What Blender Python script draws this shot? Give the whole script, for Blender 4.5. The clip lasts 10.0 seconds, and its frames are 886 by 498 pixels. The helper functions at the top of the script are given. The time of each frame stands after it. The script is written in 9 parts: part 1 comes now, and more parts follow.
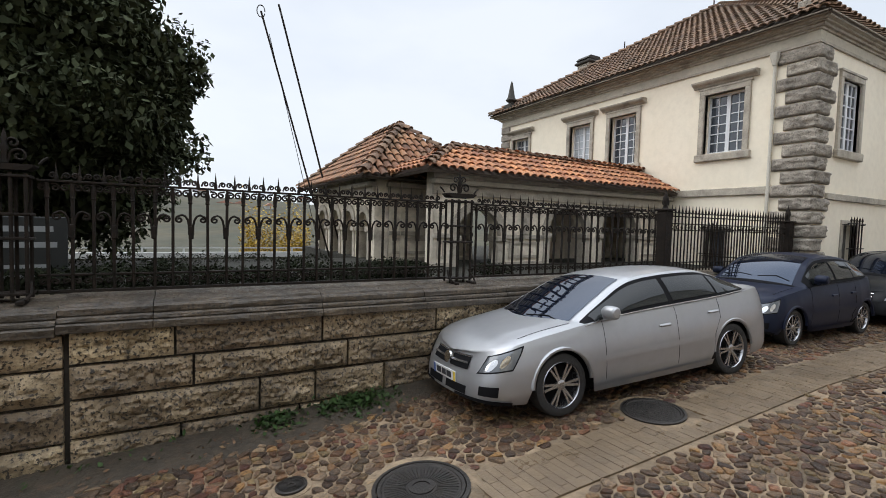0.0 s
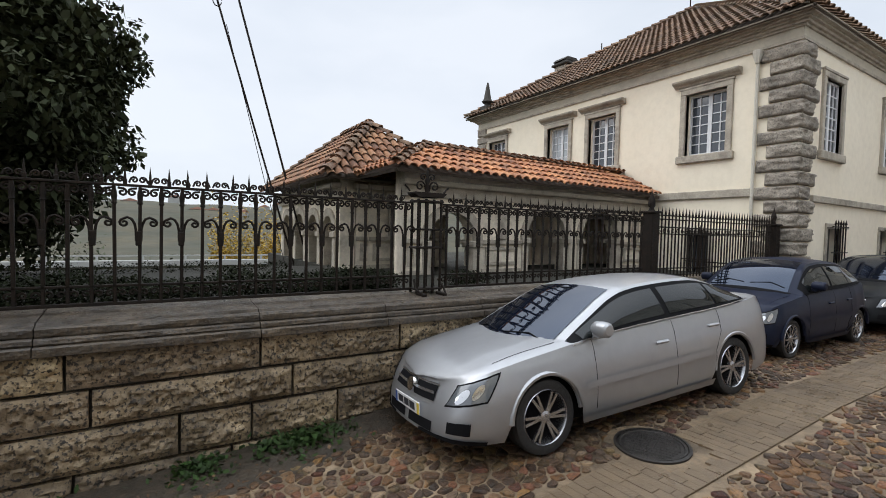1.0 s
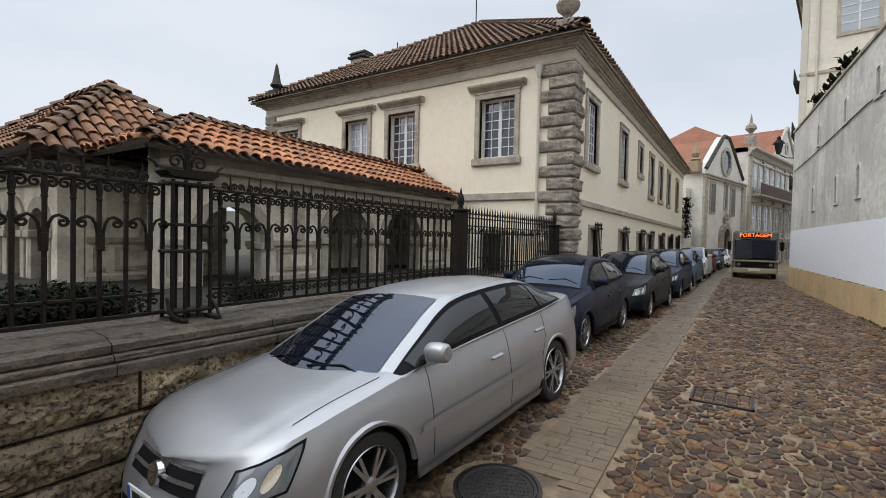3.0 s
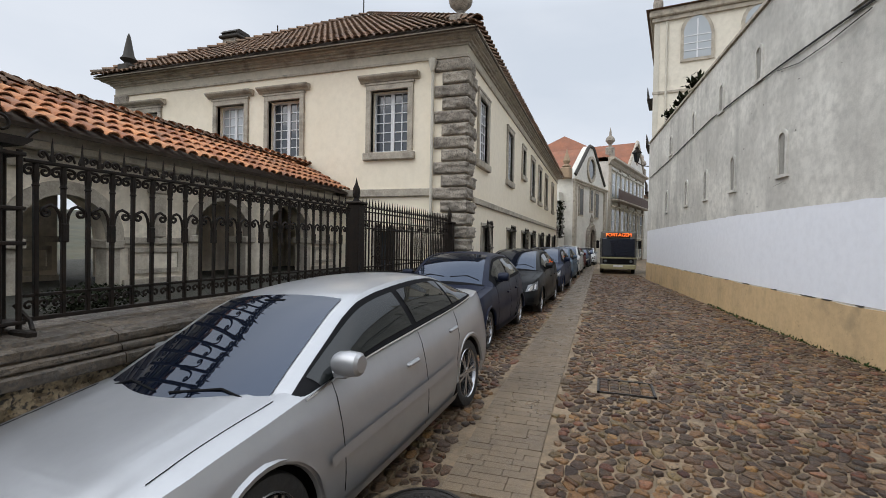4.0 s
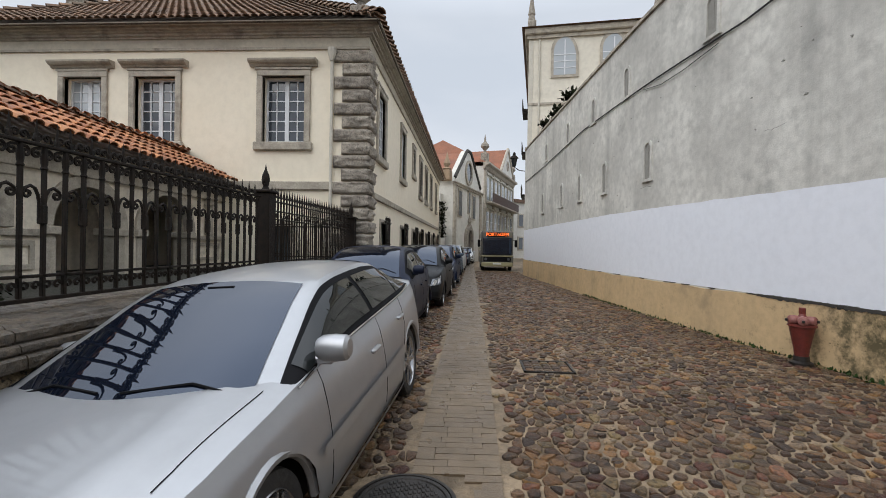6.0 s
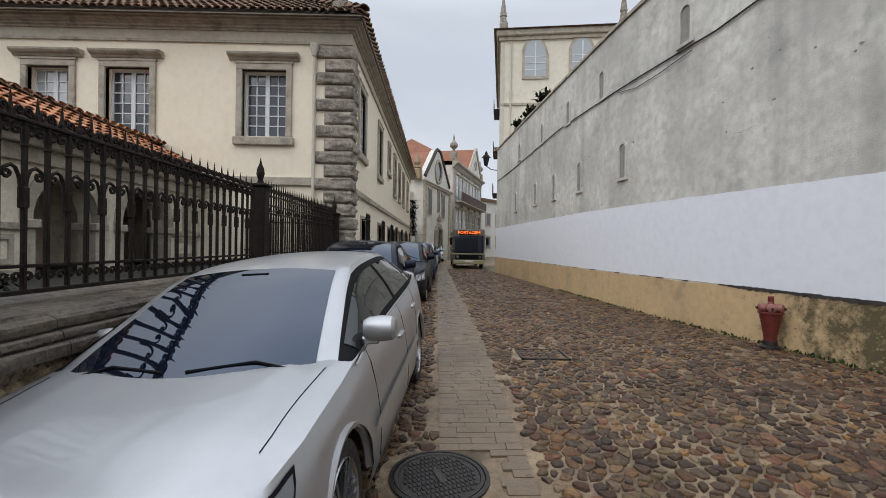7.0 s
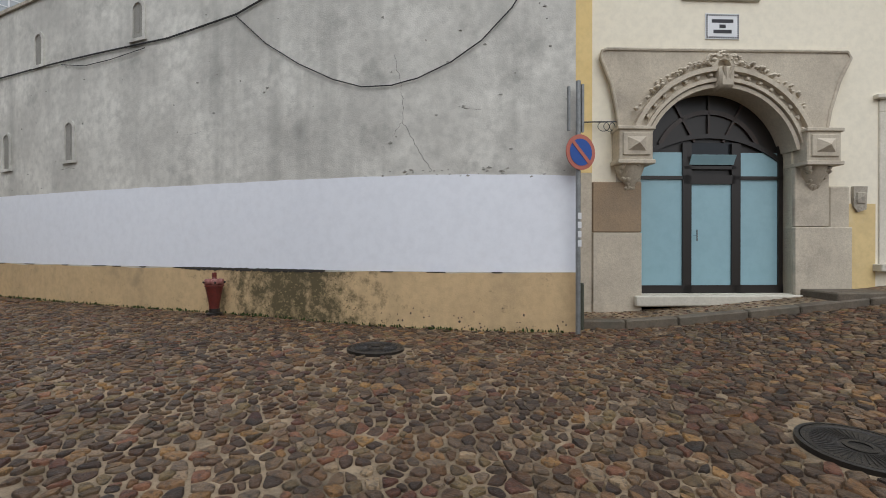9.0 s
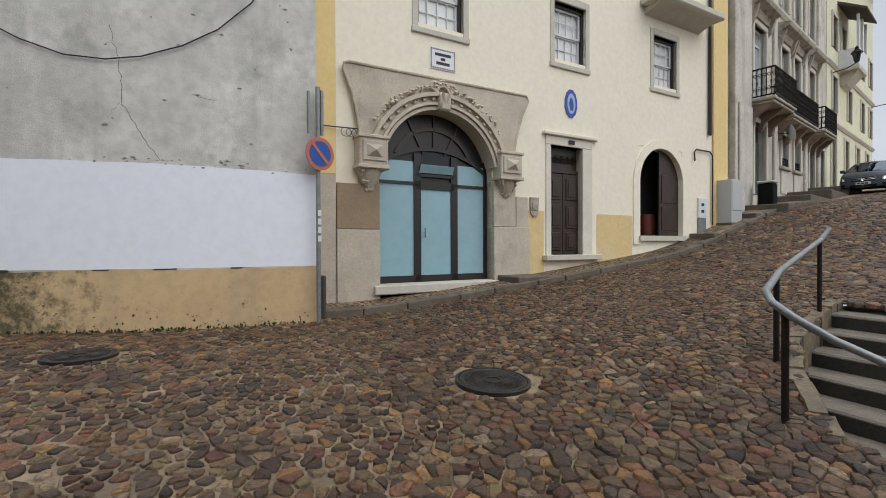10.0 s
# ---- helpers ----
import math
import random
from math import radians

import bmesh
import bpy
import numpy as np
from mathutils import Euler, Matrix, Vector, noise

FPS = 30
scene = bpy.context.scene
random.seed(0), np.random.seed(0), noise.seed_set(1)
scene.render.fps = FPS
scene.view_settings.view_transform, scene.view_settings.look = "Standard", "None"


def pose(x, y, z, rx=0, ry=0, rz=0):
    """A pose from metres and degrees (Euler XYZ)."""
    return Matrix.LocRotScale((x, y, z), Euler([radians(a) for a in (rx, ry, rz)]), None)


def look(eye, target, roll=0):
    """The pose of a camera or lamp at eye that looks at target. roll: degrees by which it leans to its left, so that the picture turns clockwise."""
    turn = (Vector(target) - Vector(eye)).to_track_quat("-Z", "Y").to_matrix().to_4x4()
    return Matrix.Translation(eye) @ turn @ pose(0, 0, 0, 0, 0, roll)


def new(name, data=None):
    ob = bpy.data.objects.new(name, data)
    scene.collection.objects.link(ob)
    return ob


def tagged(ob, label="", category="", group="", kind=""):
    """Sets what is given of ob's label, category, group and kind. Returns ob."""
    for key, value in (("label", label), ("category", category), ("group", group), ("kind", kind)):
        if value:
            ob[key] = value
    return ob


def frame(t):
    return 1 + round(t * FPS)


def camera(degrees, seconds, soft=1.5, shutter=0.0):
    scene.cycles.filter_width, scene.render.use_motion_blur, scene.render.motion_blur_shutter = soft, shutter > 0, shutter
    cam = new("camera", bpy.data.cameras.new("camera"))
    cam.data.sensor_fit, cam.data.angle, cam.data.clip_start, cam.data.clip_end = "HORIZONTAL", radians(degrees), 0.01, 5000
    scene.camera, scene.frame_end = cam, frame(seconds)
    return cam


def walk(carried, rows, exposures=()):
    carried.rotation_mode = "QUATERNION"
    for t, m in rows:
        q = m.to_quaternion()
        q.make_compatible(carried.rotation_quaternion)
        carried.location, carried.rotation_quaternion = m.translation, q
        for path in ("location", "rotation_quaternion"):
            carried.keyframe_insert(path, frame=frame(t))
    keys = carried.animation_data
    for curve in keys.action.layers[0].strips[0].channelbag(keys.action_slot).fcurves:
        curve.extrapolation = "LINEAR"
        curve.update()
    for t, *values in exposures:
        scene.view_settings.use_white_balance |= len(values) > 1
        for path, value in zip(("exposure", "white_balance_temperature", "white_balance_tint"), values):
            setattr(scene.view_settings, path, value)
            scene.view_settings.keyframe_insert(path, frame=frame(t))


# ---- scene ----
cam = camera(87.4, 10.0, 0.9)
PATH = [
    (0, (-0.044, -0.053, 1.841), (0.938, 1.686, 1.738), 1.6),
    (0.5, (0.261, 0.284, 1.8), (1.238, 2.026, 1.712), 1.5),
    (1, (0.479, 0.559, 1.81), (1.541, 2.252, 1.736), 1.4),
    (1.5, (0.631, 0.797, 1.828), (1.844, 2.387, 1.764), 1.5),
    (2, (0.832, 1.04, 1.808), (2.22, 2.479, 1.75), 1.4),
    (2.5, (1.025, 1.298, 1.808), (2.563, 2.575, 1.757), 1.3),
    (3, (1.203, 1.532, 1.771), (2.882, 2.618, 1.724), 1.3),
    (4.5, (1.673, 2.188, 1.641), (3.623, 2.633, 1.621), 0.9),
    (5, (1.651, 2.383, 1.637), (3.629, 2.677, 1.621), 0.9),
    (5.5, (1.575, 2.45, 1.577), (3.566, 2.641, 1.563), 0.9),
    (7, (1.303, 3.008, 1.434), (3.303, 2.982, 1.42), 0.9),
    (7.5, (1.198, 3.137, 1.396), (3.187, 2.925, 1.381), 0.7),
    (8, (1.008, 3.249, 1.387), (2.897, 2.591, 1.374), 0.4),
    (8.5, (0.65, 3.298, 1.314), (2.218, 2.056, 1.298), 0.0),
    (9, (0.325, 3.314, 1.235), (1.318, 1.578, 1.229), -0.0),
    (9.5, (0.017, 3.383, 1.235), (0.483, 1.438, 1.224), -0.3),
    (10, (-0.241, 3.636, 1.18), (-0.164, 1.638, 1.166), -0.2),
]
walk(cam, [(t, look(eye, target, roll)) for t, eye, target, roll in PATH],
     [(0, 0.12), (1, 0.07), (2, -0.06), (3, -0.08), (5, -0.14), (7, -0.24), (8.5, -0.42), (9.5, -0.36), (10, -0.33)])

# ---- overcast daylight: bright zenith, greyer horizon, a broad weak sun ----
SUN_AZ, SUN_EL = 312.0, 42.0
world = bpy.data.worlds.new("world")
scene.world = world
world.use_nodes = True
wn, wl = world.node_tree.nodes, world.node_tree.links
wn.clear()
w_out, w_bg = wn.new("ShaderNodeOutputWorld"), wn.new("ShaderNodeBackground")
w_sky = wn.new("ShaderNodeTexSky")
w_sky.sky_type, w_sky.sun_disc = "NISHITA", False
w_sky.sun_elevation, w_sky.sun_rotation = radians(SUN_EL), radians(SUN_AZ)
w_co, w_sep, w_map = wn.new("ShaderNodeTexCoord"), wn.new("ShaderNodeSeparateXYZ"), wn.new("ShaderNodeMapRange")
w_noise, w_ramp = wn.new("ShaderNodeTexNoise"), wn.new("ShaderNodeValToRGB")
w_scale = wn.new("ShaderNodeMapping")
w_scale.inputs["Scale"].default_value = (1, 1, 2.6)
w_noise.inputs["Scale"].default_value, w_noise.inputs["Detail"].default_value = 1.7, 5
w_noise.inputs["Roughness"].default_value = 0.5
w_ramp.color_ramp.elements[0].position, w_ramp.color_ramp.elements[0].color = 0.34, (0.70, 0.765, 0.86, 1)
w_ramp.color_ramp.elements[1].position, w_ramp.color_ramp.elements[1].color = 0.62, (0.83, 0.88, 0.96, 1)
w_map.inputs["From Min"].default_value, w_map.inputs["From Max"].default_value = 0.44, 0.85
w_map.inputs["To Min"].default_value, w_map.inputs["To Max"].default_value = 1.03, 2.75
w_mul, w_mix = wn.new("ShaderNodeVectorMath"), wn.new("ShaderNodeMix")
w_mul.operation, w_mix.data_type = "MULTIPLY", "RGBA"
w_dim = wn.new("ShaderNodeVectorMath")
w_dim.operation = "SCALE"
w_dim.inputs["Scale"].default_value = 0.12
w_mix.inputs["Factor"].default_value = 0.93
wl.new(w_co.outputs["Generated"], w_sep.inputs[0])
wl.new(w_co.outputs["Generated"], w_scale.inputs["Vector"])
wl.new(w_scale.outputs[0], w_noise.inputs["Vector"])
wl.new(w_noise.outputs["Fac"], w_ramp.inputs["Fac"])
wl.new(w_sep.outputs["Z"], w_map.inputs["Value"])
wl.new(w_ramp.outputs["Color"], w_mul.inputs[0])
wl.new(w_map.outputs[0], w_mul.inputs[1])
wl.new(w_sky.outputs[0], w_dim.inputs[0])
wl.new(w_dim.outputs[0], w_mix.inputs["A"])
wl.new(w_mul.outputs[0], w_mix.inputs["B"])
wl.new(w_mix.outputs["Result"], w_bg.inputs["Color"])
wl.new(w_bg.outputs[0], w_out.inputs["Surface"])
w_bg.inputs["Strength"].default_value = 1.0
sun = new("sun", bpy.data.lights.new("sun", "SUN"))
sun.data.energy, sun.data.angle, sun.data.color = 1.4, radians(60), (1.0, 0.975, 0.95)
sun.matrix_world = look((-18, 16, 22), (0, 0, 0), 0)
# ---- materials ----
def mat(name, base, other=None, rough=0.7, scale=3.0, amount=0.5, bump=0.2, bscale=40.0, metal=0.0, stain=None, sscale=0.7,
        slow=0.45, pits=0.0, ramp=None, island=0.0, coat=0.0, rvar=0.1, stretch=(1, 1, 1), spec=0.5, obj=False, streak=0.0):
    """Two-colour surface with broad mottling, fine grain, stains and bump, at world scale."""
    m = bpy.data.materials.new(name)
    m.use_nodes = True
    n, l = m.node_tree.nodes, m.node_tree.links
    p = n["Principled BSDF"]
    other = other or tuple(c * 0.72 for c in base)
    if obj:
        co = n.new("ShaderNodeTexCoord").outputs["Object"]
    else:
        co = n.new("ShaderNodeNewGeometry").outputs["Position"]
    mp = n.new("ShaderNodeMapping")
    mp.inputs["Scale"].default_value = stretch
    l.new(co, mp.inputs["Vector"])
    co = mp.outputs[0]

    def nz(s, detail, rough_=0.6):
        t = n.new("ShaderNodeTexNoise")
        t.inputs["Scale"].default_value, t.inputs["Detail"].default_value, t.inputs["Roughness"].default_value = s, detail, rough_
        l.new(co, t.inputs["Vector"])
        return t.outputs["Fac"]

    def remap(v, a, b, c, d):
        r = n.new("ShaderNodeMapRange")
        for k, q in zip(("From Min", "From Max", "To Min", "To Max"), (a, b, c, d)):
            r.inputs[k].default_value = q
        l.new(v, r.inputs["Value"])
        return r.outputs[0]

    def mix(f, a, b):
        x = n.new("ShaderNodeMix")
        x.data_type = "RGBA"
        for sock, v in ((x.inputs["Factor"], f), (x.inputs["A"], a), (x.inputs["B"], b)):
            if isinstance(v, (tuple, float)):
                sock.default_value = (*v, 1) if isinstance(v, tuple) else v
            else:
                l.new(v, sock)
        return x.outputs["Result"]

    c = mix(remap(nz(scale, 6), 0.35, 0.65, 0, amount), base, other)
    c = mix(remap(nz(scale * 9, 4), 0.4, 0.7, 0, amount * 0.6), c, tuple(v * 0.8 for v in other))
    if island:
        rnd = n.new("ShaderNodeNewGeometry").outputs["Random Per Island"]
        oi = n.new("ShaderNodeObjectInfo").outputs["Random"]
        add = n.new("ShaderNodeMath")
        add.operation = "ADD"
        l.new(rnd, add.inputs[0])
        l.new(oi, add.inputs[1])
        fr = n.new("ShaderNodeMath")
        fr.operation = "FRACT"
        l.new(add.outputs[0], fr.inputs[0])
        if ramp:
            cr = n.new("ShaderNodeValToRGB")
            cr.color_ramp.interpolation = "CONSTANT"
            while len(cr.color_ramp.elements) < len(ramp):
                cr.color_ramp.elements.new(0.5)
            for k_, q_ in enumerate(ramp):
                cr.color_ramp.elements[k_].position, cr.color_ramp.elements[k_].color = k_ / len(ramp), (*q_, 1)
            shuffle = n.new("ShaderNodeMath")
            shuffle.operation = "MULTIPLY"
            shuffle.inputs[1].default_value = 37.7
            frac = n.new("ShaderNodeMath")
            frac.operation = "FRACT"
            l.new(fr.outputs[0], shuffle.inputs[0])
            l.new(shuffle.outputs[0], frac.inputs[0])
            l.new(frac.outputs[0], cr.inputs["Fac"])
            c = mix(0.6, c, cr.outputs["Color"])
        hs = n.new("ShaderNodeHueSaturation")
        l.new(remap(fr.outputs[0], 0, 1, 1 - island, 1 + island), hs.inputs["Value"])
        l.new(remap(fr.outputs[0], 0, 1, 0.5 - island * 0.018, 0.5 + island * 0.012), hs.inputs["Hue"])
        l.new(c, hs.inputs["Color"])
        c = hs.outputs[0]
    if pits:
        c = mix(remap(nz(34, 3, 0.55), 0.53, 0.62, 0, pits), c, (0.025, 0.021, 0.018))
        c = mix(remap(nz(11, 4, 0.6), 0.56, 0.66, 0, pits * 0.7), c, (0.04, 0.034, 0.028))
    if stain:
        c = mix(remap(nz(sscale, 8, 0.65), slow, slow + 0.22, 0, 0.8), c, stain)
    if streak:
        ms = n.new("ShaderNodeMapping")
        ms.inputs["Scale"].default_value = (2.2, 2.2, 0.16)
        l.new(n.new("ShaderNodeNewGeometry").outputs["Position"], ms.inputs["Vector"])
        t = n.new("ShaderNodeTexNoise")
        t.inputs["Scale"].default_value, t.inputs["Detail"].default_value = 1.0, 7
        l.new(ms.outputs[0], t.inputs["Vector"])
        c = mix(remap(t.outputs["Fac"], 0.5, 0.75, 0, streak), c, stain or other)
    l.new(c, p.inputs["Base Color"])
    l.new(remap(nz(scale * 3, 4), 0.3, 0.7, max(0.02, rough - rvar), min(1, rough + rvar)), p.inputs["Roughness"])
    p.inputs["Metallic"].default_value = metal
    p.inputs["Coat Weight"].default_value = coat
    p.inputs["Coat Roughness"].default_value = 0.04
    p.inputs["Specular IOR Level"].default_value = spec
    if bump:
        b = n.new("ShaderNodeBump")
        b.inputs["Strength"].default_value, b.inputs["Distance"].default_value = bump, 0.02
        l.new(nz(bscale, 5), b.inputs["Height"])
        l.new(b.outputs[0], p.inputs["Normal"])
    return m


def plain(name, base, rough=0.5, metal=0.0, coat=0.0, emit=None, spec=0.5, trans=0.0):
    m = bpy.data.materials.new(name)
    m.use_nodes = True
    p = m.node_tree.nodes["Principled BSDF"]
    p.inputs["Base Color"].default_value = (*base, 1)
    p.inputs["Roughness"].default_value, p.inputs["Metallic"].default_value = rough, metal
    p.inputs["Coat Weight"].default_value, p.inputs["Coat Roughness"].default_value = coat, 0.03
    p.inputs["Specular IOR Level"].default_value = spec
    p.inputs["Transmission Weight"].default_value = trans
    if emit:
        p.inputs["Emission Color"].default_value, p.inputs["Emission Strength"].default_value = (*emit[:3], 1), emit[3]
    return m


M_CREAM = mat("cream_plaster", (0.84, 0.76, 0.61), (0.80, 0.715, 0.56), 0.85, 0.6, 0.5, 0.08, 60, stain=(0.66, 0.57, 0.42), slow=0.62, streak=0.12)
M_GREYSTONE = mat("weathered_limestone", (0.50, 0.445, 0.36), (0.32, 0.285, 0.23), 0.85, 4, 0.9, 0.6, 30, stain=(0.13, 0.115, 0.10), sscale=2.0, slow=0.54)
M_QUOIN = mat("rough_quoin_stone", (0.44, 0.39, 0.32), (0.26, 0.23, 0.19), 0.9, 6, 0.9, 1.0, 18, island=0.15, pits=0.5, stain=(0.07, 0.062, 0.055), sscale=2.5, slow=0.5)
M_WALLSTONE = mat("wet_rustic_stone", (0.43, 0.33, 0.205), (0.14, 0.103, 0.062), 0.6, 2.6, 0.95, 1.0, 34, island=0.34, pits=0.95, stain=(0.07, 0.053, 0.036), sscale=1.1, slow=0.53, rvar=0.2)
M_COPING = mat("moulded_coping_stone", (0.135, 0.10, 0.064), (0.045, 0.035, 0.024), 0.5, 3.5, 0.95, 0.9, 26, island=0.15, pits=0.75, stain=(0.035, 0.029, 0.023), sscale=1.2, slow=0.5, rvar=0.25)
M_ROOFBED = mat("old_roof_boarding", (0.10, 0.075, 0.055), (0.06, 0.045, 0.034), 0.9, 3, 0.9, 0.3, 30)
M_JOINT = mat("dark_joint", (0.05, 0.045, 0.038), (0.03, 0.026, 0.022), 0.9)
M_IRON = mat("old_black_iron", (0.012, 0.011, 0.010), (0.026, 0.018, 0.013), 0.6, 12, 0.8, 0.3, 90, spec=0.12)
M_TILE = mat("orange_roof_tile", (0.47, 0.185, 0.075), (0.28, 0.13, 0.065), 0.8, 3.5, 0.9, 0.4, 50, island=0.4, stain=(0.075, 0.06, 0.045), sscale=2.2, slow=0.53)
M_TILEOLD = mat("old_brown_roof_tile", (0.23, 0.13, 0.075), (0.13, 0.085, 0.055), 0.85, 2.0, 0.9, 0.4, 50, island=0.3, stain=(0.075, 0.065, 0.045), sscale=0.8, slow=0.5)
M_GREYWALL = mat("stained_grey_render", (0.71, 0.69, 0.63), (0.47, 0.455, 0.415), 0.8, 0.7, 0.95, 0.25, 45, stain=(0.22, 0.215, 0.195), sscale=1.1, slow=0.56, streak=0.45)
M_WHITE = mat("fresh_white_paint", (0.80, 0.82, 0.87), (0.77, 0.79, 0.845), 0.75, 0.8, 0.4, 0.06, 50)
M_OCHRE = mat("ochre_painted_plinth", (0.63, 0.45, 0.245), (0.51, 0.365, 0.205), 0.8, 0.9, 0.8, 0.2, 40, stain=(0.20, 0.17, 0.105), sscale=0.9, slow=0.57, streak=0.25)


def add_moss_or_shade(m, cx, width, tint, top=0.22):
    """A ragged dark mask spreading from one x: mossy damp stain along the painted plinth, painted gap shade in the
    joints.
    """
    n, l = m.node_tree.nodes, m.node_tree.links
    p = n["Principled BSDF"]
    geo = n.new("ShaderNodeNewGeometry").outputs["Position"]
    sep = n.new("ShaderNodeSeparateXYZ")
    l.new(geo, sep.inputs[0])
    near = n.new("ShaderNodeMath")
    near.operation = "SUBTRACT"
    near.inputs[1].default_value = cx
    l.new(sep.outputs["X"], near.inputs[0])
    ab = n.new("ShaderNodeMath")
    ab.operation = "ABSOLUTE"
    l.new(near.outputs[0], ab.inputs[0])
    fall = n.new("ShaderNodeMapRange")
    for k, v in zip(("From Min", "From Max", "To Min", "To Max"), (0.1, width, top, 0.0)):
        fall.inputs[k].default_value = v
    l.new(ab.outputs[0], fall.inputs["Value"])
    tex = n.new("ShaderNodeTexNoise")
    tex.inputs["Scale"].default_value, tex.inputs["Detail"].default_value, tex.inputs["Roughness"].default_value = 4.5, 10, 0.74
    l.new(geo, tex.inputs["Vector"])
    add = n.new("ShaderNodeMath")
    l.new(fall.outputs[0], add.inputs[0])
    l.new(tex.outputs["Fac"], add.inputs[1])
    mask = n.new("ShaderNodeMapRange")
    for k, v in zip(("From Min", "From Max", "To Min", "To Max"), (0.60, 0.78, 0.0, 0.92)):
        mask.inputs[k].default_value = v
    l.new(add.outputs[0], mask.inputs["Value"])
    mx = n.new("ShaderNodeMix")
    mx.data_type = "RGBA"
    mx.inputs["B"].default_value = (*tint, 1)
    l.new(p.inputs["Base Color"].links[0].from_socket, mx.inputs["A"])
    l.new(mask.outputs[0], mx.inputs["Factor"])
    l.new(mx.outputs["Result"], p.inputs["Base Color"])


add_moss_or_shade(M_OCHRE, 6.2, 2.3, (0.075, 0.062, 0.028), 0.3)
M_MOSS = mat("mossy_stained_render", (0.34, 0.26, 0.13), (0.17, 0.135, 0.07), 0.9, 5, 0.9, 0.6, 40, stain=(0.09, 0.075, 0.045), sscale=6, slow=0.52, island=0.4)
M_OFFWHITE = mat("offwhite_limewash", (0.87, 0.80, 0.645), (0.84, 0.775, 0.63), 0.85, 0.9, 0.6, 0.07, 60, stain=(0.74, 0.67, 0.52), slow=0.62)
M_YBAND = mat("yellow_skirting_paint", (0.74, 0.56, 0.27), (0.66, 0.50, 0.25), 0.8, 1.2, 0.7, 0.08, 60, stain=(0.68, 0.6, 0.44), slow=0.55)
M_GOLD = mat("golden_yellow_paint", (0.80, 0.60, 0.27), (0.75, 0.56, 0.25), 0.8, 1.0, 0.6, 0.08, 60)
M_PORTAL = mat("carved_limestone", (0.60, 0.53, 0.42), (0.46, 0.40, 0.315), 0.85, 2.5, 0.8, 0.35, 40, stain=(0.27, 0.23, 0.185), sscale=1.3, slow=0.55)
M_PORTALB = mat("rusty_stained_stone", (0.36, 0.255, 0.16), (0.27, 0.2, 0.135), 0.85, 2.5, 0.8, 0.35, 40, stain=(0.19, 0.15, 0.11), sscale=1.3, slow=0.55)
M_TRIMSTONE = mat("pale_trim_stone", (0.60, 0.565, 0.48), (0.50, 0.465, 0.39), 0.8, 3, 0.7, 0.2, 50)
M_BLUEGLASS = mat("frosted_blue_film", (0.30, 0.47, 0.52), (0.27, 0.44, 0.50), 0.22, 0.6, 0.5, 0.0, rvar=0.05)
M_DARKGLASS = plain("dark_glass", (0.014, 0.016, 0.018), 0.04)
M_FRAME = plain("dark_brown_frame", (0.018, 0.014, 0.012), 0.4)
M_DOORWOOD = mat("dark_varnished_wood", (0.042, 0.024, 0.016), (0.028, 0.016, 0.011), 0.4, 6, 0.8, 0.25, 30, stretch=(1, 1, 0.15))
M_WINWHITE = mat("white_window_paint", (0.70, 0.71, 0.72), (0.6, 0.61, 0.62), 0.5, 4, 0.5, 0.05)
M_PANE = plain("window_pane", (0.06, 0.068, 0.08), 0.05, spec=0.8)
M_PANELIGHT = plain("curtained_pane", (0.40, 0.43, 0.45), 0.08, spec=0.6)
M_SLIT = mat("slit_recess", (0.30, 0.29, 0.26), (0.2, 0.19, 0.17), 0.9)
# wet sandy joints; the near-black patches paint crevice shade into them
M_JOINTSAND = mat("sandy_wet_shaded_joint", (0.36, 0.268, 0.172), (0.13, 0.095, 0.06), 0.6, 2.0, 0.95, 0.8, 60, stain=(0.022, 0.017, 0.012), sscale=0.5, slow=0.55, rvar=0.2, spec=0.3)
M_COBBLE = mat("wet_river_cobble", (0.215, 0.122, 0.062), (0.056, 0.035, 0.021), 0.46, 11.0, 0.95, 1.0, 45, island=0.62, pits=0.6, stain=(0.04, 0.028, 0.02), sscale=0.9, slow=0.54, rvar=0.16, spec=0.32,
               ramp=[(0.15, 0.074, 0.030), (0.055, 0.033, 0.020), (0.20, 0.098, 0.030), (0.062, 0.043, 0.028), (0.14, 0.045, 0.025), (0.10, 0.072, 0.030), (0.10, 0.056, 0.028), (0.036, 0.025, 0.018), (0.21, 0.15, 0.095), (0.12, 0.07, 0.04)])
# gap shade between the cobbles, painted into the joint colour towards low x
add_moss_or_shade(M_JOINTSAND, -6.0, 6.5, (0.028, 0.022, 0.016))
M_SETT = mat("wet_granite_sett", (0.175, 0.124, 0.073), (0.115, 0.08, 0.047), 0.38, 1.2, 0.8, 0.35, 70, island=0.10, stain=(0.12, 0.088, 0.058), sscale=0.8, slow=0.52, rvar=0.16)
M_CAST = mat("cast_iron_cover", (0.026, 0.024, 0.022), (0.042, 0.035, 0.03), 0.42, 8, 0.8, 0.3, 60, metal=0.5)
M_CONC = mat("worn_concrete_kerb", (0.165, 0.132, 0.095), (0.09, 0.07, 0.05), 0.75, 4, 0.9, 0.5, 40, stain=(0.09, 0.08, 0.06), sscale=1.5, island=0.12)
M_SOIL = mat("damp_garden_soil", (0.022, 0.019, 0.011), (0.012, 0.013, 0.007), 0.95, 2, 0.9, 0.8, 20)
M_LEAF = mat("dark_evergreen_leaf", (0.030, 0.039, 0.019), (0.05, 0.056, 0.027), 0.8, 2, 0.8, 0, island=0.5, spec=0.15)
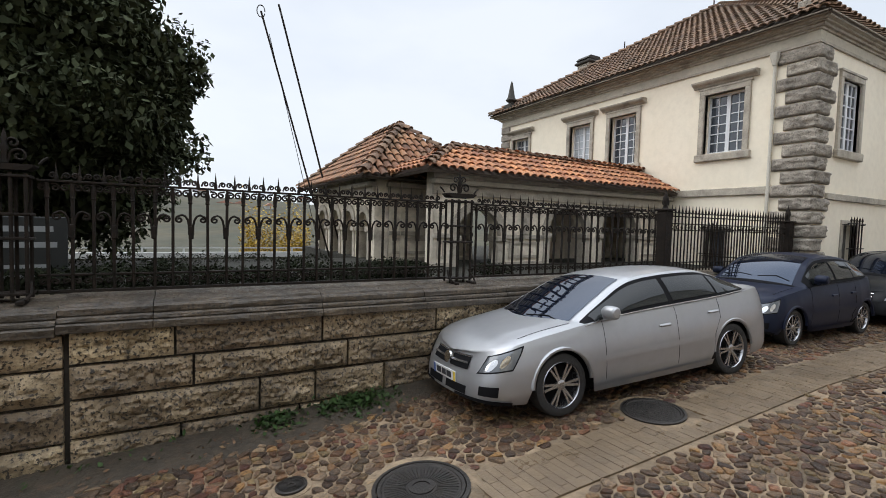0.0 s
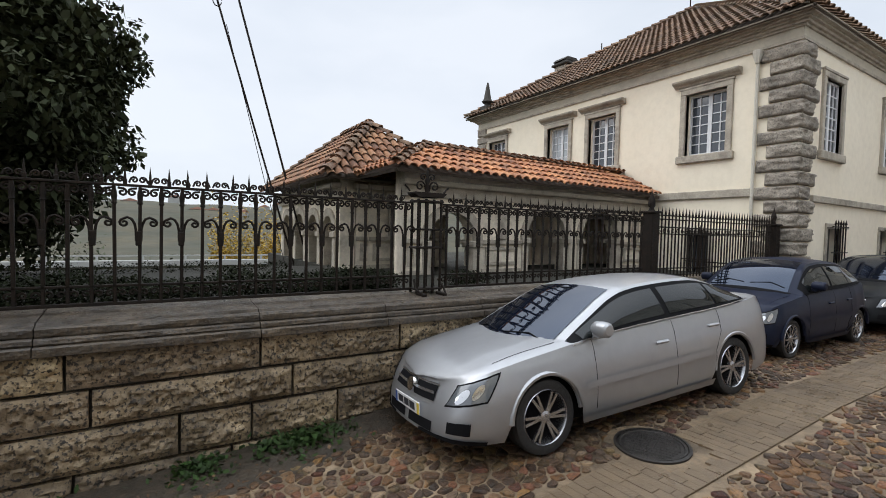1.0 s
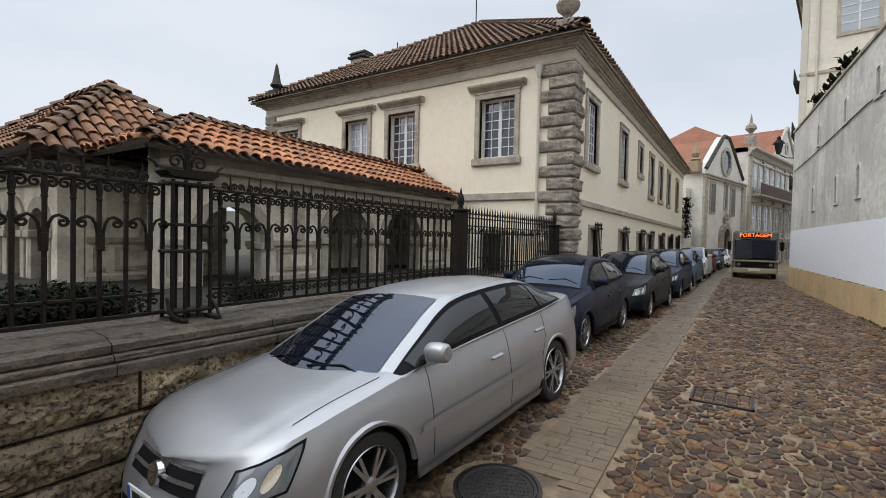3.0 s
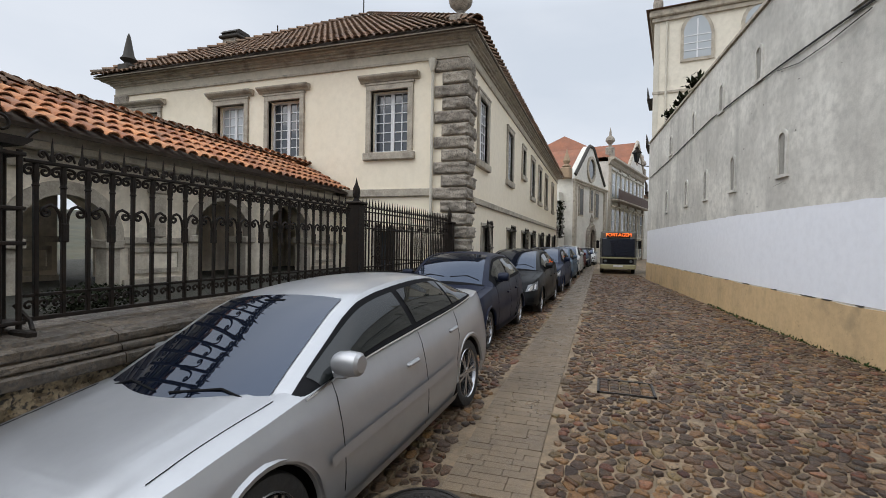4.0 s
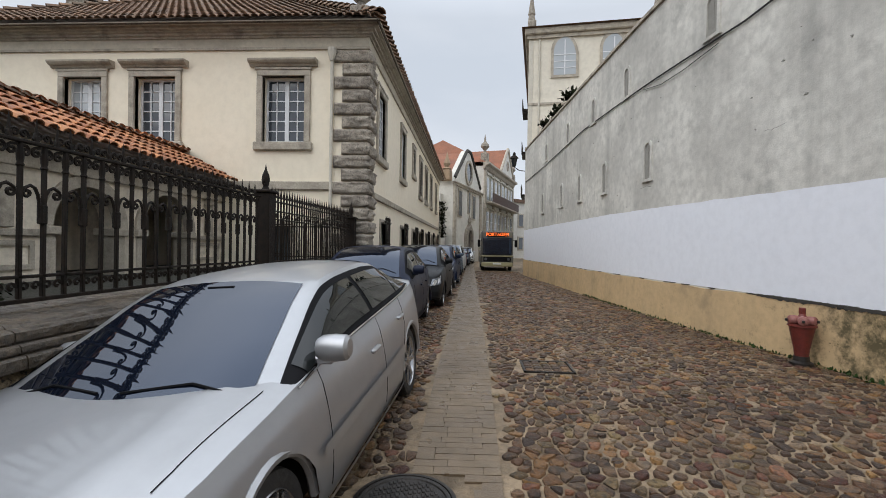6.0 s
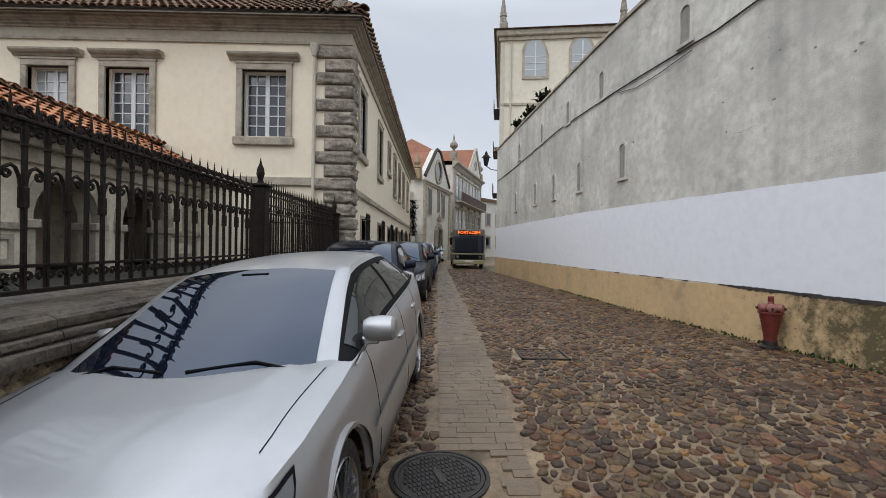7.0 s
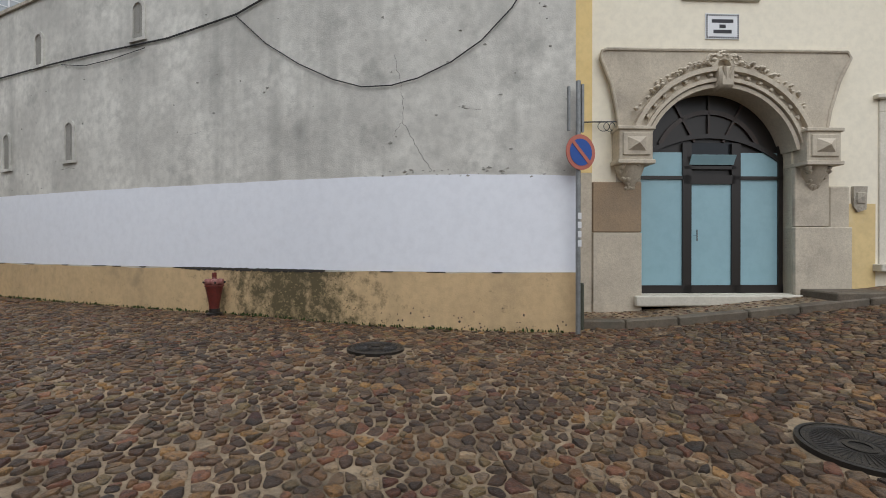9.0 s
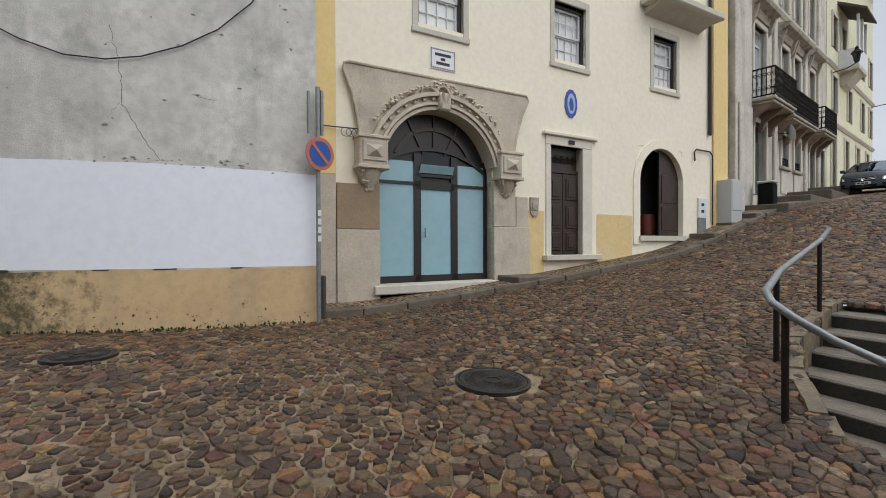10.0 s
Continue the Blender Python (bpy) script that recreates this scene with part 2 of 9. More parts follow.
M_WEED = mat("fresh_weed_leaf", (0.036, 0.068, 0.016), (0.02, 0.04, 0.011), 0.6, 6, 0.8, 0, island=0.4, spec=0.2)
M_HEDGE = mat("dark_hedge_leaf", (0.009, 0.013, 0.006), (0.017, 0.019, 0.009), 0.9, 4, 0.8, 0, island=0.5, spec=0.08)
M_BARK = mat("dark_bark", (0.045, 0.036, 0.028), (0.025, 0.02, 0.016), 0.9, 8, 0.8, 0.8, 30)
M_SILVER = mat("silver_car_paint", (0.40, 0.405, 0.415), (0.385, 0.39, 0.40), 0.40, 0.8, 0.4, 0.0, metal=0.72, coat=0.5, rvar=0.03)
M_CARGLASS = plain("car_window_glass", (0.004, 0.006, 0.012), 0.01, spec=0.9)
M_CARGLASS.node_tree.nodes["Principled BSDF"].inputs["Specular Tint"].default_value = (0.62, 0.75, 1.0, 1)
M_SIDEGLASS = plain("side_window_glass", (0.010, 0.012, 0.012), 0.02, spec=0.4)
M_RUBBER = mat("tyre_rubber", (0.016, 0.016, 0.016), (0.026, 0.024, 0.022), 0.75, 10, 0.8, 0.3, 80)
M_ALLOY = plain("alloy_metal", (0.42, 0.42, 0.43), 0.25, metal=0.9)
M_CHROME = plain("chrome", (0.72, 0.72, 0.73), 0.1, metal=1.0)
M_BLACKPL = plain("black_plastic", (0.007, 0.007, 0.008), 0.75, spec=0.1)
M_LAMPGLASS = plain("headlamp_glass", (0.13, 0.14, 0.15), 0.15, metal=0.3, coat=1.0)
M_REDLAMP = plain("red_lamp_glass", (0.25, 0.01, 0.01), 0.1, coat=1.0)
M_PLATE = plain("number_plate_white", (0.62, 0.62, 0.60), 0.4)
M_PLATEY = plain("plate_yellow", (0.65, 0.48, 0.06), 0.4)
M_INK = plain("dark_ink", (0.02, 0.02, 0.025), 0.6)
M_RED = mat("chipped_red_paint", (0.17, 0.026, 0.018), (0.09, 0.017, 0.013), 0.5, 9, 0.9, 0.2, 60)
M_GREYMETAL = mat("galvanised_metal", (0.30, 0.31, 0.31), (0.2, 0.205, 0.205), 0.5, 8, 0.8, 0.15, 70, metal=0.5)
M_SIGNBLUE = plain("sign_blue", (0.015, 0.075, 0.32), 0.4)
M_SIGNRED = mat("faded_sign_red", (0.48, 0.13, 0.085), (0.42, 0.14, 0.1), 0.5, 8, 0.6, 0)
M_AZULEJO = plain("glazed_white_tile", (0.70, 0.71, 0.72), 0.15)
M_BLUEINK = plain("blue_glaze", (0.035, 0.085, 0.34), 0.2)
M_GLOW = plain("amber_display", (0.6, 0.12, 0.02), 0.4, emit=(1.0, 0.16, 0.03, 2.6))
M_WIRE = plain("black_cable", (0.03, 0.03, 0.03), 0.6)
# near-black colour that stands in for the shade of unlit rooms
M_ROOMSHADE = plain("painted_room_shade", (0.02, 0.018, 0.016), 0.9)


# ---- shape helpers ----
class Geo:
    """Collects vertices and faces of one part."""

    def __init__(self):
        self.v, self.f = [], []

    def add(self, verts, faces, m=None):
        k = len(self.v)
        self.v += [tuple(m @ Vector(q)) for q in verts] if m else [tuple(q) for q in verts]
        self.f += [tuple(i + k for i in q) for q in faces]
        return self

    def box(self, x0, y0, z0, x1, y1, z1, b=0.0, m=None):
        x0, x1, y0, y1, z0, z1 = min(x0, x1), max(x0, x1), min(y0, y1), max(y0, y1), min(z0, z1), max(z0, z1)
        b = min(b, (x1 - x0) * 0.45, (y1 - y0) * 0.45, (z1 - z0) * 0.45)
        if b <= 0:
            vs = [(x, y, z) for z in (z0, z1) for y in (y0, y1) for x in (x0, x1)]
            return self.add(vs, [(0, 2, 3, 1), (4, 5, 7, 6), (0, 1, 5, 4), (2, 6, 7, 3), (0, 4, 6, 2), (1, 3, 7, 5)], m)
        vs, idx = [], {}
        for i, x in enumerate((x0, x1)):
            for j, y in enumerate((y0, y1)):
                for k, z in enumerate((z0, z1)):
                    sx, sy, sz = (b, -b)[i], (b, -b)[j], (b, -b)[k]
                    for a, p in enumerate(((x, y + sy, z + sz), (x + sx, y, z + sz), (x + sx, y + sy, z))):
                        idx[i, j, k, a] = len(vs)
                        vs.append(p)
        fs = []
        for s in (0, 1):
            fs.append([idx[s, j, k, 0] for j, k in ((0, 0), (1, 0), (1, 1), (0, 1))])
            fs.append([idx[i, s, k, 1] for i, k in ((0, 0), (1, 0), (1, 1), (0, 1))])
            fs.append([idx[i, j, s, 2] for i, j in ((0, 0), (1, 0), (1, 1), (0, 1))])
        for a_ in (0, 1):
            for b_ in (0, 1):
                fs.append([idx[0, a_, b_, 1], idx[1, a_, b_, 1], idx[1, a_, b_, 2], idx[0, a_, b_, 2]])
                fs.append([idx[a_, 0, b_, 0], idx[a_, 1, b_, 0], idx[a_, 1, b_, 2], idx[a_, 0, b_, 2]])
                fs.append([idx[a_, b_, 0, 0], idx[a_, b_, 1, 0], idx[a_, b_, 1, 1], idx[a_, b_, 0, 1]])
        for i in (0, 1):
            for j in (0, 1):
                for k in (0, 1):
                    fs.append([idx[i, j, k, 0], idx[i, j, k, 1], idx[i, j, k, 2]])
        return self.add(vs, fs, m)

    def cyl(self, p0, p1, r0, r1=None, n=10, caps=True):
        r1 = r0 if r1 is None else r1
        p0, p1 = Vector(p0), Vector(p1)
        d = (p1 - p0).normalized()
        a = d.orthogonal().normalized()
        c = d.cross(a)
        ring = [a * math.cos(6.28318 * i / n) + c * math.sin(6.28318 * i / n) for i in range(n)]
        vs = [p0 + q * r0 for q in ring] + [p1 + q * r1 for q in ring]
        fs = [(i, (i + 1) % n, n + (i + 1) % n, n + i) for i in range(n)]
        if caps:
            fs += [tuple(range(n))[::-1], tuple(range(n, 2 * n))]
        return self.add(vs, fs)

    def tube(self, pts, r, n=6):
        pts = [Vector(p) for p in pts]
        k0, vs, fs = 0, [], []
        last = None
        for i, p in enumerate(pts):
            d = (pts[min(i + 1, len(pts) - 1)] - pts[max(i - 1, 0)]).normalized()
            a = (last - d * last.dot(d)).normalized() if last and (last - d * last.dot(d)).length > 1e-4 else d.orthogonal().normalized()
            last = a
            c = d.cross(a)
            vs += [p + (a * math.cos(6.28318 * j / n) + c * math.sin(6.28318 * j / n)) * r for j in range(n)]
        for i in range(len(pts) - 1):
            fs += [(i * n + j, i * n + (j + 1) % n, (i + 1) * n + (j + 1) % n, (i + 1) * n + j) for j in range(n)]
        fs += [tuple(range(n))[::-1], tuple(range((len(pts) - 1) * n, len(pts) * n))]
        return self.add(vs, fs)

    def lathe(self, prof, at=(0, 0, 0), n=20, m=None, caps=True):
        """prof: (radius, z) pairs, turned about z."""
        vs = [(at[0] + r * math.cos(6.28318 * j / n), at[1] + r * math.sin(6.28318 * j / n), at[2] + z) for r, z in prof for j in range(n)]
        fs = [(i * n + j, i * n + (j + 1) % n, (i + 1) * n + (j + 1) % n, (i + 1) * n + j) for i in range(len(prof) - 1) for j in range(n)]
        if caps and prof[0][0] > 1e-4:
            fs.append(tuple(range(n))[::-1])
        if caps and prof[-1][0] > 1e-4:
            fs.append(tuple(range((len(prof) - 1) * n, len(prof) * n)))
        return self.add(vs, fs, m)

    def prism(self, poly, d0, d1, plane="xz"):
        """A flat outline pushed through a depth. plane xz: depth along y; xy: along z; yz: along x."""
        to = {"xz": lambda a, b, d: (a, d, b), "xy": lambda a, b, d: (a, b, d), "yz": lambda a, b, d: (d, a, b)}[plane]
        n = len(poly)
        vs = [to(a, b, d0) for a, b in poly] + [to(a, b, d1) for a, b in poly]
        fs = [(i, (i + 1) % n, n + (i + 1) % n, n + i) for i in range(n)] + [tuple(range(n))[::-1], tuple(range(n, 2 * n))]
        return self.add(vs, fs)

    def grid(self, fn, nu, nv, wrap=False):
        vs = [fn(i / nu, j / nv) for j in range(nv + 1) for i in range(nu + 1)]
        w = nu + 1
        return self.add(vs, [(j * w + i, j * w + i + 1, (j + 1) * w + i + 1, (j + 1) * w + i) for j in range(nv) for i in range(nu)])

    def arch(self, cx, cz, r0, r1, d0, d1, a0=0.0, a1=180.0, n=18, sz=1.0):
        """A curved band in the xz plane between two radii."""
        vs, fs = [], []
        for i in range(n + 1):
            a = radians(a0 + (a1 - a0) * i / n)
            for r in (r0, r1):
                for d in (d0, d1):
                    vs.append((cx + r * math.cos(a), d, cz + sz * r * math.sin(a)))
        for i in range(n):
            k, q = 4 * i, 4 * i + 4
            fs += [(k, q, q + 2, k + 2), (k + 1, k + 3, q + 3, q + 1), (k, k + 1, q + 1, q), (k + 2, q + 2, q + 3, k + 3)]
        fs += [(0, 2, 3, 1), (4 * n, 4 * n + 1, 4 * n + 3, 4 * n + 2)]
        return self.add(vs, fs)

    def mesh(self, name, material, smooth=False):
        me = bpy.data.meshes.new(name)
        me.from_pydata(self.v, [], self.f)
        b = bmesh.new()
        b.from_mesh(me)
        if len(self.v) < 4000:
            bmesh.ops.remove_doubles(b, verts=b.verts, dist=0.0001)
        bmesh.ops.recalc_face_normals(b, faces=b.faces)
        b.to_mesh(me)
        b.free()
        me.materials.append(material)
        if smooth:
            me.polygons.foreach_set("use_smooth", [True] * len(me.polygons))
            me.set_sharp_from_angle(angle=radians(38))
        return me


def part(name, geo, material, parent=None, label="", smooth=False, kind=""):
    ob = new(name, geo.mesh(name, material, smooth))
    if parent:
        ob.parent = parent
    return tagged(ob, label, kind=kind)


def thing(name, m, label, category, group="", kind=""):
    ob = new(name)
    ob.empty_display_size = 0.2
    ob.matrix_world = m
    return tagged(ob, label, category, group, kind)


def share(name, me, parent, m):
    ob = new(name, me)
    ob.parent = parent
    ob.matrix_basis = m
    return ob


def wall_sheet(u0, u1, z0, z1, holes, thick):
    """A wall in its own frame: along x, front at y=0, back at y=thick, with rectangular holes (u0, z0, u1, z1)."""
    g = Geo()
    us = sorted({u0, u1, *[h[i] for h in holes for i in (0, 2)]})
    zs = sorted({z0, z1, *[h[i] for h in holes for i in (1, 3)]})
    us, zs = [u for u in us if u0 <= u <= u1], [z for z in zs if z0 <= z <= z1]

    def solid(a, b):
        return not any(h[0] < a < h[2] and h[1] < b < h[3] for h in holes)
    for a, b in zip(us[:-1], us[1:]):
        for c, d in zip(zs[:-1], zs[1:]):
            if solid((a + b) / 2, (c + d) / 2):
                g.add([(a, 0, c), (b, 0, c), (b, 0, d), (a, 0, d)], [(0, 1, 2, 3)])
                g.add([(a, thick, c), (b, thick, c), (b, thick, d), (a, thick, d)], [(3, 2, 1, 0)])
    for a, c, b, d in list(holes) + [(u0, z0, u1, z1)]:
        g.add([(a, 0, c), (b, 0, c), (b, 0, d), (a, 0, d), (a, thick, c), (b, thick, c), (b, thick, d), (a, thick, d)],
              [(0, 4, 5, 1), (1, 5, 6, 2), (2, 6, 7, 3), (3, 7, 4, 0)])
    return g


def ground_z(x, y):
    """Height of the street: a dip towards the garden wall, a ramp up the side street."""
    a = min(max((6.5 - x) / 6.5, 0.0), 1.5)
    z = 0.08 - a * (0.12 + 0.06 * max(0.0, y + 1)) - 0.005 * max(0.0, x - 15)
    s = (x - 2) * -0.848 + (y + 4.8) * -0.53
    k = min(1.0, max(0.0, (s - 8.5) / 7.0))
    return z + (0.118 * s * s / (s + 1) if s > 0 else 0.0) + 0.85 * k * k * (3 - 2 * k)
# ---- street surface ----
RWALL = [(2.0, -3.5), (3.6, -2.66), (5.2, -2.16), (7.6, -1.82), (11.5, -1.3), (14.5, -1.04), (19.5, -0.68), (26.5, -0.2)]
STAIR = [(-2.75, 0.45), (-3.25, -0.62), (-3.65, -1.2), (-4.1, -1.72), (-4.75, -2.3), (-5.3, -2.8), (-6.6, 0.5), (-4.0, 2.3)]


def inside(poly, x, y):
    c = False
    for (x0, y0), (x1, y1) in zip(poly, poly[1:] + poly[:1]):
        if (y0 > y) != (y1 > y) and x < (x1 - x0) * (y - y0) / (y1 - y0) + x0:
            c = not c
    return c


def rwall_y(x):
    for (x0, y0), (x1, y1) in zip(RWALL, RWALL[1:]):
        if x <= x1:
            return y0 + (y1 - y0) * (x - x0) / (x1 - x0)
    return RWALL[-1][1]


def build_road():
    xs = np.concatenate([np.arange(-40, -14, 2.0), np.arange(-14, -7, 0.25), np.arange(-7, -2, 0.0625), np.arange(-2, 30, 0.25), np.arange(30, 141, 3.0)])
    ys = np.concatenate([np.arange(-44, -16, 2.0), np.arange(-16, -3, 0.25), np.arange(-3, 2.5, 0.0625), np.arange(2.5, 5.36, 0.25)])
    vs = [(float(x), float(y), ground_z(x, y)) for y in ys for x in xs]
    w = len(xs)
    fs = []
    for j in range(len(ys) - 1):
        for i in range(w - 1):
            if not inside(STAIR, (xs[i] + xs[i + 1]) / 2, (ys[j] + ys[j + 1]) / 2):
                fs.append((j * w + i, j * w + i + 1, (j + 1) * w + i + 1, (j + 1) * w + i))
    g = Geo()
    g.v, g.f = vs, fs
    return tagged(part("road", g, M_JOINTSAND, smooth=True), "wet cobbled street bed with sandy joints", "road", kind="structure")


road = build_road()

# ---- the long grey wall with white and ochre bands ----
def curve_pts(step=0.3):
    out = []
    P = [(1.9, -3.56)] + RWALL + [(33, 0.2)]
    for i in range(1, len(P) - 2):
        p0, p1, p2, p3 = (Vector(q) for q in P[i - 1:i + 3])
        n = max(2, int((p2 - p1).length / step))
        for k in range(n):
            t = k / n
            out.append(0.5 * (2 * p1 + (p2 - p0) * t + (2 * p0 - 5 * p1 + 4 * p2 - p3) * t * t + (3 * p1 - p0 - 3 * p2 + p3) * t ** 3))
    out.append(Vector(RWALL[-1]))
    return out


WPTS = curve_pts()


def wall_at(x):
    """Point and outward normal of the grey wall at x."""
    for a, b in zip(WPTS[:-1], WPTS[1:]):
        if a.x <= x <= b.x:
            d = (b - a).normalized()
            p = a + (b - a) * ((x - a.x) / (b.x - a.x))
            return p, Vector((-d.y, d.x)), math.degrees(math.atan2(d.y, d.x))
    return WPTS[-1], Vector((0, 1)), 0.0


def wall_band(z0, z1, off, thick, wob=0.0, x0=-9, x1=99):
    g = Geo()
    pts = [p for p in WPTS if x0 <= p.x <= x1]
    n = len(pts)
    for i, p in enumerate(pts):
        d = (pts[min(i + 1, n - 1)] - pts[max(i - 1, 0)]).normalized()
        q = Vector((-d.y, d.x))
        za = z0(p.x) if callable(z0) else z0
        zb = (z1(p.x) if callable(z1) else z1) + wob * noise.noise(Vector((p.x * 2.1, 3.3, z0 if not callable(z0) else 1)))
        f, b = p + q * off, p - q * thick
        g.v += [(f.x, f.y, za), (f.x, f.y, zb), (b.x, b.y, zb), (b.x, b.y, za)]
    for i in range(n - 1):
        k = 4 * i
        g.f += [(k, k + 4, k + 5, k + 1), (k + 1, k + 5, k + 6, k + 2), (k + 2, k + 6, k + 7, k + 3), (k + 3, k + 7, k + 4, k)]
    g.f += [(0, 1, 2, 3), (4 * n - 4, 4 * n - 1, 4 * n - 2, 4 * n - 3)]
    return g


wall_south = tagged(part("wall_south", wall_band(-0.6, 6.68, 0.0, 1.4), M_GREYWALL, smooth=True),
                    "tall grey rendered wall with dark water stains", "wall", kind="structure")
tagged(part("white_band", wall_band(0.88, lambda x: 2.26 + 0.012 * min(x, 14), 0.006, 0.05, 0.02), M_WHITE, wall_south, smooth=True), "fresh white painted band")
tagged(part("plinth", wall_band(-0.6, 0.86, 0.03, 0.05, 0.025), M_OCHRE, wall_south, smooth=True), "ochre painted plinth with chipped top edge")
g = Geo()
k_ = 0
while k_ < 500:
    x = random.gauss(6.0, 0.62) if k_ < 330 else random.uniform(2.4, 12)
    if not 2.3 < x < 25:
        continue
    near = max(0.0, 1 - abs(x - 6.1) / 1.7)
    zg = ground_z(x, -2)
    zc = zg + random.random() ** 1.3 * (0.1 + 0.78 * min(1, near * 1.6)) + 0.01
    if noise.noise(Vector((x * 4.5, zc * 4.5, 3))) < random.uniform(-0.35, 0.3) or zc > 0.84:
        continue
    p, q, a = wall_at(x)
    r = random.uniform(0.003, 0.014) * (0.6 + near * 0.9)
    poly = [(r * random.uniform(0.4, 1.9) * math.cos(k * 0.6981), zc + r * random.uniform(0.4, 1.2) * math.sin(k * 0.6981)) for k in range(9)]
    gg = Geo().prism(poly, -0.0335 - 0.00008 * (k_ % 60), 0.0)
    g.add(gg.v, gg.f, pose(p.x, p.y, 0, 0, 0, a + 180))
    k_ += 1
part("moss_patch", g, M_MOSS, wall_south, "dark mossy damp specks", kind="stuff")
g = Geo()
x = 3.0
while x < 25:
    p, q, a = wall_at(x)
    heavy = 5.6 < x < 8.6
    w = random.uniform(0.22, 0.4) if heavy else random.uniform(0.1, 0.4)
    h = random.uniform(0.03, 0.05) if heavy else random.uniform(0.003, 0.012)
    poly = [(w * (k / 7 - 0.5), 0.872 - h * random.uniform(0.4, 1)) for k in range(8)] + [(w * (0.5 - k / 7), 0.878 + h * random.uniform(0.1, 0.3)) for k in range(8)]
    m = pose(p.x, p.y, 0, 0, 0, a + 180)
    gg = Geo().prism(poly, -0.036, 0.02)
    g.add(gg.v, gg.f, m)
    x += w * 0.8 if heavy else random.uniform(0.4, 1.4)
part("chipped_edge", g, M_JOINT, wall_south, "dark chipped plaster along the plinth")

g = wall_band(6.685, 6.76, 0.05, 1.45)
part("coping", g, M_GREYSTONE, wall_south, smooth=True)


def slit(x, z0, z1, w):
    p, q, a = wall_at(x)
    t = thing("slit_window", pose(p.x, p.y, 0, 0, 0, a + 180), "narrow arched slit opening in grey wall", "slit window", "slits in the grey wall", "structure")
    fr = 0.07
    zc = z1 - w / 2
    g = Geo().arch(0, zc, w / 2, w / 2 + fr, -0.035, 0.03, n=10).box(-w / 2 - fr, -0.035, z0, -w / 2, 0.03, zc).box(w / 2, -0.035, z0, w / 2 + fr, 0.03, zc)
    g.box(-w / 2 - fr - 0.03, -0.05, z0 - 0.06, w / 2 + fr + 0.03, 0.03, z0)
    part("surround", g, M_GREYWALL, t)
    poly = [(-w / 2, z0), (w / 2, z0)] + [(w / 2 * math.cos(radians(k * 18)), zc + w / 2 * math.sin(radians(k * 18))) for k in range(0, 11)]
    part("recess", Geo().prism(poly, -0.008, 0.05), M_SLIT, t)
    part("slot", Geo().box(-0.035, -0.014, z0 + 0.12, 0.035, 0.0, z1 - 0.1), M_SLIT, t)


for sx in (11.95, 14.52, 16.75, 18.95, 22.05):
    slit(sx, 3.06, 3.85, 0.27)
for sx in (9.8, 13.1, 15.5, 18.2, 21.5):
    slit(sx, 5.24, 5.92, 0.27)

# ---- garden retaining wall: coursed rusticated stones under a moulded coping ----
WF = 5.12
garden_wall = tagged(part("wall_north", Geo().box(-9, WF + 0.05, -1.2, 12.4, WF + 0.6, 0.98), M_JOINT), "retaining wall of rough dressed stone blocks", "wall", kind="structure")


def rustic(x0, x1, z0, z1, deep=0.05):
    """One rock-faced block with a chiselled margin."""
    nx, nz = max(4, int((x1 - x0) / (0.019 if -1 < x0 < 4 else 0.032))), max(6, int((z1 - z0) / (0.018 if -1 < x0 < 4 else 0.03)))
    g = Geo()
    sx, sz = random.uniform(0, 50), random.uniform(0, 50)

    def f(u, v):
        x, z = x0 + (x1 - x0) * u, z0 + (z1 - z0) * v
        e = min(u * (x1 - x0), (1 - u) * (x1 - x0), v * (z1 - z0), (1 - v) * (z1 - z0))
        k = min(1, max(0, (e - 0.005) / 0.045))
        r = noise.fractal(Vector((x * 5 + sx, z * 6 + sz, 1.7)), 0.7, 2.2, 4)
        r2 = noise.noise(Vector((x * 24 + sx, z * 24 + sz, 5)))
        return (x, WF - (0.006 + k * deep * (0.5 + 0.55 * r + 0.4 * r2 - 0.6 * max(0, noise.noise(Vector((x * 17 + sx, z * 19, 9))) - 0.1) - 0.35 * max(0, noise.noise(Vector((x * 38 + sx, z * 38, 2)))))), z)
    g.grid(f, nx, nz)
    n, w = len(g.v), nx + 1
    ring = list(range(w)) + [j * w + nx for j in range(1, nz + 1)] + [nz * w + i for i in range(nx - 1, -1, -1)] + [j * w for j in range(nz - 1, 0, -1)]
    g.v += [(g.v[i][0], WF + 0.06, g.v[i][2]) for i in ring]
    g.f += [(ring[k], ring[(k + 1) % len(ring)], n + (k + 1) % len(ring), n + k) for k in range(len(ring))]
    return g


COURSES = [(0.505, 0.785, [-0.93, -0.10, 1.34, 2.80, 4.3, 5.6, 7.1, 8.5, 9.9, 11.2, 12.4]),
           (0.185, 0.475, [-0.93, 0.06, 1.64, 3.0, 4.4, 5.9, 7.4, 8.9, 10.4, 12.4]),
           (-0.175, 0.155, [-0.93, 0.68, 1.27, 2.1, 3.4, 4.8, 6.3, 7.9, 9.4, 10.9, 12.4]),
           (-0.50, -0.205, [-0.93, -0.05, 1.1, 2.4, 3.9]),
           (0.48, 0.765, [-5.6, -4.2, -2.7, -0.955]), (0.16, 0.455, [-5.6, -3.4, -2.1, -0.955]),
           (-0.2, 0.13, [-5.6, -4.4, -2.6, -0.955]), (-0.55, -0.225, [-5.6, -3.6, -2.2, -0.955]), (-0.9, -0.58, [-5.6, -4.2, -2.7, -0.955])]
for z0, z1, js in COURSES:
    for a, b in zip(js[:-1], js[1:]):
        part("stone", rustic(a + 0.012, b - 0.012, z0, z1, random.uniform(0.05, 0.075)), M_WALLSTONE, garden_wall, smooth=True)
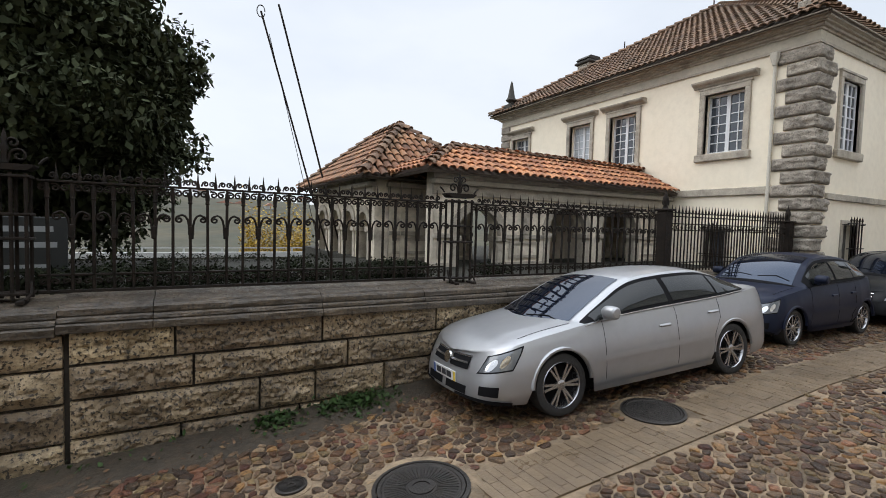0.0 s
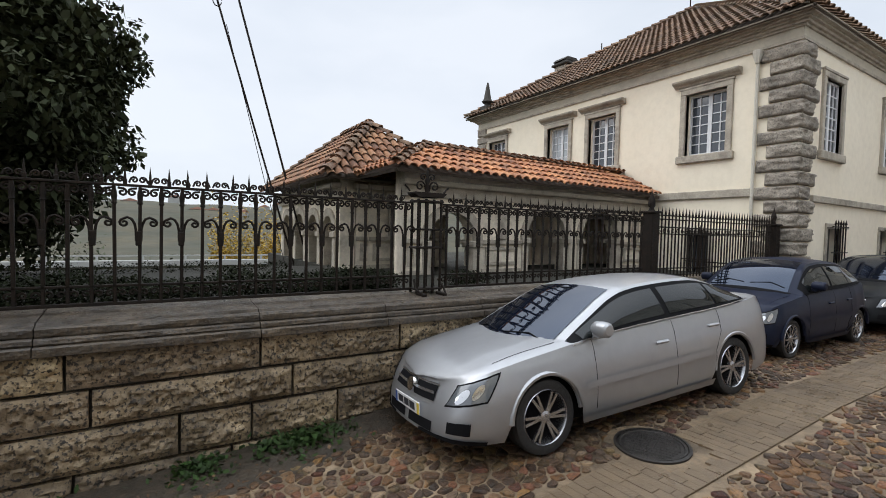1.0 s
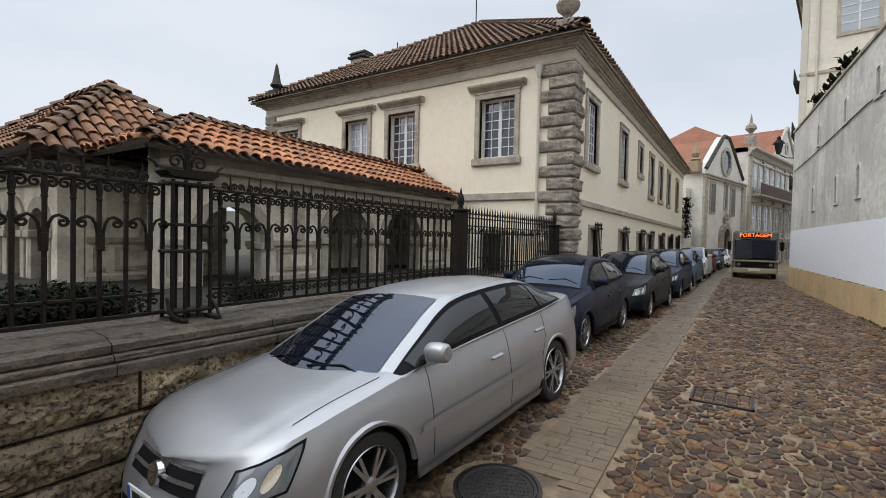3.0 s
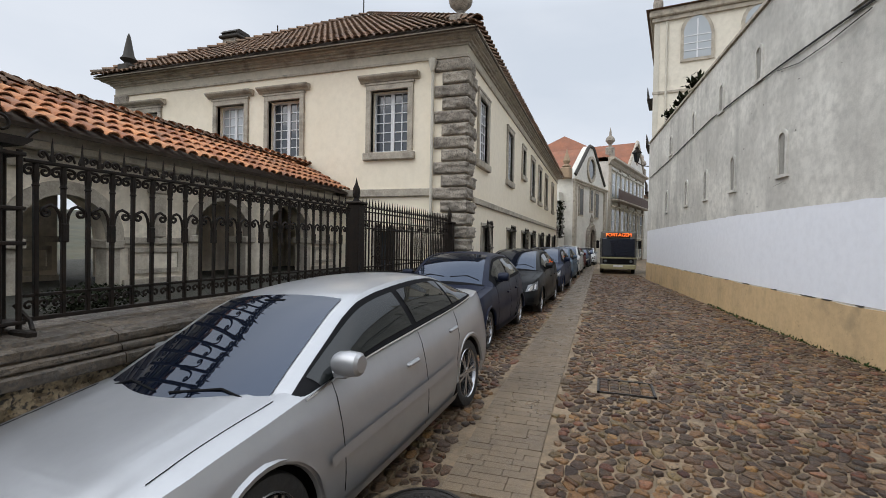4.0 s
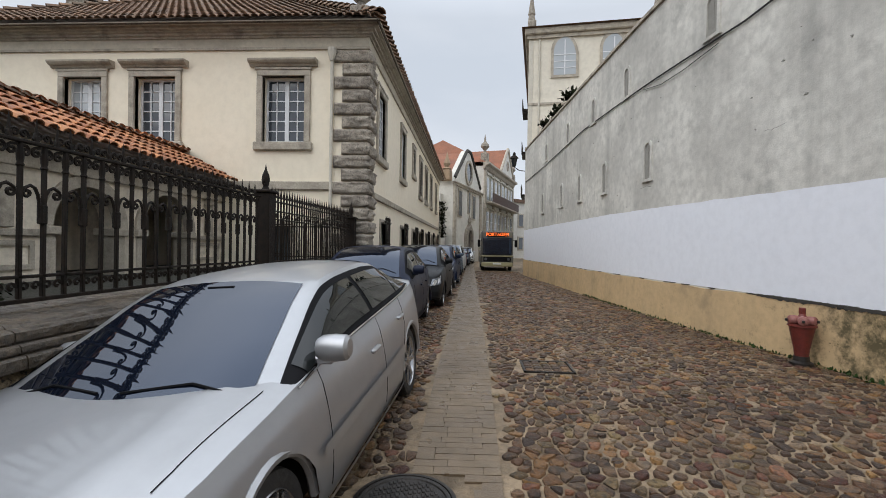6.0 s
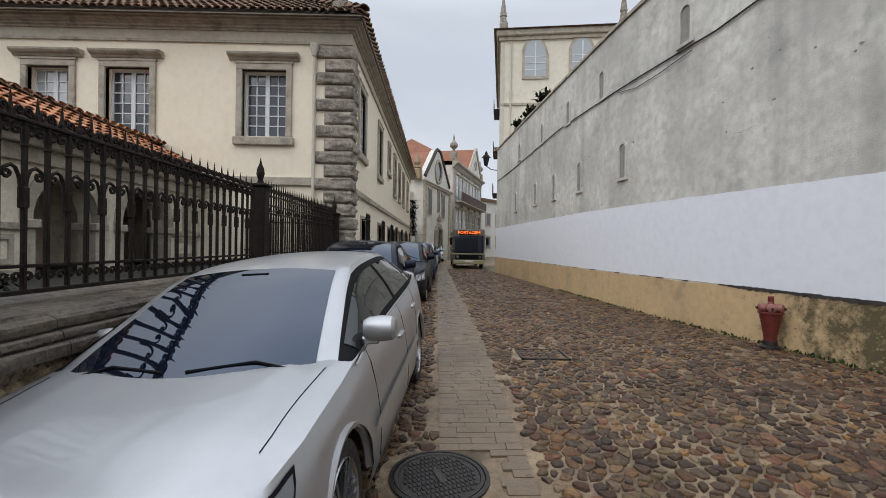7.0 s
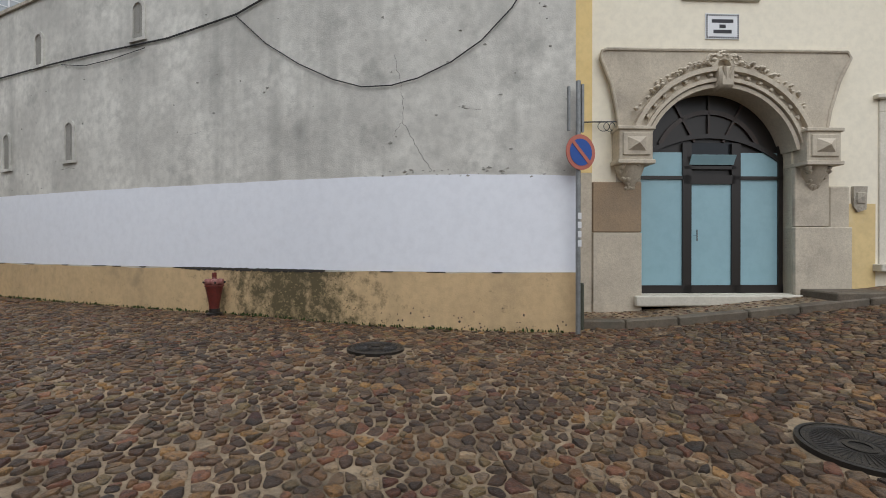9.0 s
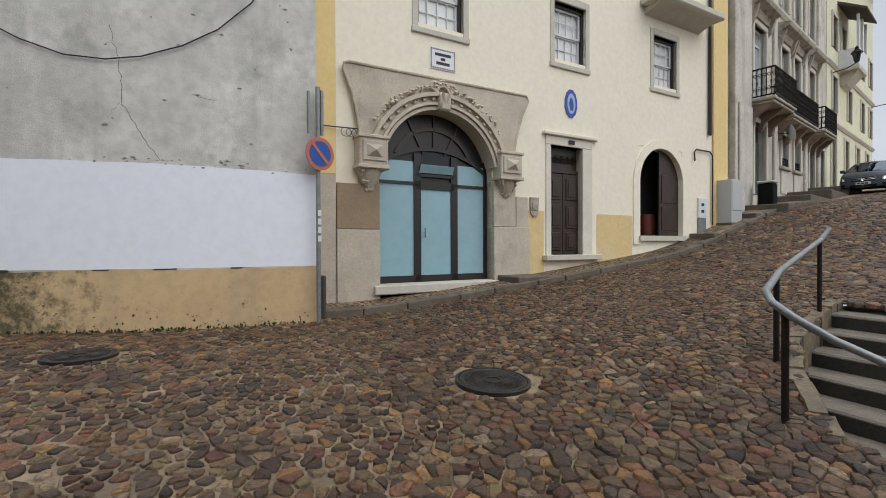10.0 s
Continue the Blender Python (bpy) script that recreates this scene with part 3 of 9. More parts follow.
# moulded coping in lengths
PROF = [(5.75, 0.79), (5.06, 0.79), (5.03, 0.80), (5.03, 0.862), (5.045, 0.874), (5.085, 0.872), (5.085, 0.886), (5.07, 0.888), (5.075, 0.918), (5.09, 0.93), (5.125, 0.928), (5.125, 0.942), (5.108, 0.944), (5.112, 0.992), (5.13, 1.008), (5.17, 1.012), (5.185, 1.035), (5.40, 1.05), (5.75, 1.08)]
for a, b in zip([-9, -5.2, -3.1, -1.0, -0.28, 1.33, 2.62, 3.9, 5.3, 6.8, 8.3, 9.8, 11.2], [-5.2, -3.1, -1.0, -0.28, 1.33, 2.62, 3.9, 5.3, 6.8, 8.3, 9.8, 11.2, 12.42]):
    dz = random.uniform(-0.004, 0.004) - (0.02 if b <= -1 else 0)
    g = Geo()
    nx = max(6, int((b - a) / (0.05 if a > -2 and a < 5 else 0.3)))

    def worn(u, v):
        k = v * (len(PROF) - 1)
        i0 = min(int(k), len(PROF) - 2)
        y, z = (PROF[i0][c] + (PROF[i0 + 1][c] - PROF[i0][c]) * (k - i0) for c in (0, 1))
        x = a + 0.004 + (b - a - 0.008) * u
        e = 0.007 * noise.noise(Vector((x * 3.1, y * 9, z * 26))) + 0.006 * noise.noise(Vector((x * 12, y * 12, z * 40))) if 0 < v < 1 else 0.0
        return (x, y - e, z + dz + e * 0.6)
    g.grid(worn, nx, 2 * (len(PROF) - 1))
    w_ = nx + 1
    nr = 2 * (len(PROF) - 1)
    g.f += [tuple(j_ * w_ for j_ in range(nr, -1, -1)), tuple(j_ * w_ + nx for j_ in range(nr + 1)), tuple(range(w_)) + tuple(nr * w_ + i_ for i_ in range(nx, -1, -1))]
    part("coping_stone", g, M_COPING, garden_wall)

# ---- garden ground and far country ----
def build_terrain():
    g = Geo()
    xs = [-900 + 25 * i for i in range(77)]
    ys = [11.4 + 3.0 * j ** 1.75 for j in range(26)]

    def h(x, y):
        d = y - 11.4
        z = 0.75 - 12 * min(1, d / 45)
        t = min(1, max(0, (d - 120) / 420))
        z += t * t * (3 - 2 * t) * (34 + 12 * noise.noise(Vector((x * 0.004, y * 0.004, 0))) + 10 * noise.noise(Vector((x * 0.011, 3, 1))))
        return z + (1.2 * noise.noise(Vector((x * 0.03, y * 0.03, 2))) if d > 20 else 0)
    g.v = [(x, y, h(x, y)) for y in ys for x in xs]
    w = len(xs)
    g.f = [(j * w + i, j * w + i + 1, (j + 1) * w + i + 1, (j + 1) * w + i) for j in range(len(ys) - 1) for i in range(w - 1)]
    return g


M_FAR = mat("far_meadow", (0.075, 0.062, 0.03), (0.036, 0.036, 0.019), 0.95, 0.035, 0.95, 0, stain=(0.035, 0.042, 0.024), sscale=0.05, slow=0.47)
tagged(part("ground", build_terrain(), M_FAR, smooth=True), "green valley floor and distant hillside", "ground", kind="structure")
tagged(part("garden_ground", Geo().box(-40, 5.7, 0.2, 3.9, 11.5, 0.93).box(3.9, 5.7, 0.2, 12.6, 17.5, 0.93), M_SOIL), "dark damp garden soil behind the wall", "ground", kind="structure")

# ---- the cream palace ----
BX, BY, BY2, BX2, EAVE = 12.5, 5.15, 17.0, 37.2, 6.75
WEST = pose(BX, BY2, 0, 0, 0, -90)      # u runs from the far corner (0) to the street corner
LW = BY2 - BY
WWIN = [(BY2 - 7.72, BY2 - 6.68, True), (BY2 - 10.97, BY2 - 9.92, True), (BY2 - 12.82, BY2 - 11.82, False), (BY2 - 16.2, BY2 - 15.17, True)]
ZB, ZT = 3.97, 5.57
holes = [(a, ZB, b, ZT) for a, b, d in WWIN] + [(BY2 - 7.5, 0.6, BY2 - 6.98, 1.93)]
wall_west = tagged(part("wall_west", wall_sheet(0, LW, -0.5, 6.68, holes, 0.45), M_CREAM), "smooth cream plastered palace wall", "wall", kind="structure")
wall_west.matrix_world = WEST
STREET = pose(BX, BY, 0, 0, 0, 0)
SWIN = [(13.72, 14.75), (17.75, 18.75), (21.0, 21.75), (23.55, 24.6), (26.3, 27.4), (29.3, 30.4), (33.2, 34.3)]
LWIN = [(14.3, 15.1), (17.95, 19.0), (21.2, 22.3), (23.5, 24.7), (26.9, 28.2), (30.4, 31.6), (34.0, 35.2)]
holes = [(a - BX, (4.55 if i == 2 else ZB - 0.05), b - BX, ZT + 0.05) for i, (a, b) in enumerate(SWIN)] + [(a - BX, 0.95, b - BX, 2.12) for a, b in LWIN]
wall_street = tagged(part("wall_street", wall_sheet(0.0, BX2 - BX, -0.6, 6.68, holes, 0.45), M_CREAM), "smooth cream plastered palace wall", "wall", kind="structure")
wall_street.matrix_world = STREET
wall_back = tagged(part("wall_back", Geo().box(BX + 0.46, BY2 - 0.4, -0.5, BX2, BY2, 6.9).box(BX2 - 0.4, BY + 0.46, -0.5, BX2, BY2 - 0.41, 6.9), M_CREAM), "cream plastered palace wall", "wall", kind="structure")
# solid block filling the palace, its black standing for unlit rooms
part("room_shade_block", Geo().box(BX + 1.2, BY + 1.2, -0.4, BX2 - 1, BY2 - 1, 6.8), M_ROOMSHADE, wall_back)

COUNT = {"window": 0, "door": 0}


def sash_window(m, u0, u1, z0, z1, cols, rows, hood=True, light=False, sill=True, fw=0.145, label="white multi-pane casement window in stone surround", pm=None, deep=0.2):
    """Stone surround, hood, sill, white casements and single panes, in a wall's own frame."""
    COUNT["window"] += 1
    t = thing("window_%d" % COUNT["window"], m, label, "window", kind="structure")
    g = Geo().box(u0 - fw, -0.06, z0, u0, 0.12, z1, 0.012).box(u1, -0.06, z0, u1 + fw, 0.12, z1, 0.012).box(u0 - fw, -0.06, z1, u1 + fw, 0.12, z1 + fw, 0.012)
    g.box(u0 - fw - 0.03, -0.075, z1 + fw, u1 + fw + 0.03, 0.1, z1 + fw + 0.05)
    part("window_frame", g, M_GREYSTONE, t, "weathered stone surround")
    if sill:
        part("window_sill", Geo().box(u0 - fw - 0.06, -0.1, z0 - 0.2, u1 + fw + 0.06, 0.12, z0, 0.02), M_GREYSTONE, t)
    if hood:
        g = Geo().prism([(0.05, z1 + 0.22), (-0.06, z1 + 0.22), (-0.09, z1 + 0.26), (-0.16, z1 + 0.29), (-0.2, z1 + 0.33), (-0.21, z1 + 0.37), (0.05, z1 + 0.39)], u0 - fw - 0.17, u1 + fw + 0.17, "yz")
        part("hood_mould", g, M_GREYSTONE, t)
    c = (u0 + u1) / 2
    g = Geo()
    yb = deep
    for a, b in ((u0, c), (c, u1)):
        g.box(a, yb, z0, a + 0.05, yb + 0.05, z1).box(b - 0.05, yb, z0, b, yb + 0.05, z1)
        g.box(a + 0.05, yb, z0, b - 0.05, yb + 0.05, z0 + 0.07).box(a + 0.05, yb, z1 - 0.05, b - 0.05, yb + 0.05, z1)
        n = cols // 2
        for k in range(1, n):
            x = a + 0.05 + (b - a - 0.1) * k / n
            g.box(x - 0.013, yb + 0.005, z0 + 0.07, x + 0.013, yb + 0.045, z1 - 0.05)
        for k in range(1, rows):
            z = z0 + 0.07 + (z1 - z0 - 0.12) * k / rows
            g.box(a + 0.05, yb + 0.008, z - 0.012, b - 0.05, yb + 0.042, z + 0.012)
    part("casement", g, M_WINWHITE, t, "white painted casement bars")
    n = cols // 2
    pw, ph = ((u1 - u0) / 2 - 0.1) / n, (z1 - z0 - 0.12) / rows
    me = Geo().box(-pw / 2, 0, -ph / 2, pw / 2, 0.006, ph / 2).mesh("pane", pm or (M_PANELIGHT if light else M_PANE))
    for a in (u0 + 0.05, c + 0.05):
        for i in range(n):
            for j in range(rows):
                share("pane", me, t, pose(a + pw * (i + 0.5), yb + 0.03, z0 + 0.07 + ph * (j + 0.5), random.uniform(-0.5, 0.5), 0, random.uniform(-0.5, 0.5)))
    return t


for a, b, dark in WWIN:
    sash_window(WEST, a, b, ZB, ZT, 4, 6, light=not dark)
for i, (a, b) in enumerate(SWIN):
    sash_window(STREET, a - BX, b - BX, (4.55 if i == 2 else ZB - 0.05), ZT + 0.05, 4 if i < 2 else 2, 6 if i < 2 else 4, hood=False, deep=0.06)


def grille_window(m, u0, u1, z0, z1, n=5):
    COUNT["window"] += 1
    t = thing("window_%d" % COUNT["window"], m, "small ground floor window behind a spiked iron grille", "window", kind="structure")
    g = Geo().box(u0 - 0.12, -0.03, z0 - 0.1, u0, 0.1, z1 + 0.12).box(u1, -0.03, z0 - 0.1, u1 + 0.12, 0.1, z1 + 0.12).box(u0, -0.03, z1, u1, 0.1, z1 + 0.12).box(u0, -0.03, z0 - 0.1, u1, 0.1, z0)
    part("window_frame", g, M_GREYSTONE, t)
    part("pane", Geo().box(u0, 0.2, z0, u1, 0.21, z1), M_PANE, t)
    g = Geo()
    for k in range(n):
        u = u0 + (u1 - u0) * (k + 0.5) / n
        g.box(u - 0.012, -0.16, z0 - 0.05, u + 0.012, -0.136, z1 + 0.1).lathe([(0.03, 0), (0.0, 0.12)], (u, -0.148, z1 + 0.1), 6)
    for z in (z0, (z0 + z1) / 2, z1 + 0.04):
        g.box(u0 - 0.08, -0.165, z - 0.012, u1 + 0.08, -0.13, z + 0.012)
    for u in (u0 - 0.07, u1 + 0.07):
        g.box(u - 0.012, -0.16, z0, u + 0.012, 0.0, z0 + 0.02).box(u - 0.012, -0.16, z1, u + 0.012, 0.0, z1 + 0.02)
    part("grille", g, M_IRON, t, "spiked black iron grille")


for a, b in LWIN:
    grille_window(STREET, a - BX, b - BX, 0.95, 2.12)
grille_window(WEST, BY2 - 7.5, BY2 - 6.98, 0.6, 1.93)

# string course, cornice, quoins
trim = tagged(new("trim"), "weathered stone string course and cornice", "trim", kind="structure")
part("string_course", Geo().box(BX - 0.07, BY + 0.66, 2.82, BX + 0.1, BY2 + 0.02, 3.02, 0.015).box(BX + 0.75, BY - 0.07, 2.70, BX2, BY + 0.1, 2.86, 0.015), M_GREYSTONE, trim)


def ring_band(z0, z1, off, b=0.0):
    g = Geo()
    g.box(BX - off, BY - off, z0, BX2 + off, BY, z1).box(BX - off, BY + 0.001, z0, BX - 0.002, BY2 + off, z1)
    return g


part("frieze", ring_band(6.20, 6.26, 0.05), M_GREYSTONE, trim)
part("architrave", ring_band(6.26, 6.48, 0.025), mat("pale_frieze_render", (0.55, 0.50, 0.40), (0.45, 0.41, 0.33), 0.85, 1.5, 0.8, 0.2, 40, stain=(0.3, 0.27, 0.22), slow=0.55), trim)
for z0, z1, o in ((6.48, 6.53, 0.07), (6.53, 6.59, 0.13), (6.59, 6.63, 0.20), (6.63, 6.68, 0.30)):
    part("cornice_moulding", ring_band(z0, z1, o), M_GREYSTONE, trim)


def quoin_block(a0, a1, b0, b1, z0, z1):
    """Rock-faced block wrapping the street corner."""
    g = Geo().box(BX + a0, BY + b0, z0, BX + a1, BY + b1, z1)
    bm = bmesh.new()
    me = g.mesh("q", M_QUOIN)
    bm.from_mesh(me)
    bpy.data.meshes.remove(me)
    bmesh.ops.subdivide_edges(bm, edges=bm.edges[:], cuts=4, use_grid_fill=True)
    bmesh.ops.subdivide_edges(bm, edges=bm.edges[:], cuts=1, use_grid_fill=True)
    for v in bm.verts:
        e = min(1, max(0, min(v.co.z - z0, z1 - v.co.z) / 0.03))
        r = 0.75 + 1.25 * noise.fractal(v.co * 9, 0.6, 2.2, 4)
        if v.co.x < BX + 0.02:
            ey = min(1, max(0, (BY + b1 - v.co.y) / 0.07))
            v.co.x -= 0.042 * e * ey * r - 0.02 * (1 - e)
        if v.co.y < BY + 0.02:
            ex = min(1, max(0, (BX + a1 - v.co.x) / 0.07))
            v.co.y -= 0.042 * e * ex * r - 0.02 * (1 - e)
    me = bpy.data.meshes.new("quoin")
    bm.to_mesh(me)
    bm.free()
    me.materials.append(M_QUOIN)
    me.polygons.foreach_set("use_smooth", [True] * len(me.polygons))
    ob = new("quoin", me)
    ob.parent = quoins
    return ob


quoins = tagged(new("quoins"), "rough hewn grey stone corner blocks", "quoin", kind="structure")
z = 0.2
k = 0
while z < 6.1:
    h = 0.315
    quoin_block(-0.06, 0.82 if k % 2 else 0.58, -0.06, 0.80 if k % 2 == 0 else 0.60, z + 0.012, min(6.19, z + h - 0.012))
    z += h
    k += 1
for k in range(9):
    part("quoin", Geo().box(BX - 0.07, BY2 - (0.75 if k % 2 else 0.55), 3.4 + k * 0.315, BX + 0.1, BY2 + 0.05, 3.4 + k * 0.315 + 0.29, 0.04), M_QUOIN, quoins)


# ---- tiled roofs ----
def tile_mesh(mt, r=0.095, ln=0.40):
    g = Geo()
    n = 5
    for i, (y, rr, zz) in enumerate(((0, r, 0.035), (ln, r * 0.8, 0.0))):
        for k in range(n + 1):
            a = math.pi * k / n
            g.v.append((rr * math.cos(a), y, zz + rr * 0.75 * math.sin(a)))
        for k in range(n + 1):
            a = math.pi * k / n
            g.v.append((rr * 0.82 * math.cos(a), y, zz + rr * 0.75 * 0.78 * math.sin(a)))
    w = n + 1
    for k in range(n):
        g.f.append((k, k + 1, 2 * w + k + 1, 2 * w + k))
        g.f.append((k, w + k, w + k + 1, k + 1))
    return g.mesh("tile", mt, True), g


TILE_NEW, TG = tile_mesh(M_TILE)


def slope(parent, a, b, c, d, mt, as_parts=False, pu=0.215, pv=0.335, edge=True):
    """A tiled slope over the outline a-b (eave, left to right from outside), c-d (ridge, right to left)."""
    a, b, c, d = (Vector(p) for p in (a, b, c, d))
    ux = (b - a).normalized()
    nrm = ux.cross(d - a if (d - a).length > 0.01 else c - a).normalized()
    if nrm.z < 0:
        nrm = -nrm
    uy = nrm.cross(ux).normalized()
    fr = Matrix((ux, uy, nrm)).transposed().to_4x4()
    fr.translation = a
    inv = fr.inverted()
    poly = [((inv @ p).x, (inv @ p).y) for p in (a, b, c, d)]
    base = Geo()
    q = [a - nrm * 0.05, b - nrm * 0.05, c - nrm * 0.05, d - nrm * 0.05]
    base.add(q + [p - nrm * 0.06 for p in q], [(0, 1, 2, 3), (7, 6, 5, 4), (0, 4, 5, 1), (1, 5, 6, 2), (2, 6, 7, 3), (3, 7, 4, 0)])
    part("roof_bed", base, M_ROOFBED, parent)
    big = Geo()
    vmax = max(p[1] for p in poly)
    u0, u1 = min(p[0] for p in poly), max(p[0] for p in poly)
    v = -0.06
    while v < vmax - 0.1:
        u = u0 + pu / 2
        while u < u1:
            if inside(poly, u, v + 0.2) or (v < 0 and u0 < u < u1 and inside(poly, u, 0.1)):
                m = fr @ pose(u + random.uniform(-0.008, 0.008), v + random.uniform(-0.012, 0.012), 0.0, random.uniform(-1, 1), 0, random.uniform(-1.5, 1.5))
                if as_parts:
                    ob = new("tile", TILE_NEW)
                    ob.parent = parent
                    ob.matrix_basis = parent.matrix_world.inverted() @ m
                else:
                    big.add(TG.v, TG.f, m)
            u += pu
        v += pv
    if not as_parts:
        part("tile_courses", big, mt, parent, smooth=True, kind="stuff")


def ridge_row(parent, p, q, mt, r=0.11, ln=0.36):
    p, q = Vector(p), Vector(q)
    d = q - p
    n = max(1, int(d.length / (ln * 0.9)))
    g = Geo()
    for i in range(n):
        a = p + d * (i / n)
        fr = (d.to_track_quat("Y", "Z")).to_matrix().to_4x4()
        fr.translation = a + Vector((0, 0, 0.03))
        s = r / 0.095
        g.add([(v[0] * s, v[1], v[2] * s) for v in TG.v], TG.f, fr @ pose(0, 0, 0, 0, 0, random.uniform(-2, 2)))
    part("ridge_tiles", g, mt, parent, smooth=True)


OVX, OVY = 0.50, 0.38
palace_roof = tagged(new("roof"), "hipped roof of old brown clay tiles", "roof", kind="structure")
x0, x1, y0, y1 = BX - OVX, BX2 + OVX, BY - OVY, BY2 + OVY
ym, rz, hx = (y0 + y1) / 2, EAVE + 3.98, 6.4
slope(palace_roof, (x0, y1, EAVE), (x0, y0, EAVE), (x0 + hx, ym, rz), (x0 + hx, ym, rz), M_TILEOLD, pu=0.2, pv=0.36)
slope(palace_roof, (x0, y0, EAVE), (x1, y0, EAVE), (x1 - hx, ym, rz), (x0 + hx, ym, rz), M_TILEOLD, pu=0.26, pv=0.45)
part("roof_bed", Geo().add([(x0, y1, EAVE), (x1, y1, EAVE), (x1 - hx, ym, rz), (x0 + hx, ym, rz), (x1, y0, EAVE)], [(0, 1, 2, 3), (1, 4, 2)]), M_TILEOLD, palace_roof)
for p in ((x0, y0, EAVE), (x0, y1, EAVE)):
    ridge_row(palace_roof, p, (x0 + hx, ym, rz), M_TILEOLD, 0.15)
part("eave_soffit", Geo().box(x0 + 0.02, y0 + 0.02, 6.685, x1, y1, 6.71), M_GREYSTONE, palace_roof)
# ---- wrought iron fence on the coping ----
def spiral(cx, cz, r, turns, start, hand, y=0.0, n=14):
    out = []
    for i in range(n + 1):
        t = i / n
        a = radians(start) + hand * turns * 6.28318 * t
        rr = r * (1 - 0.78 * t)
        out.append((cx + rr * math.cos(a), y, cz + rr * math.sin(a)))
    return out


FY, FZ0, FZ1 = 5.5, 1.13, 2.14
fence = thing("fence", pose(0, FY, 0), "black wrought iron fence with scrolls and spikes", "fence")
BAR = Geo().box(-0.014, -0.014, FZ0 - 0.02, 0.014, 0.014, FZ1, 0.004)
BAR.lathe([(0.016, 1.985), (0.024, 1.995), (0.017, 2.01), (0.021, 2.035), (0.023, 2.07), (0.017, 2.11)], n=8)
BAR_ME = BAR.mesh("bar", M_IRON, True)
COLLAR_ME = Geo().box(-0.024, -0.022, 1.62, 0.024, 0.022, 1.75, 0.006).mesh("collar", M_IRON)
SPIKE_ME = Geo().box(-0.016, -0.014, FZ1 + 0.02, 0.016, 0.014, FZ1 + 0.065, 0.004).lathe([(0.012, FZ1 + 0.065), (0.008, FZ1 + 0.12), (0.0, FZ1 + 0.19)], n=6).mesh("spike", M_IRON, True)
PITCH = 0.166
CAP_ME, CREST_ME, ARC_ME, FOOT_ME = {}, {}, {}, {}
for h in (-1, 1):
    CAP_ME[h] = Geo().tube([(h * 0.012, 0, FZ1 - 0.012), (h * 0.04, 0, FZ1 - 0.016)] + spiral(h * 0.046, FZ1 - 0.05, 0.034, 1.15, 80 if h > 0 else 100, -h, n=11), 0.0105, 5).mesh("cap_scroll", M_IRON, True)
    CREST_ME[h] = Geo().tube([(h * 0.012, 0, FZ1 + 0.035), (h * 0.024, 0, FZ1 + 0.066)] + spiral(h * 0.052, FZ1 + 0.062, 0.028, 1.25, 150 if h > 0 else 30, -h, n=11), 0.009, 5).mesh("crest_scroll", M_IRON, True)
    ARC_ME[h] = Geo().tube([(h * a, 0, b) for a, b in ((0.018, 1.66), (0.02, 1.76), (0.03, 1.815), (0.052, 1.857), (0.084, 1.872), (0.113, 1.858))] + spiral(h * 0.108, 1.822, 0.034, 1.15, 50 if h > 0 else 130, -h, n=11), 0.0115, 5).mesh("scroll", M_IRON, True)
    FOOT_ME[h] = Geo().tube(spiral(h * 0.045, FZ0 + 0.075, 0.034, 1.0, 180 if h > 0 else 0, -h, n=8), 0.011, 4).mesh("foot_scroll", M_IRON, True)
POST_X = [-1.42, 3.33, 7.85]


def fence_run(x0, x1):
    g = Geo().box(x0, -0.016, FZ0 - 0.03, x1, 0.016, FZ0, 0.004).box(x0, -0.014, FZ0 + 0.13, x1, 0.014, FZ0 + 0.152, 0.004)
    part("bottom_rail", g, M_IRON, fence)
    part("top_rail", Geo().box(x0, -0.022, FZ1, x1, 0.022, FZ1 + 0.022, 0.004), M_IRON, fence)
    n = max(1, round((x1 - x0) / PITCH))
    for k in range(n):
        w = (x1 - x0) / n
        x = x0 + w * (k + 0.5)
        share("bar", BAR_ME, fence, pose(x, 0, 0, 0, random.uniform(-0.4, 0.4), 0))
        for h in (-1, 1):
            share("cap_scroll", CAP_ME[h], fence, pose(x, 0.003, 0, 0, 0, random.uniform(-2, 2)))
            share("foot_scroll", FOOT_ME[h], fence, pose(x, 0.003, 0, 0, 0, random.uniform(-2, 2)))
        if k < n - 1:
            share("spike", SPIKE_ME, fence, pose(x + w / 2, 0, 0, 0, random.uniform(-1, 1), 0))
            for h in (-1, 1):
                share("crest_scroll", CREST_ME[h], fence, pose(x + w / 2, 0.002, 0, 0, 0, random.uniform(-2, 2)))
        if k % 2:
            share("collar", COLLAR_ME, fence, pose(x, 0, 0))
            for h in (-1, 1):
                share("scroll", ARC_ME[h], fence, pose(x, 0.003, 0, 0, 0, random.uniform(-1, 1)))


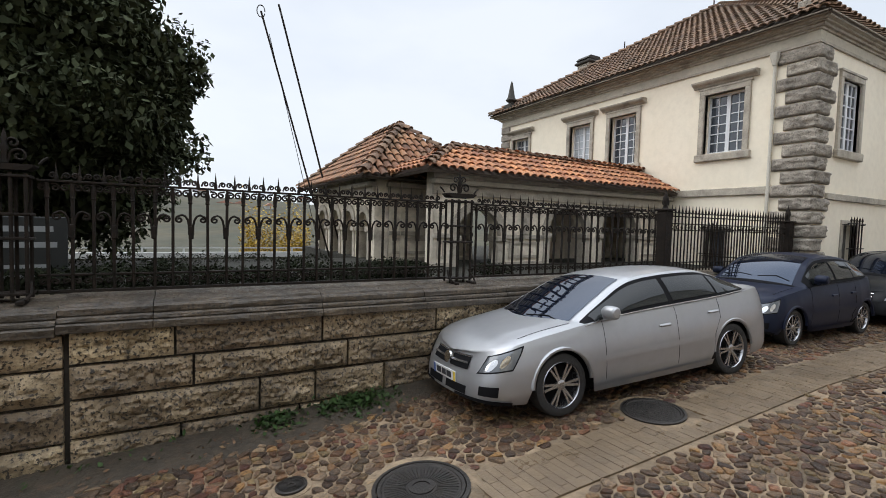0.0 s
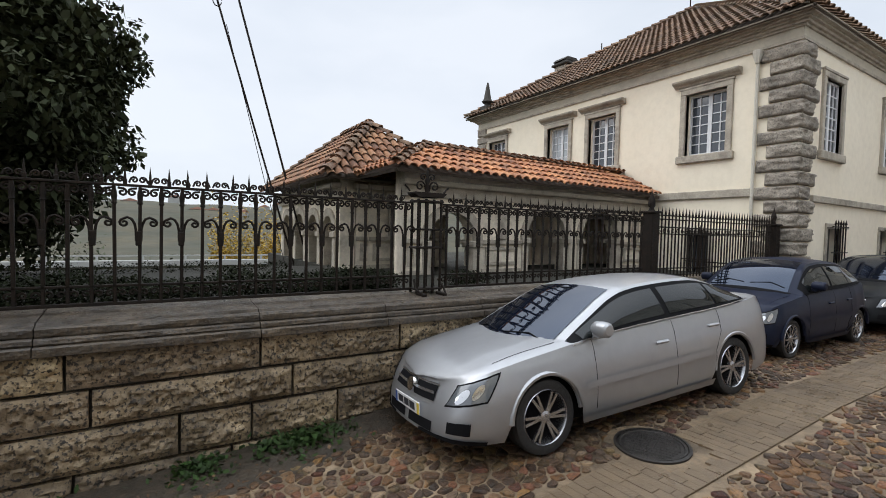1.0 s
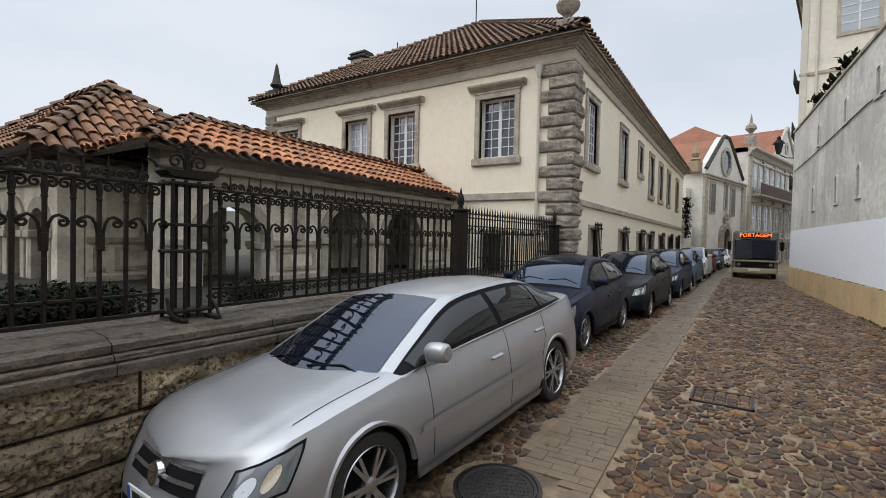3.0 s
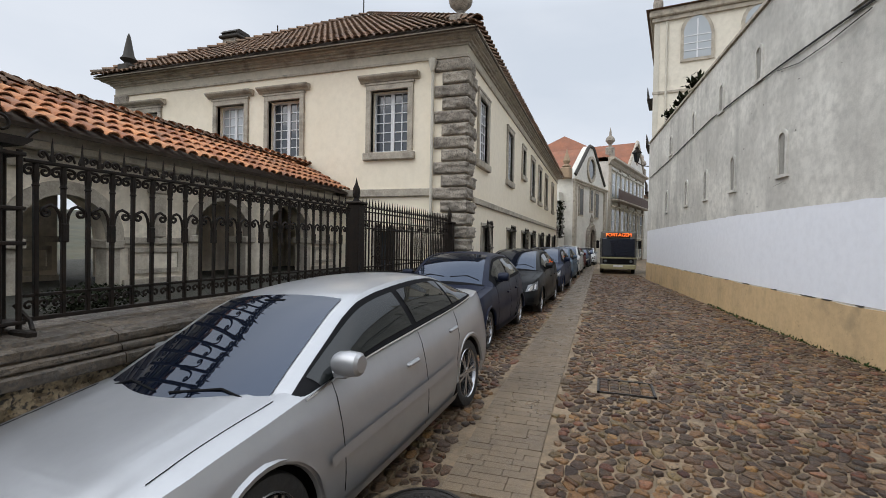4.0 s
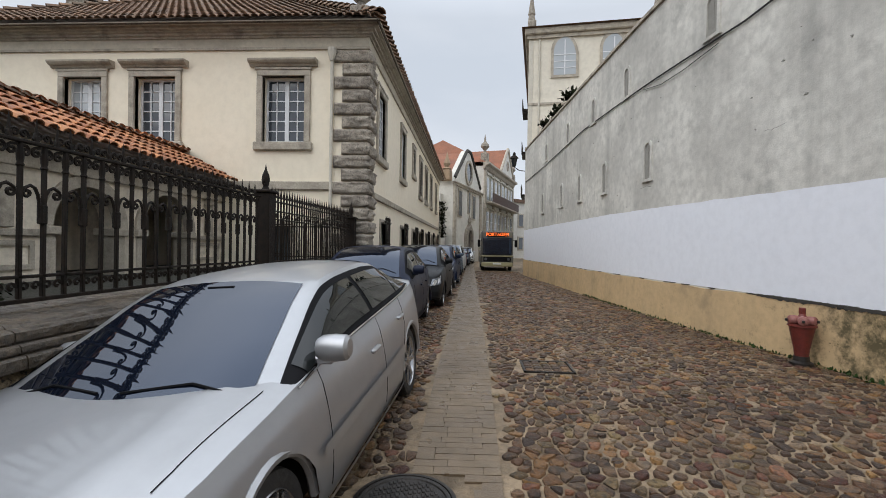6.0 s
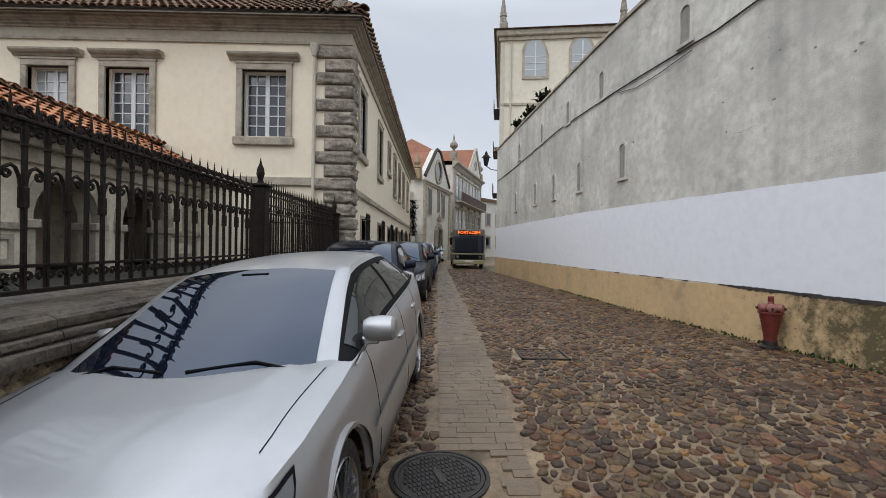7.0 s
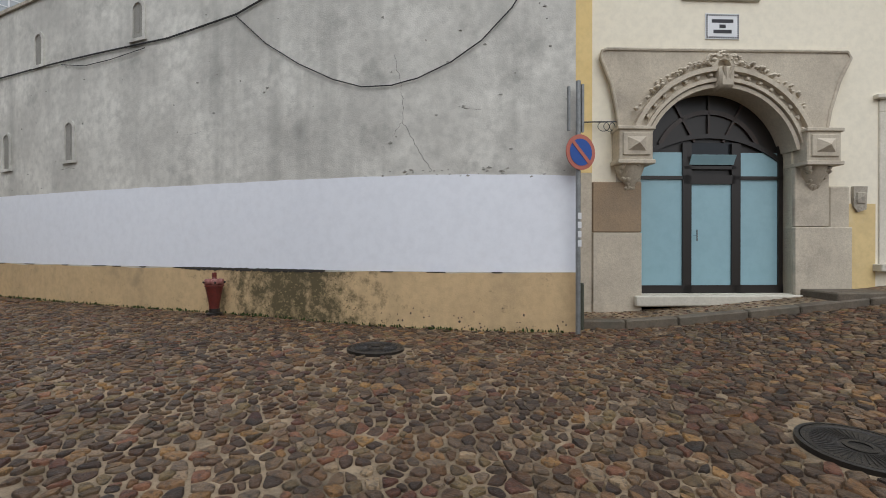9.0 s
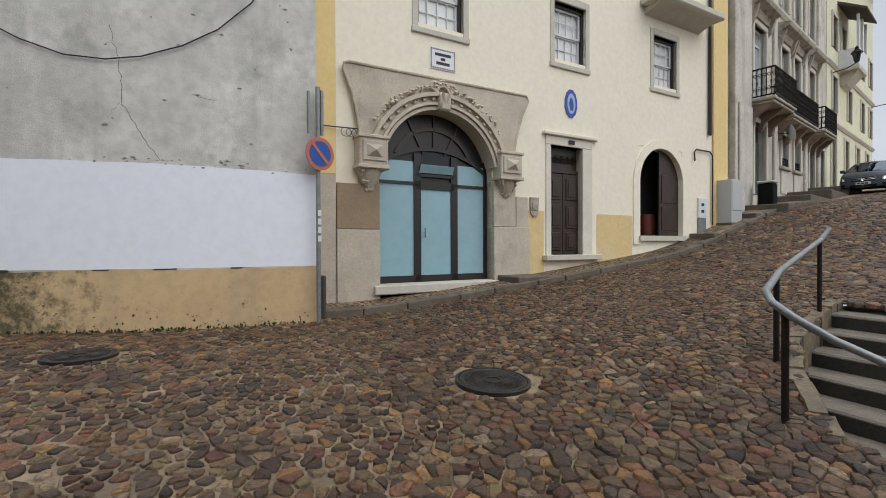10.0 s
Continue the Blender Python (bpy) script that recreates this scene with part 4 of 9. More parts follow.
def fence_post(x):
    tray = Geo().prism([(x - 0.17, 2.225), (x + 0.17, 2.225), (x + 0.22, 2.265), (x + 0.22, 2.28), (x - 0.22, 2.28), (x - 0.22, 2.265)], -0.1, 0.1)
    post = part("post", tray, M_IRON, fence, "clustered iron post")
    for a in (-0.16, -0.055, 0.055, 0.16):
        for b in (-0.08, 0.08):
            part("post_bar", Geo().cyl((x + a, b, 1.06), (x + a, b, 2.2), 0.017, n=6), M_IRON, post)
    for z in (1.1, 1.6, 1.82, 2.16):
        part("post_band", Geo().box(x - 0.19, -0.1, z, x + 0.19, 0.1, z + 0.025, 0.005), M_IRON, post)
    crest = part("post_crest", Geo().lathe([(0.03, 2.29), (0.02, 2.38), (0.035, 2.43), (0.018, 2.47), (0.02, 2.52), (0.0, 2.6)], (x, 0, 0), 8), M_IRON, fence, "scrolled iron crest", smooth=True)
    for h in (-1, 1):
        for line, r in (([(x + h * 0.24, 0, 2.29), (x + h * 0.27, 0, 2.33), (x + h * 0.31, 0, 2.36)], 0.012),
                        ([(x + h * 0.02, 0, 2.30)] + spiral(x + h * 0.10, 2.36, 0.07, 1.3, 200 if h > 0 else -20, -h), 0.011),
                        ([(x + h * 0.02, 0, 2.42)] + spiral(x + h * 0.06, 2.47, 0.05, 1.2, 180 if h > 0 else 0, -h), 0.01)):
            part("crest_scroll", Geo().tube(line, r, 5), M_IRON, crest, smooth=True)
        part("foot_brace", Geo().tube([(x + h * 0.17, -0.02, 1.22), (x + h * 0.2, -0.12, 1.12), (x + h * 0.17, -0.2, 1.07)], 0.014, 5), M_IRON, post, smooth=True)
        part("foot", Geo().box(x + h * 0.14 - 0.03, -0.25, 1.03, x + h * 0.14 + 0.03, -0.06, 1.075, 0.01), M_IRON, post)


for a, b in zip([-9, -1.20, 3.55], [-1.64, 3.11, 7.66]):
    fence_run(a, b)
for x in POST_X[:2]:
    fence_post(x)
# plain spiked length towards the palace corner
fence_b = thing("fence", pose(7.85, FY, 0, 0, 0, -0.9), "dense black iron railing with spear spikes", "fence")
L2 = 4.38
me = Geo().cyl((0, 0, 1.08), (0, 0, 2.2), 0.014, n=6).lathe([(0.014, 2.2), (0.02, 2.22), (0.012, 2.26), (0.0, 2.36)], n=6).mesh("bar", M_IRON, True)
n2 = 40
for k in range(n2):
    share("bar", me, fence_b, pose(0.2 + (L2 - 0.3) * k / (n2 - 1), 0, 0))
for z in (1.12, 1.24, 1.86, 1.98, 2.12, 2.19):
    part("rail", Geo().box(0.1, -0.015, z, L2, 0.015, z + 0.02, 0.003), M_IRON, fence_b)
me = Geo().tube(spiral(0, 1.92, 0.045, 1.0, 90, 1, n=8), 0.009, 4).mesh("scroll", M_IRON, True)
for k in range(30):
    share("scroll", me, fence_b, pose(0.25 + (L2 - 0.4) * k / 29, 0, 0))
for x, h in ((0.0, 2.22), (L2, 2.12)):
    part("post", Geo().box(x - 0.1, -0.1, 1.05, x + 0.1, 0.1, h, 0.01).box(x - 0.13, -0.13, h, x + 0.13, 0.13, h + 0.04, 0.01), M_IRON, fence_b)
    g = Geo().lathe([(0.06, h + 0.04), (0.035, h + 0.1), (0.06, h + 0.18), (0.05, h + 0.25), (0.02, h + 0.32), (0.0, h + 0.42)], (x, 0, 0), 8)
    for q in (-1, 1):
        g.tube(spiral(x + q * 0.05, h + 0.14, 0.06, 1.1, 200 if q > 0 else -20, -q), 0.012, 5)
    part("post_finial", g, M_IRON, fence_b, smooth=True)

# ---- tiled gallery and pavilion in the garden ----
M_DIRTY = mat("dirty_lime_plaster", (0.84, 0.76, 0.62), (0.60, 0.53, 0.42), 0.9, 1.5, 0.9, 0.3, 40, stain=(0.14, 0.12, 0.095), sscale=1.2, slow=0.54, streak=0.5)


def arch_wall(u0, u1, z0, z1, ops, thick):
    """Wall along x with round-headed openings (a, b, springing height)."""
    g = Geo()
    edges = sorted(ops)
    cur = u0
    for a, b, zs in edges + [(u1, None, None)]:
        if a > cur:
            g.box(cur, 0, z0, a, thick, z1)
        if b is None:
            break
        r, c, n = (b - a) / 2, (a + b) / 2, 12
        pts = [(c - r * math.cos(math.pi * k / n), zs + r * math.sin(math.pi * k / n)) for k in range(n + 1)]
        for (xa, za), (xb, zb) in zip(pts[:-1], pts[1:]):
            g.add([(xa, 0, za), (xb, 0, zb), (xb, 0, z1), (xa, 0, z1), (xa, thick, za), (xb, thick, zb), (xb, thick, z1), (xa, thick, z1)],
                  [(0, 1, 2, 3), (7, 6, 5, 4), (0, 4, 5, 1), (3, 2, 6, 7)])
        cur = b
    return g


def arcade(name, m, u0, u1, z0, z1, ops, label):
    t = thing(name, m, label, "wall", kind="structure")
    part("wall_face", arch_wall(u0, u1, z0, z1, ops, 0.35), M_DIRTY, t)
    for a, b, zs in ops:
        r, c = (b - a) / 2, (a + b) / 2
        part("arch_ring", Geo().arch(c, zs, r - 0.03, r + 0.15, -0.045, 0.1, n=14), M_GREYSTONE, t)
        for u in (a, b):
            part("impost", Geo().box(u - 0.14, -0.08, zs - 0.13, u + 0.14, 0.37, zs, 0.015), M_GREYSTONE, t)
            part("pier", Geo().box(u - 0.1, -0.03, z0, u + 0.1, 0.2, zs - 0.13, 0.01), M_GREYSTONE, t)
    cuts = [u0] + [q for o in ops for q in (o[0] - 0.14, o[1] + 0.14)] + [u1]
    for a, b in zip(cuts[::2], cuts[1::2]):
        if b - a > 0.25:
            part("impost_course", Geo().box(a, -0.06, 1.56, b, 0.0, 1.66, 0.01), M_GREYSTONE, t)
            part("dado", Geo().box(a, -0.05, 0.5, b, 0.0, 1.02, 0.01).box(a + 0.1, -0.03, 1.1, a + 0.17, 0.0, 1.5).box(b - 0.17, -0.03, 1.1, b - 0.1, 0.0, 1.5).box(a + 0.17, -0.03, 1.43, b - 0.17, 0.0, 1.5).box(a + 0.17, -0.03, 1.1, b - 0.17, 0.0, 1.17), M_GREYSTONE, t, "weathered stone panel frame")
        c = (a + b) / 2
        if b - a > 0.5:
            part("pilaster", Geo().box(c - 0.13, -0.075, 1.67, c + 0.13, 0.0, 2.36, 0.012).box(c - 0.17, -0.1, 2.36, c + 0.17, 0.0, 2.49, 0.015), M_GREYSTONE, t)
    part("eaves_beam", Geo().box(u0 - 0.05, -0.08, 2.5, u1 + 0.05, 0.0, 2.72, 0.01).box(u0 - 0.1, -0.22, 2.72, u1 + 0.1, 0.0, 2.84, 0.02), M_GREYSTONE, t)
    return t


arcade("wall_gallery", pose(4.65, 8.72, 0), 0, 7.8, 0.5, 3.1, [(0.55, 1.8, 1.62), (3.2, 4.55, 1.72), (5.05, 6.55, 1.72)], "grey stone arcade of a garden gallery")
arcade("wall_gallery_back", pose(4.65, 10.4, 0), 0, 3.2, 0.5, 3.0, [(1.35, 2.9, 1.62)], "rear arcade wall of the garden gallery")
tagged(part("wall_gallery_rear", Geo().box(7.87, 10.4, 0.5, 12.49, 10.7, 3.05), M_DIRTY), "plain rear wall of the garden gallery", "wall", kind="structure")
arcade("wall_pavilion_west", pose(4.0, 16.0, 0, 0, 0, -90), 0, 5.5, 0.5, 3.2, [(0.35, 1.35, 1.75), (1.75, 2.75, 1.75), (3.1, 4.0, 1.75), (4.35, 5.15, 1.75)], "grey arcaded wall of a small garden pavilion")
arcade("wall_pavilion_south", pose(4.0, 10.48, 0), 0.37, 2.8, 0.5, 3.2, [], "plain dirty wall of a small garden pavilion")
gallery_roof = tagged(new("roof_gallery"), "gallery roof of bright orange clay tiles", "roof", kind="structure")
EZ, RZ = 3.0, 3.68
slope(gallery_roof, (4.22, 8.2, EZ), (12.45, 8.32, EZ - 0.02), (12.45, 9.62, RZ), (5.55, 9.57, RZ), M_TILE, as_parts=True)
slope(gallery_roof, (4.22, 10.95, EZ), (4.22, 8.2, EZ), (5.55, 9.57, RZ), (5.55, 9.57, RZ), M_TILE)
slope(gallery_roof, (12.45, 10.95, EZ), (4.22, 10.95, EZ), (5.55, 9.57, RZ), (12.45, 9.62, RZ), M_TILE)
ridge_row(gallery_roof, (5.55, 9.57, RZ), (12.4, 9.62, RZ), M_TILEOLD, 0.12)
ridge_row(gallery_roof, (4.22, 8.2, EZ), (5.55, 9.57, RZ), M_TILEOLD, 0.12)
pav_roof = tagged(new("roof_pavilion"), "steep hipped pavilion roof of mossy orange tiles", "roof", kind="structure")
A, B = (3.5, 10.0, 2.95), (7.3, 10.0, 2.95)
C, D = (7.3, 16.5, 2.95), (3.5, 16.5, 2.95)
R1, R2 = (5.4, 12.25, 4.6), (5.4, 14.3, 4.6)
M_TILEMOSS = mat("mossy_weathered_roof_tile", (0.34, 0.155, 0.075), (0.18, 0.10, 0.055), 0.85, 3.0, 0.95, 0.4, 50, island=0.45, stain=(0.07, 0.062, 0.04), sscale=1.6, slow=0.48)
slope(pav_roof, D, A, R1, R2, M_TILEMOSS)
slope(pav_roof, A, B, R1, R1, M_TILEMOSS)
slope(pav_roof, B, C, R2, R1, M_TILEMOSS)
for p, q in ((A, R1), (B, R1), (D, R2), (R1, R2)):
    ridge_row(pav_roof, p, q, M_TILEOLD, 0.14)
# plain grille gate inside the gallery
g = Geo()
for k in range(11):
    g.cyl((12.2, 6.0 + k * 0.13, 0.93), (12.2, 6.0 + k * 0.13, 2.0), 0.012, n=5)
tagged(part("rear_grille", g.box(12.18, 5.95, 1.9, 12.22, 7.4, 1.93).box(12.18, 5.95, 1.2, 12.22, 7.4, 1.23), M_IRON), "low iron grille beside the palace wall", "grille")


# ---- planting ----
def leaf_cloud(n, where, size, droop=0.5):
    """Many small bent leaves; where() gives a place."""
    v = np.zeros((n * 4, 3))
    for i in range(n):
        c = Vector(where())
        a, t = random.uniform(0, 6.283), random.uniform(-0.9, 0.9) - droop
        d = Vector((math.cos(a) * math.cos(t), math.sin(a) * math.cos(t), math.sin(t)))
        s = d.cross(Vector((random.gauss(0, 0.4), random.gauss(0, 0.4), 1))).normalized()
        ln = size * random.uniform(0.6, 1.4)
        w = ln * random.uniform(0.2, 0.36)
        v[4 * i], v[4 * i + 1], v[4 * i + 2], v[4 * i + 3] = c, c + d * ln * 0.5 + s * w, c + d * ln, c + d * ln * 0.5 - s * w
    g = Geo()
    g.v = [tuple(q) for q in v]
    g.f = [(4 * i, 4 * i + 1, 4 * i + 2, 4 * i + 3) for i in range(n)]
    return g


CROWN = [(0.4, 0.9), (0.9, 1.8), (1.4, 2.55), (2.05, 3.0), (3.05, 2.95), (3.8, 2.6), (4.6, 2.25), (5.6, 1.6), (7.6, 0.4)]


def ip(x, pts):
    return float(np.interp(x, [p[0] for p in pts], [p[1] for p in pts]))


def big_tree(x=-2.05, y=9.6, n=130000):
    t = thing("tree", pose(x, y, 0.93), "large dark evergreen tree with dense drooping foliage", "tree")
    g = Geo().tube([(0, 0, -0.2), (0.05, 0.02, 1.2), (0.0, 0.1, 2.6), (-0.1, 0.1, 4.2)], 0.24, 10)
    tips = []
    for i in range(34):
        a, z0 = random.uniform(0, 6.283), random.uniform(0.9, 6.2)
        reach = (ip(z0 + 0.3, CROWN) - 0.45) * random.uniform(0.75, 0.97)
        p0 = Vector((0, 0.05, min(z0 * 0.7, 4.4)))
        p2 = Vector((math.cos(a) * reach, math.sin(a) * reach, z0 + 0.5))
        p1 = (p0 + p2) / 2 + Vector((0, 0, 0.35))
        g.tube([p0, p1, p2], 0.04, 5)
        tips += [(p0 + p2) / 2 + Vector((0, 0, 0.3)), p1 * 0.4 + p2 * 0.6, p2, p2 * 0.85]
    for i in range(130):
        a = random.uniform(0, 6.283)
        z = random.uniform(0.6, 7.6)
        r = random.uniform(0.0, 1.0) ** 0.6 * max(0.1, ip(z, CROWN) - 0.5)
        tips.append(Vector((math.cos(a) * r, math.sin(a) * r, z)))
    part("trunk", g, M_BARK, t, smooth=True)

    def where():
        c = random.choice(tips)
        while True:
            q = Vector((random.uniform(-1, 1), random.uniform(-1, 1), random.uniform(-1, 1)))
            if q.length < 1:
                break
        return c + Vector((q.x * 0.62, q.y * 0.62, q.z * 0.55 - 0.15))
    crown = part("crown", leaf_cloud(n, where, 0.12, 0.6), M_LEAF, t, "dense dark green drooping foliage")

    def core():
        while True:
            q = Vector((random.uniform(-1, 1), random.uniform(-1, 1), random.uniform(-1, 1)))
            if 0.2 < q.length < 1:
                break
        z = 3.6 + q.z * 3.4
        k = max(0.1, ip(z, CROWN) - 0.75)
        return Vector((q.x * k, q.y * k, z))
    part("inner_foliage", leaf_cloud(n // 8, core, 0.26, 0.6), M_LEAF, crown)


big_tree()
big_tree(-6.2, 10.2, 60000)


def hedge(name, x0, x1, y0, y1, z0, z1, n, label, mt=M_HEDGE):
    def where():
        x = random.uniform(x0, x1)
        h = z1 + 0.12 * noise.noise(Vector((x * 2.3, 4, y0)))
        return (x, random.uniform(y0, y1), random.uniform(z0, h))
    return tagged(part(name, leaf_cloud(n * 3, where, 0.042, -0.1), mt), label, "hedge", kind="stuff")


hedge("hedge", -6, 3.2, 5.75, 6.6, 0.9, 1.27, 17000, "low dark clipped hedge behind the fence")
hedge("shrub", 2.3, 3.1, 5.9, 6.8, 0.9, 1.22, 1500, "dark rounded garden shrub")
hedge("shrub", 4.5, 5.1, 6.4, 7.0, 0.9, 1.12, 700, "dark garden shrub beside the gallery")
hedge("tall_hedge", -9, -2.2, 6.9, 8.2, 0.9, 2.5, 9000, "tall dark evergreen hedge under the tree")
hedge("far_hedge", -9, 3.0, 10.4, 11.3, 0.88, 1.05, 4000, "dark hedge at the garden edge")


def weeds(x0, x1, n, y=5.08, spread=0.16, size=0.06):
    def where():
        x = random.gauss((x0 + x1) / 2, (x1 - x0) / 3.2)
        yy = y - abs(random.gauss(0, spread))
        return (x, yy, ground_z(x, yy) + abs(random.gauss(0.02, 0.05)))
    return tagged(part("weeds", leaf_cloud(n, where, size, -0.2), M_WEED), "green weeds growing at the wall foot", "weeds", kind="stuff")


weeds(0.62, 1.0, 800)
weeds(1.3, 2.05, 1900)
weeds(-1.6, 0.4, 110)

# muddy verge along the wall foot, thinning out into the cobbles
def verge():
    g = Geo()
    nx, ny = 150, 14

    def f(u, v):
        x = -7.0 + 9.9 * u
        y0 = 4.30 + 0.16 * noise.noise(Vector((x * 1.3, 2.2, 0))) + 0.09 * noise.noise(Vector((x * 5, 7, 0))) + 0.45 * max(0.0, x - 1.2) / 1.7
        y = y0 + (5.10 - y0) * v
        lift = 0.046 * min(1.0, v * 2.2) + 0.05 * v * v + 0.016 * noise.noise(Vector((x * 7, y * 7, 1))) + 0.008 * noise.noise(Vector((x * 23, y * 23, 3))) - 0.012
        return (x, y, ground_z(x, y) + lift)
    g.grid(f, nx, ny)
    return g


M_MUD = mat("wet_leafy_mud", (0.055, 0.040, 0.024), (0.028, 0.021, 0.013), 0.7, 7, 0.95, 1.0, 30, stain=(0.085, 0.052, 0.026), sscale=9, slow=0.55)
tagged(part("verge", verge(), M_MUD, smooth=True), "dark wet muddy verge below the garden wall", "verge", kind="structure")
M_DEADLEAF = mat("brown_fallen_leaf", (0.13, 0.07, 0.028), (0.08, 0.042, 0.02), 0.7, 9, 0.8, 0, island=0.5)


def litter():
    x = random.uniform(-5.0, 3.2)
    y = 5.05 - abs(random.gauss(0, 0.42))
    return (x, y, ground_z(x, y) + 0.045 + 0.02 * random.random())


tagged(part("fallen_leaves", leaf_cloud(700, litter, 0.04, 0.2), M_DEADLEAF), "brown wet leaves scattered below the wall", "leaves", kind="stuff")

# information board between the bushes
board = thing("sign_board", pose(-1.55, 6.35, 0.93, 0, 0, 8), "dark garden notice board with faded white lettering", "sign")
part("panel", Geo().box(-0.42, 0, 0.12, 0.42, 0.04, 0.88, 0.008), plain("board_green", (0.012, 0.014, 0.013), 0.6), board)
part("support", Geo().box(-0.38, 0.04, -0.05, -0.33, 0.08, 0.85).box(0.33, 0.04, -0.05, 0.38, 0.08, 0.85), M_IRON, board)
for i, (w, z) in enumerate(((0.6, 0.72), (0.66, 0.55), (0.5, 0.33), (0.6, 0.22))):
    part("line", Geo().box(-w / 2, -0.004, z, w / 2, 0.001, z + (0.06 if i < 2 else 0.04)), plain("faded_white", (0.25, 0.26, 0.26), 0.6), board)

# two slanting cables over the garden and a guy wire
for (p, q, r) in (((1.88, 14.00, 7.63), (3.98, 14.00, 0.50), 0.026), ((2.35, 14.00, 7.93), (4.39, 14.00, 0.50), 0.028), ((2.10, 14.00, 7.06), (3.72, 14.00, 0.50), 0.009)):
    tagged(part("stay_cable", Geo().cyl(p, q, r, n=6), M_IRON), "thin dark slanting steel stay above the garden", "cable")
g = Geo().tube([(1.88 + 0.105 * math.cos(a * 0.4), 14.00, 7.63 + 0.163 * math.sin(a * 0.4)) for a in range(16)], 0.014, 5)
tagged(part("mast_ring", g, M_IRON), "small iron ring at the top of a stay", "ring")

# ---- distant valley ----
M_FARWALL = mat("far_white_wall", (0.40, 0.40, 0.38), (0.30, 0.30, 0.28), 0.9, 0.2, 0.5, 0)
M_FARROOF = mat("far_roof", (0.36, 0.2, 0.14), (0.28, 0.16, 0.12), 0.9, 0.2, 0.5, 0)
M_YBUSH = mat("yellow_blossom", (0.42, 0.27, 0.02), (0.3, 0.2, 0.02), 0.8, 0.8, 0.7, 0, island=0.4)
M_FARTREE = mat("far_tree", (0.05, 0.06, 0.03), (0.075, 0.08, 0.04), 0.9, 0.1, 0.8, 0, island=0.4)


def cloud_at(cx, cy, cz, rx, rz, n, size, mt, name, label, cat):
    def where():
        a, e = random.uniform(0, 6.283), random.gauss(0, 0.45)
        r = random.uniform(0.3, 1) ** 0.5
        return (cx + rx * r * math.cos(a), cy + rx * 0.6 * r * math.sin(a), cz + abs(rz * e))
    tagged(part(name, leaf_cloud(n, where, size, 0.0), mt), label, cat, kind="stuff")


cloud_at(10.5, 62, -4.6, 4.4, 6.8, 9000, 0.34, M_YBUSH, "yellow_bush", "bright yellow blossoming bush in the valley", "bush")
for i in range(16):
    x = -70 + i * 14 + random.uniform(-4, 4)
    cloud_at(x, 85 + random.uniform(-14, 30), -9.5, random.uniform(4, 9), random.uniform(4, 8), 2600, 0.6, M_FARTREE, "valley_trees", "dark trees along the valley floor", "trees")
for i in range(30):
    x, y = -160 + i * 17 + random.uniform(-8, 8), random.uniform(330, 520)
    w, h = random.uniform(5, 14), random.uniform(3, 7)
    d = y - 11.4
    t_ = min(1, (d - 120) / 420)
    z = -11 + t_ * t_ * (3 - 2 * t_) * 34
    ho = thing("far_house", pose(x, y, z), "small white house on the far hillside", "house", "houses on the far hill")
    part("wall", Geo().box(-w / 2, -4, -6, w / 2, 4, h), M_FARWALL, ho)
    part("roof", Geo().prism([(-w / 2 - 0.5, h), (w / 2 + 0.5, h), (0, h + 2)], -4.5, 4.5), M_FARROOF, ho)
ho = thing("far_house", pose(20, 66, -6), "long white building beside the river", "house", "houses on the far hill")
part("wall", Geo().box(-4, -3, -6, 6, 3, 3.6), M_FARWALL, ho)
part("roof", Geo().prism([(-4.5, 3.6), (6.5, 3.6), (1, 5.4)], -3.4, 3.4), M_FARWALL, ho)
pp = tagged(part("low_parapet", Geo().box(-30, 30, -5.5, 45, 30.4, -0.42), mat("mossy_parapet", (0.12, 0.11, 0.08), (0.07, 0.066, 0.05), 0.9, 0.8, 0.9, 0)), "pale capped parapet along the lower road", "wall", kind="structure")
part("parapet_cap", Geo().box(-30, 29.9, -0.41, 45, 30.5, -0.12), M_FARWALL, pp)
part("rail", Geo().box(-30, 30.15, 0.1, 45, 30.25, 0.17), M_FARWALL, pp)
for k in range(38):
    part("rail_post", Geo().box(-30 + k * 2, 30.15, -0.12, -29.9 + k * 2, 30.25, 0.1), M_FARWALL, pp)
# ---- parked cars ----
HATCH_ROOF = [(0.86, 0.862), (1.30, 1.055), (1.6, 1.175), (1.85, 1.283), (2.05, 1.342), (2.3, 1.382), (2.65, 1.40), (3.0, 1.40), (3.3, 1.38), (3.6, 1.315), (3.9, 1.225), (4.15, 1.13), (4.32, 1.06)]
UPRIGHT_ROOF = [(1.1, 0.93), (1.35, 1.10), (1.6, 1.25), (1.85, 1.36), (2.1, 1.42), (2.5, 1.455), (3.0, 1.455), (3.5, 1.43), (3.9, 1.37), (4.15, 1.27), (4.35, 1.13), (4.45, 1.04)]
BELT = [(-0.06, 0.655), (0.0, 0.69), (0.12, 0.735), (0.35, 0.79), (0.7, 0.84), (1.1, 0.89), (1.5, 0.935), (2.3, 0.96), (3.2, 0.985), (3.8, 1.015), (4.2, 1.045), (4.45, 1.04), (4.6, 0.97)]
PLAN = [(-0.06, 0.0), (-0.055, 0.2), (-0.035, 0.42), (0.0, 0.57), (0.05, 0.67), (0.13, 0.755), (0.28, 0.82), (0.55, 0.865), (1.0, 0.888), (2.3, 0.90), (3.6, 0.892), (4.1, 0.865), (4.35, 0.81), (4.5, 0.70), (4.56, 0.55), (4.59, 0.3), (4.6, 0.0)]
SIDE = [(0, 0.93), (0.12, 0.978), (0.3, 0.995), (0.45, 1.0), (0.68, 0.985), (0.88, 0.955), (1, 0.915)]
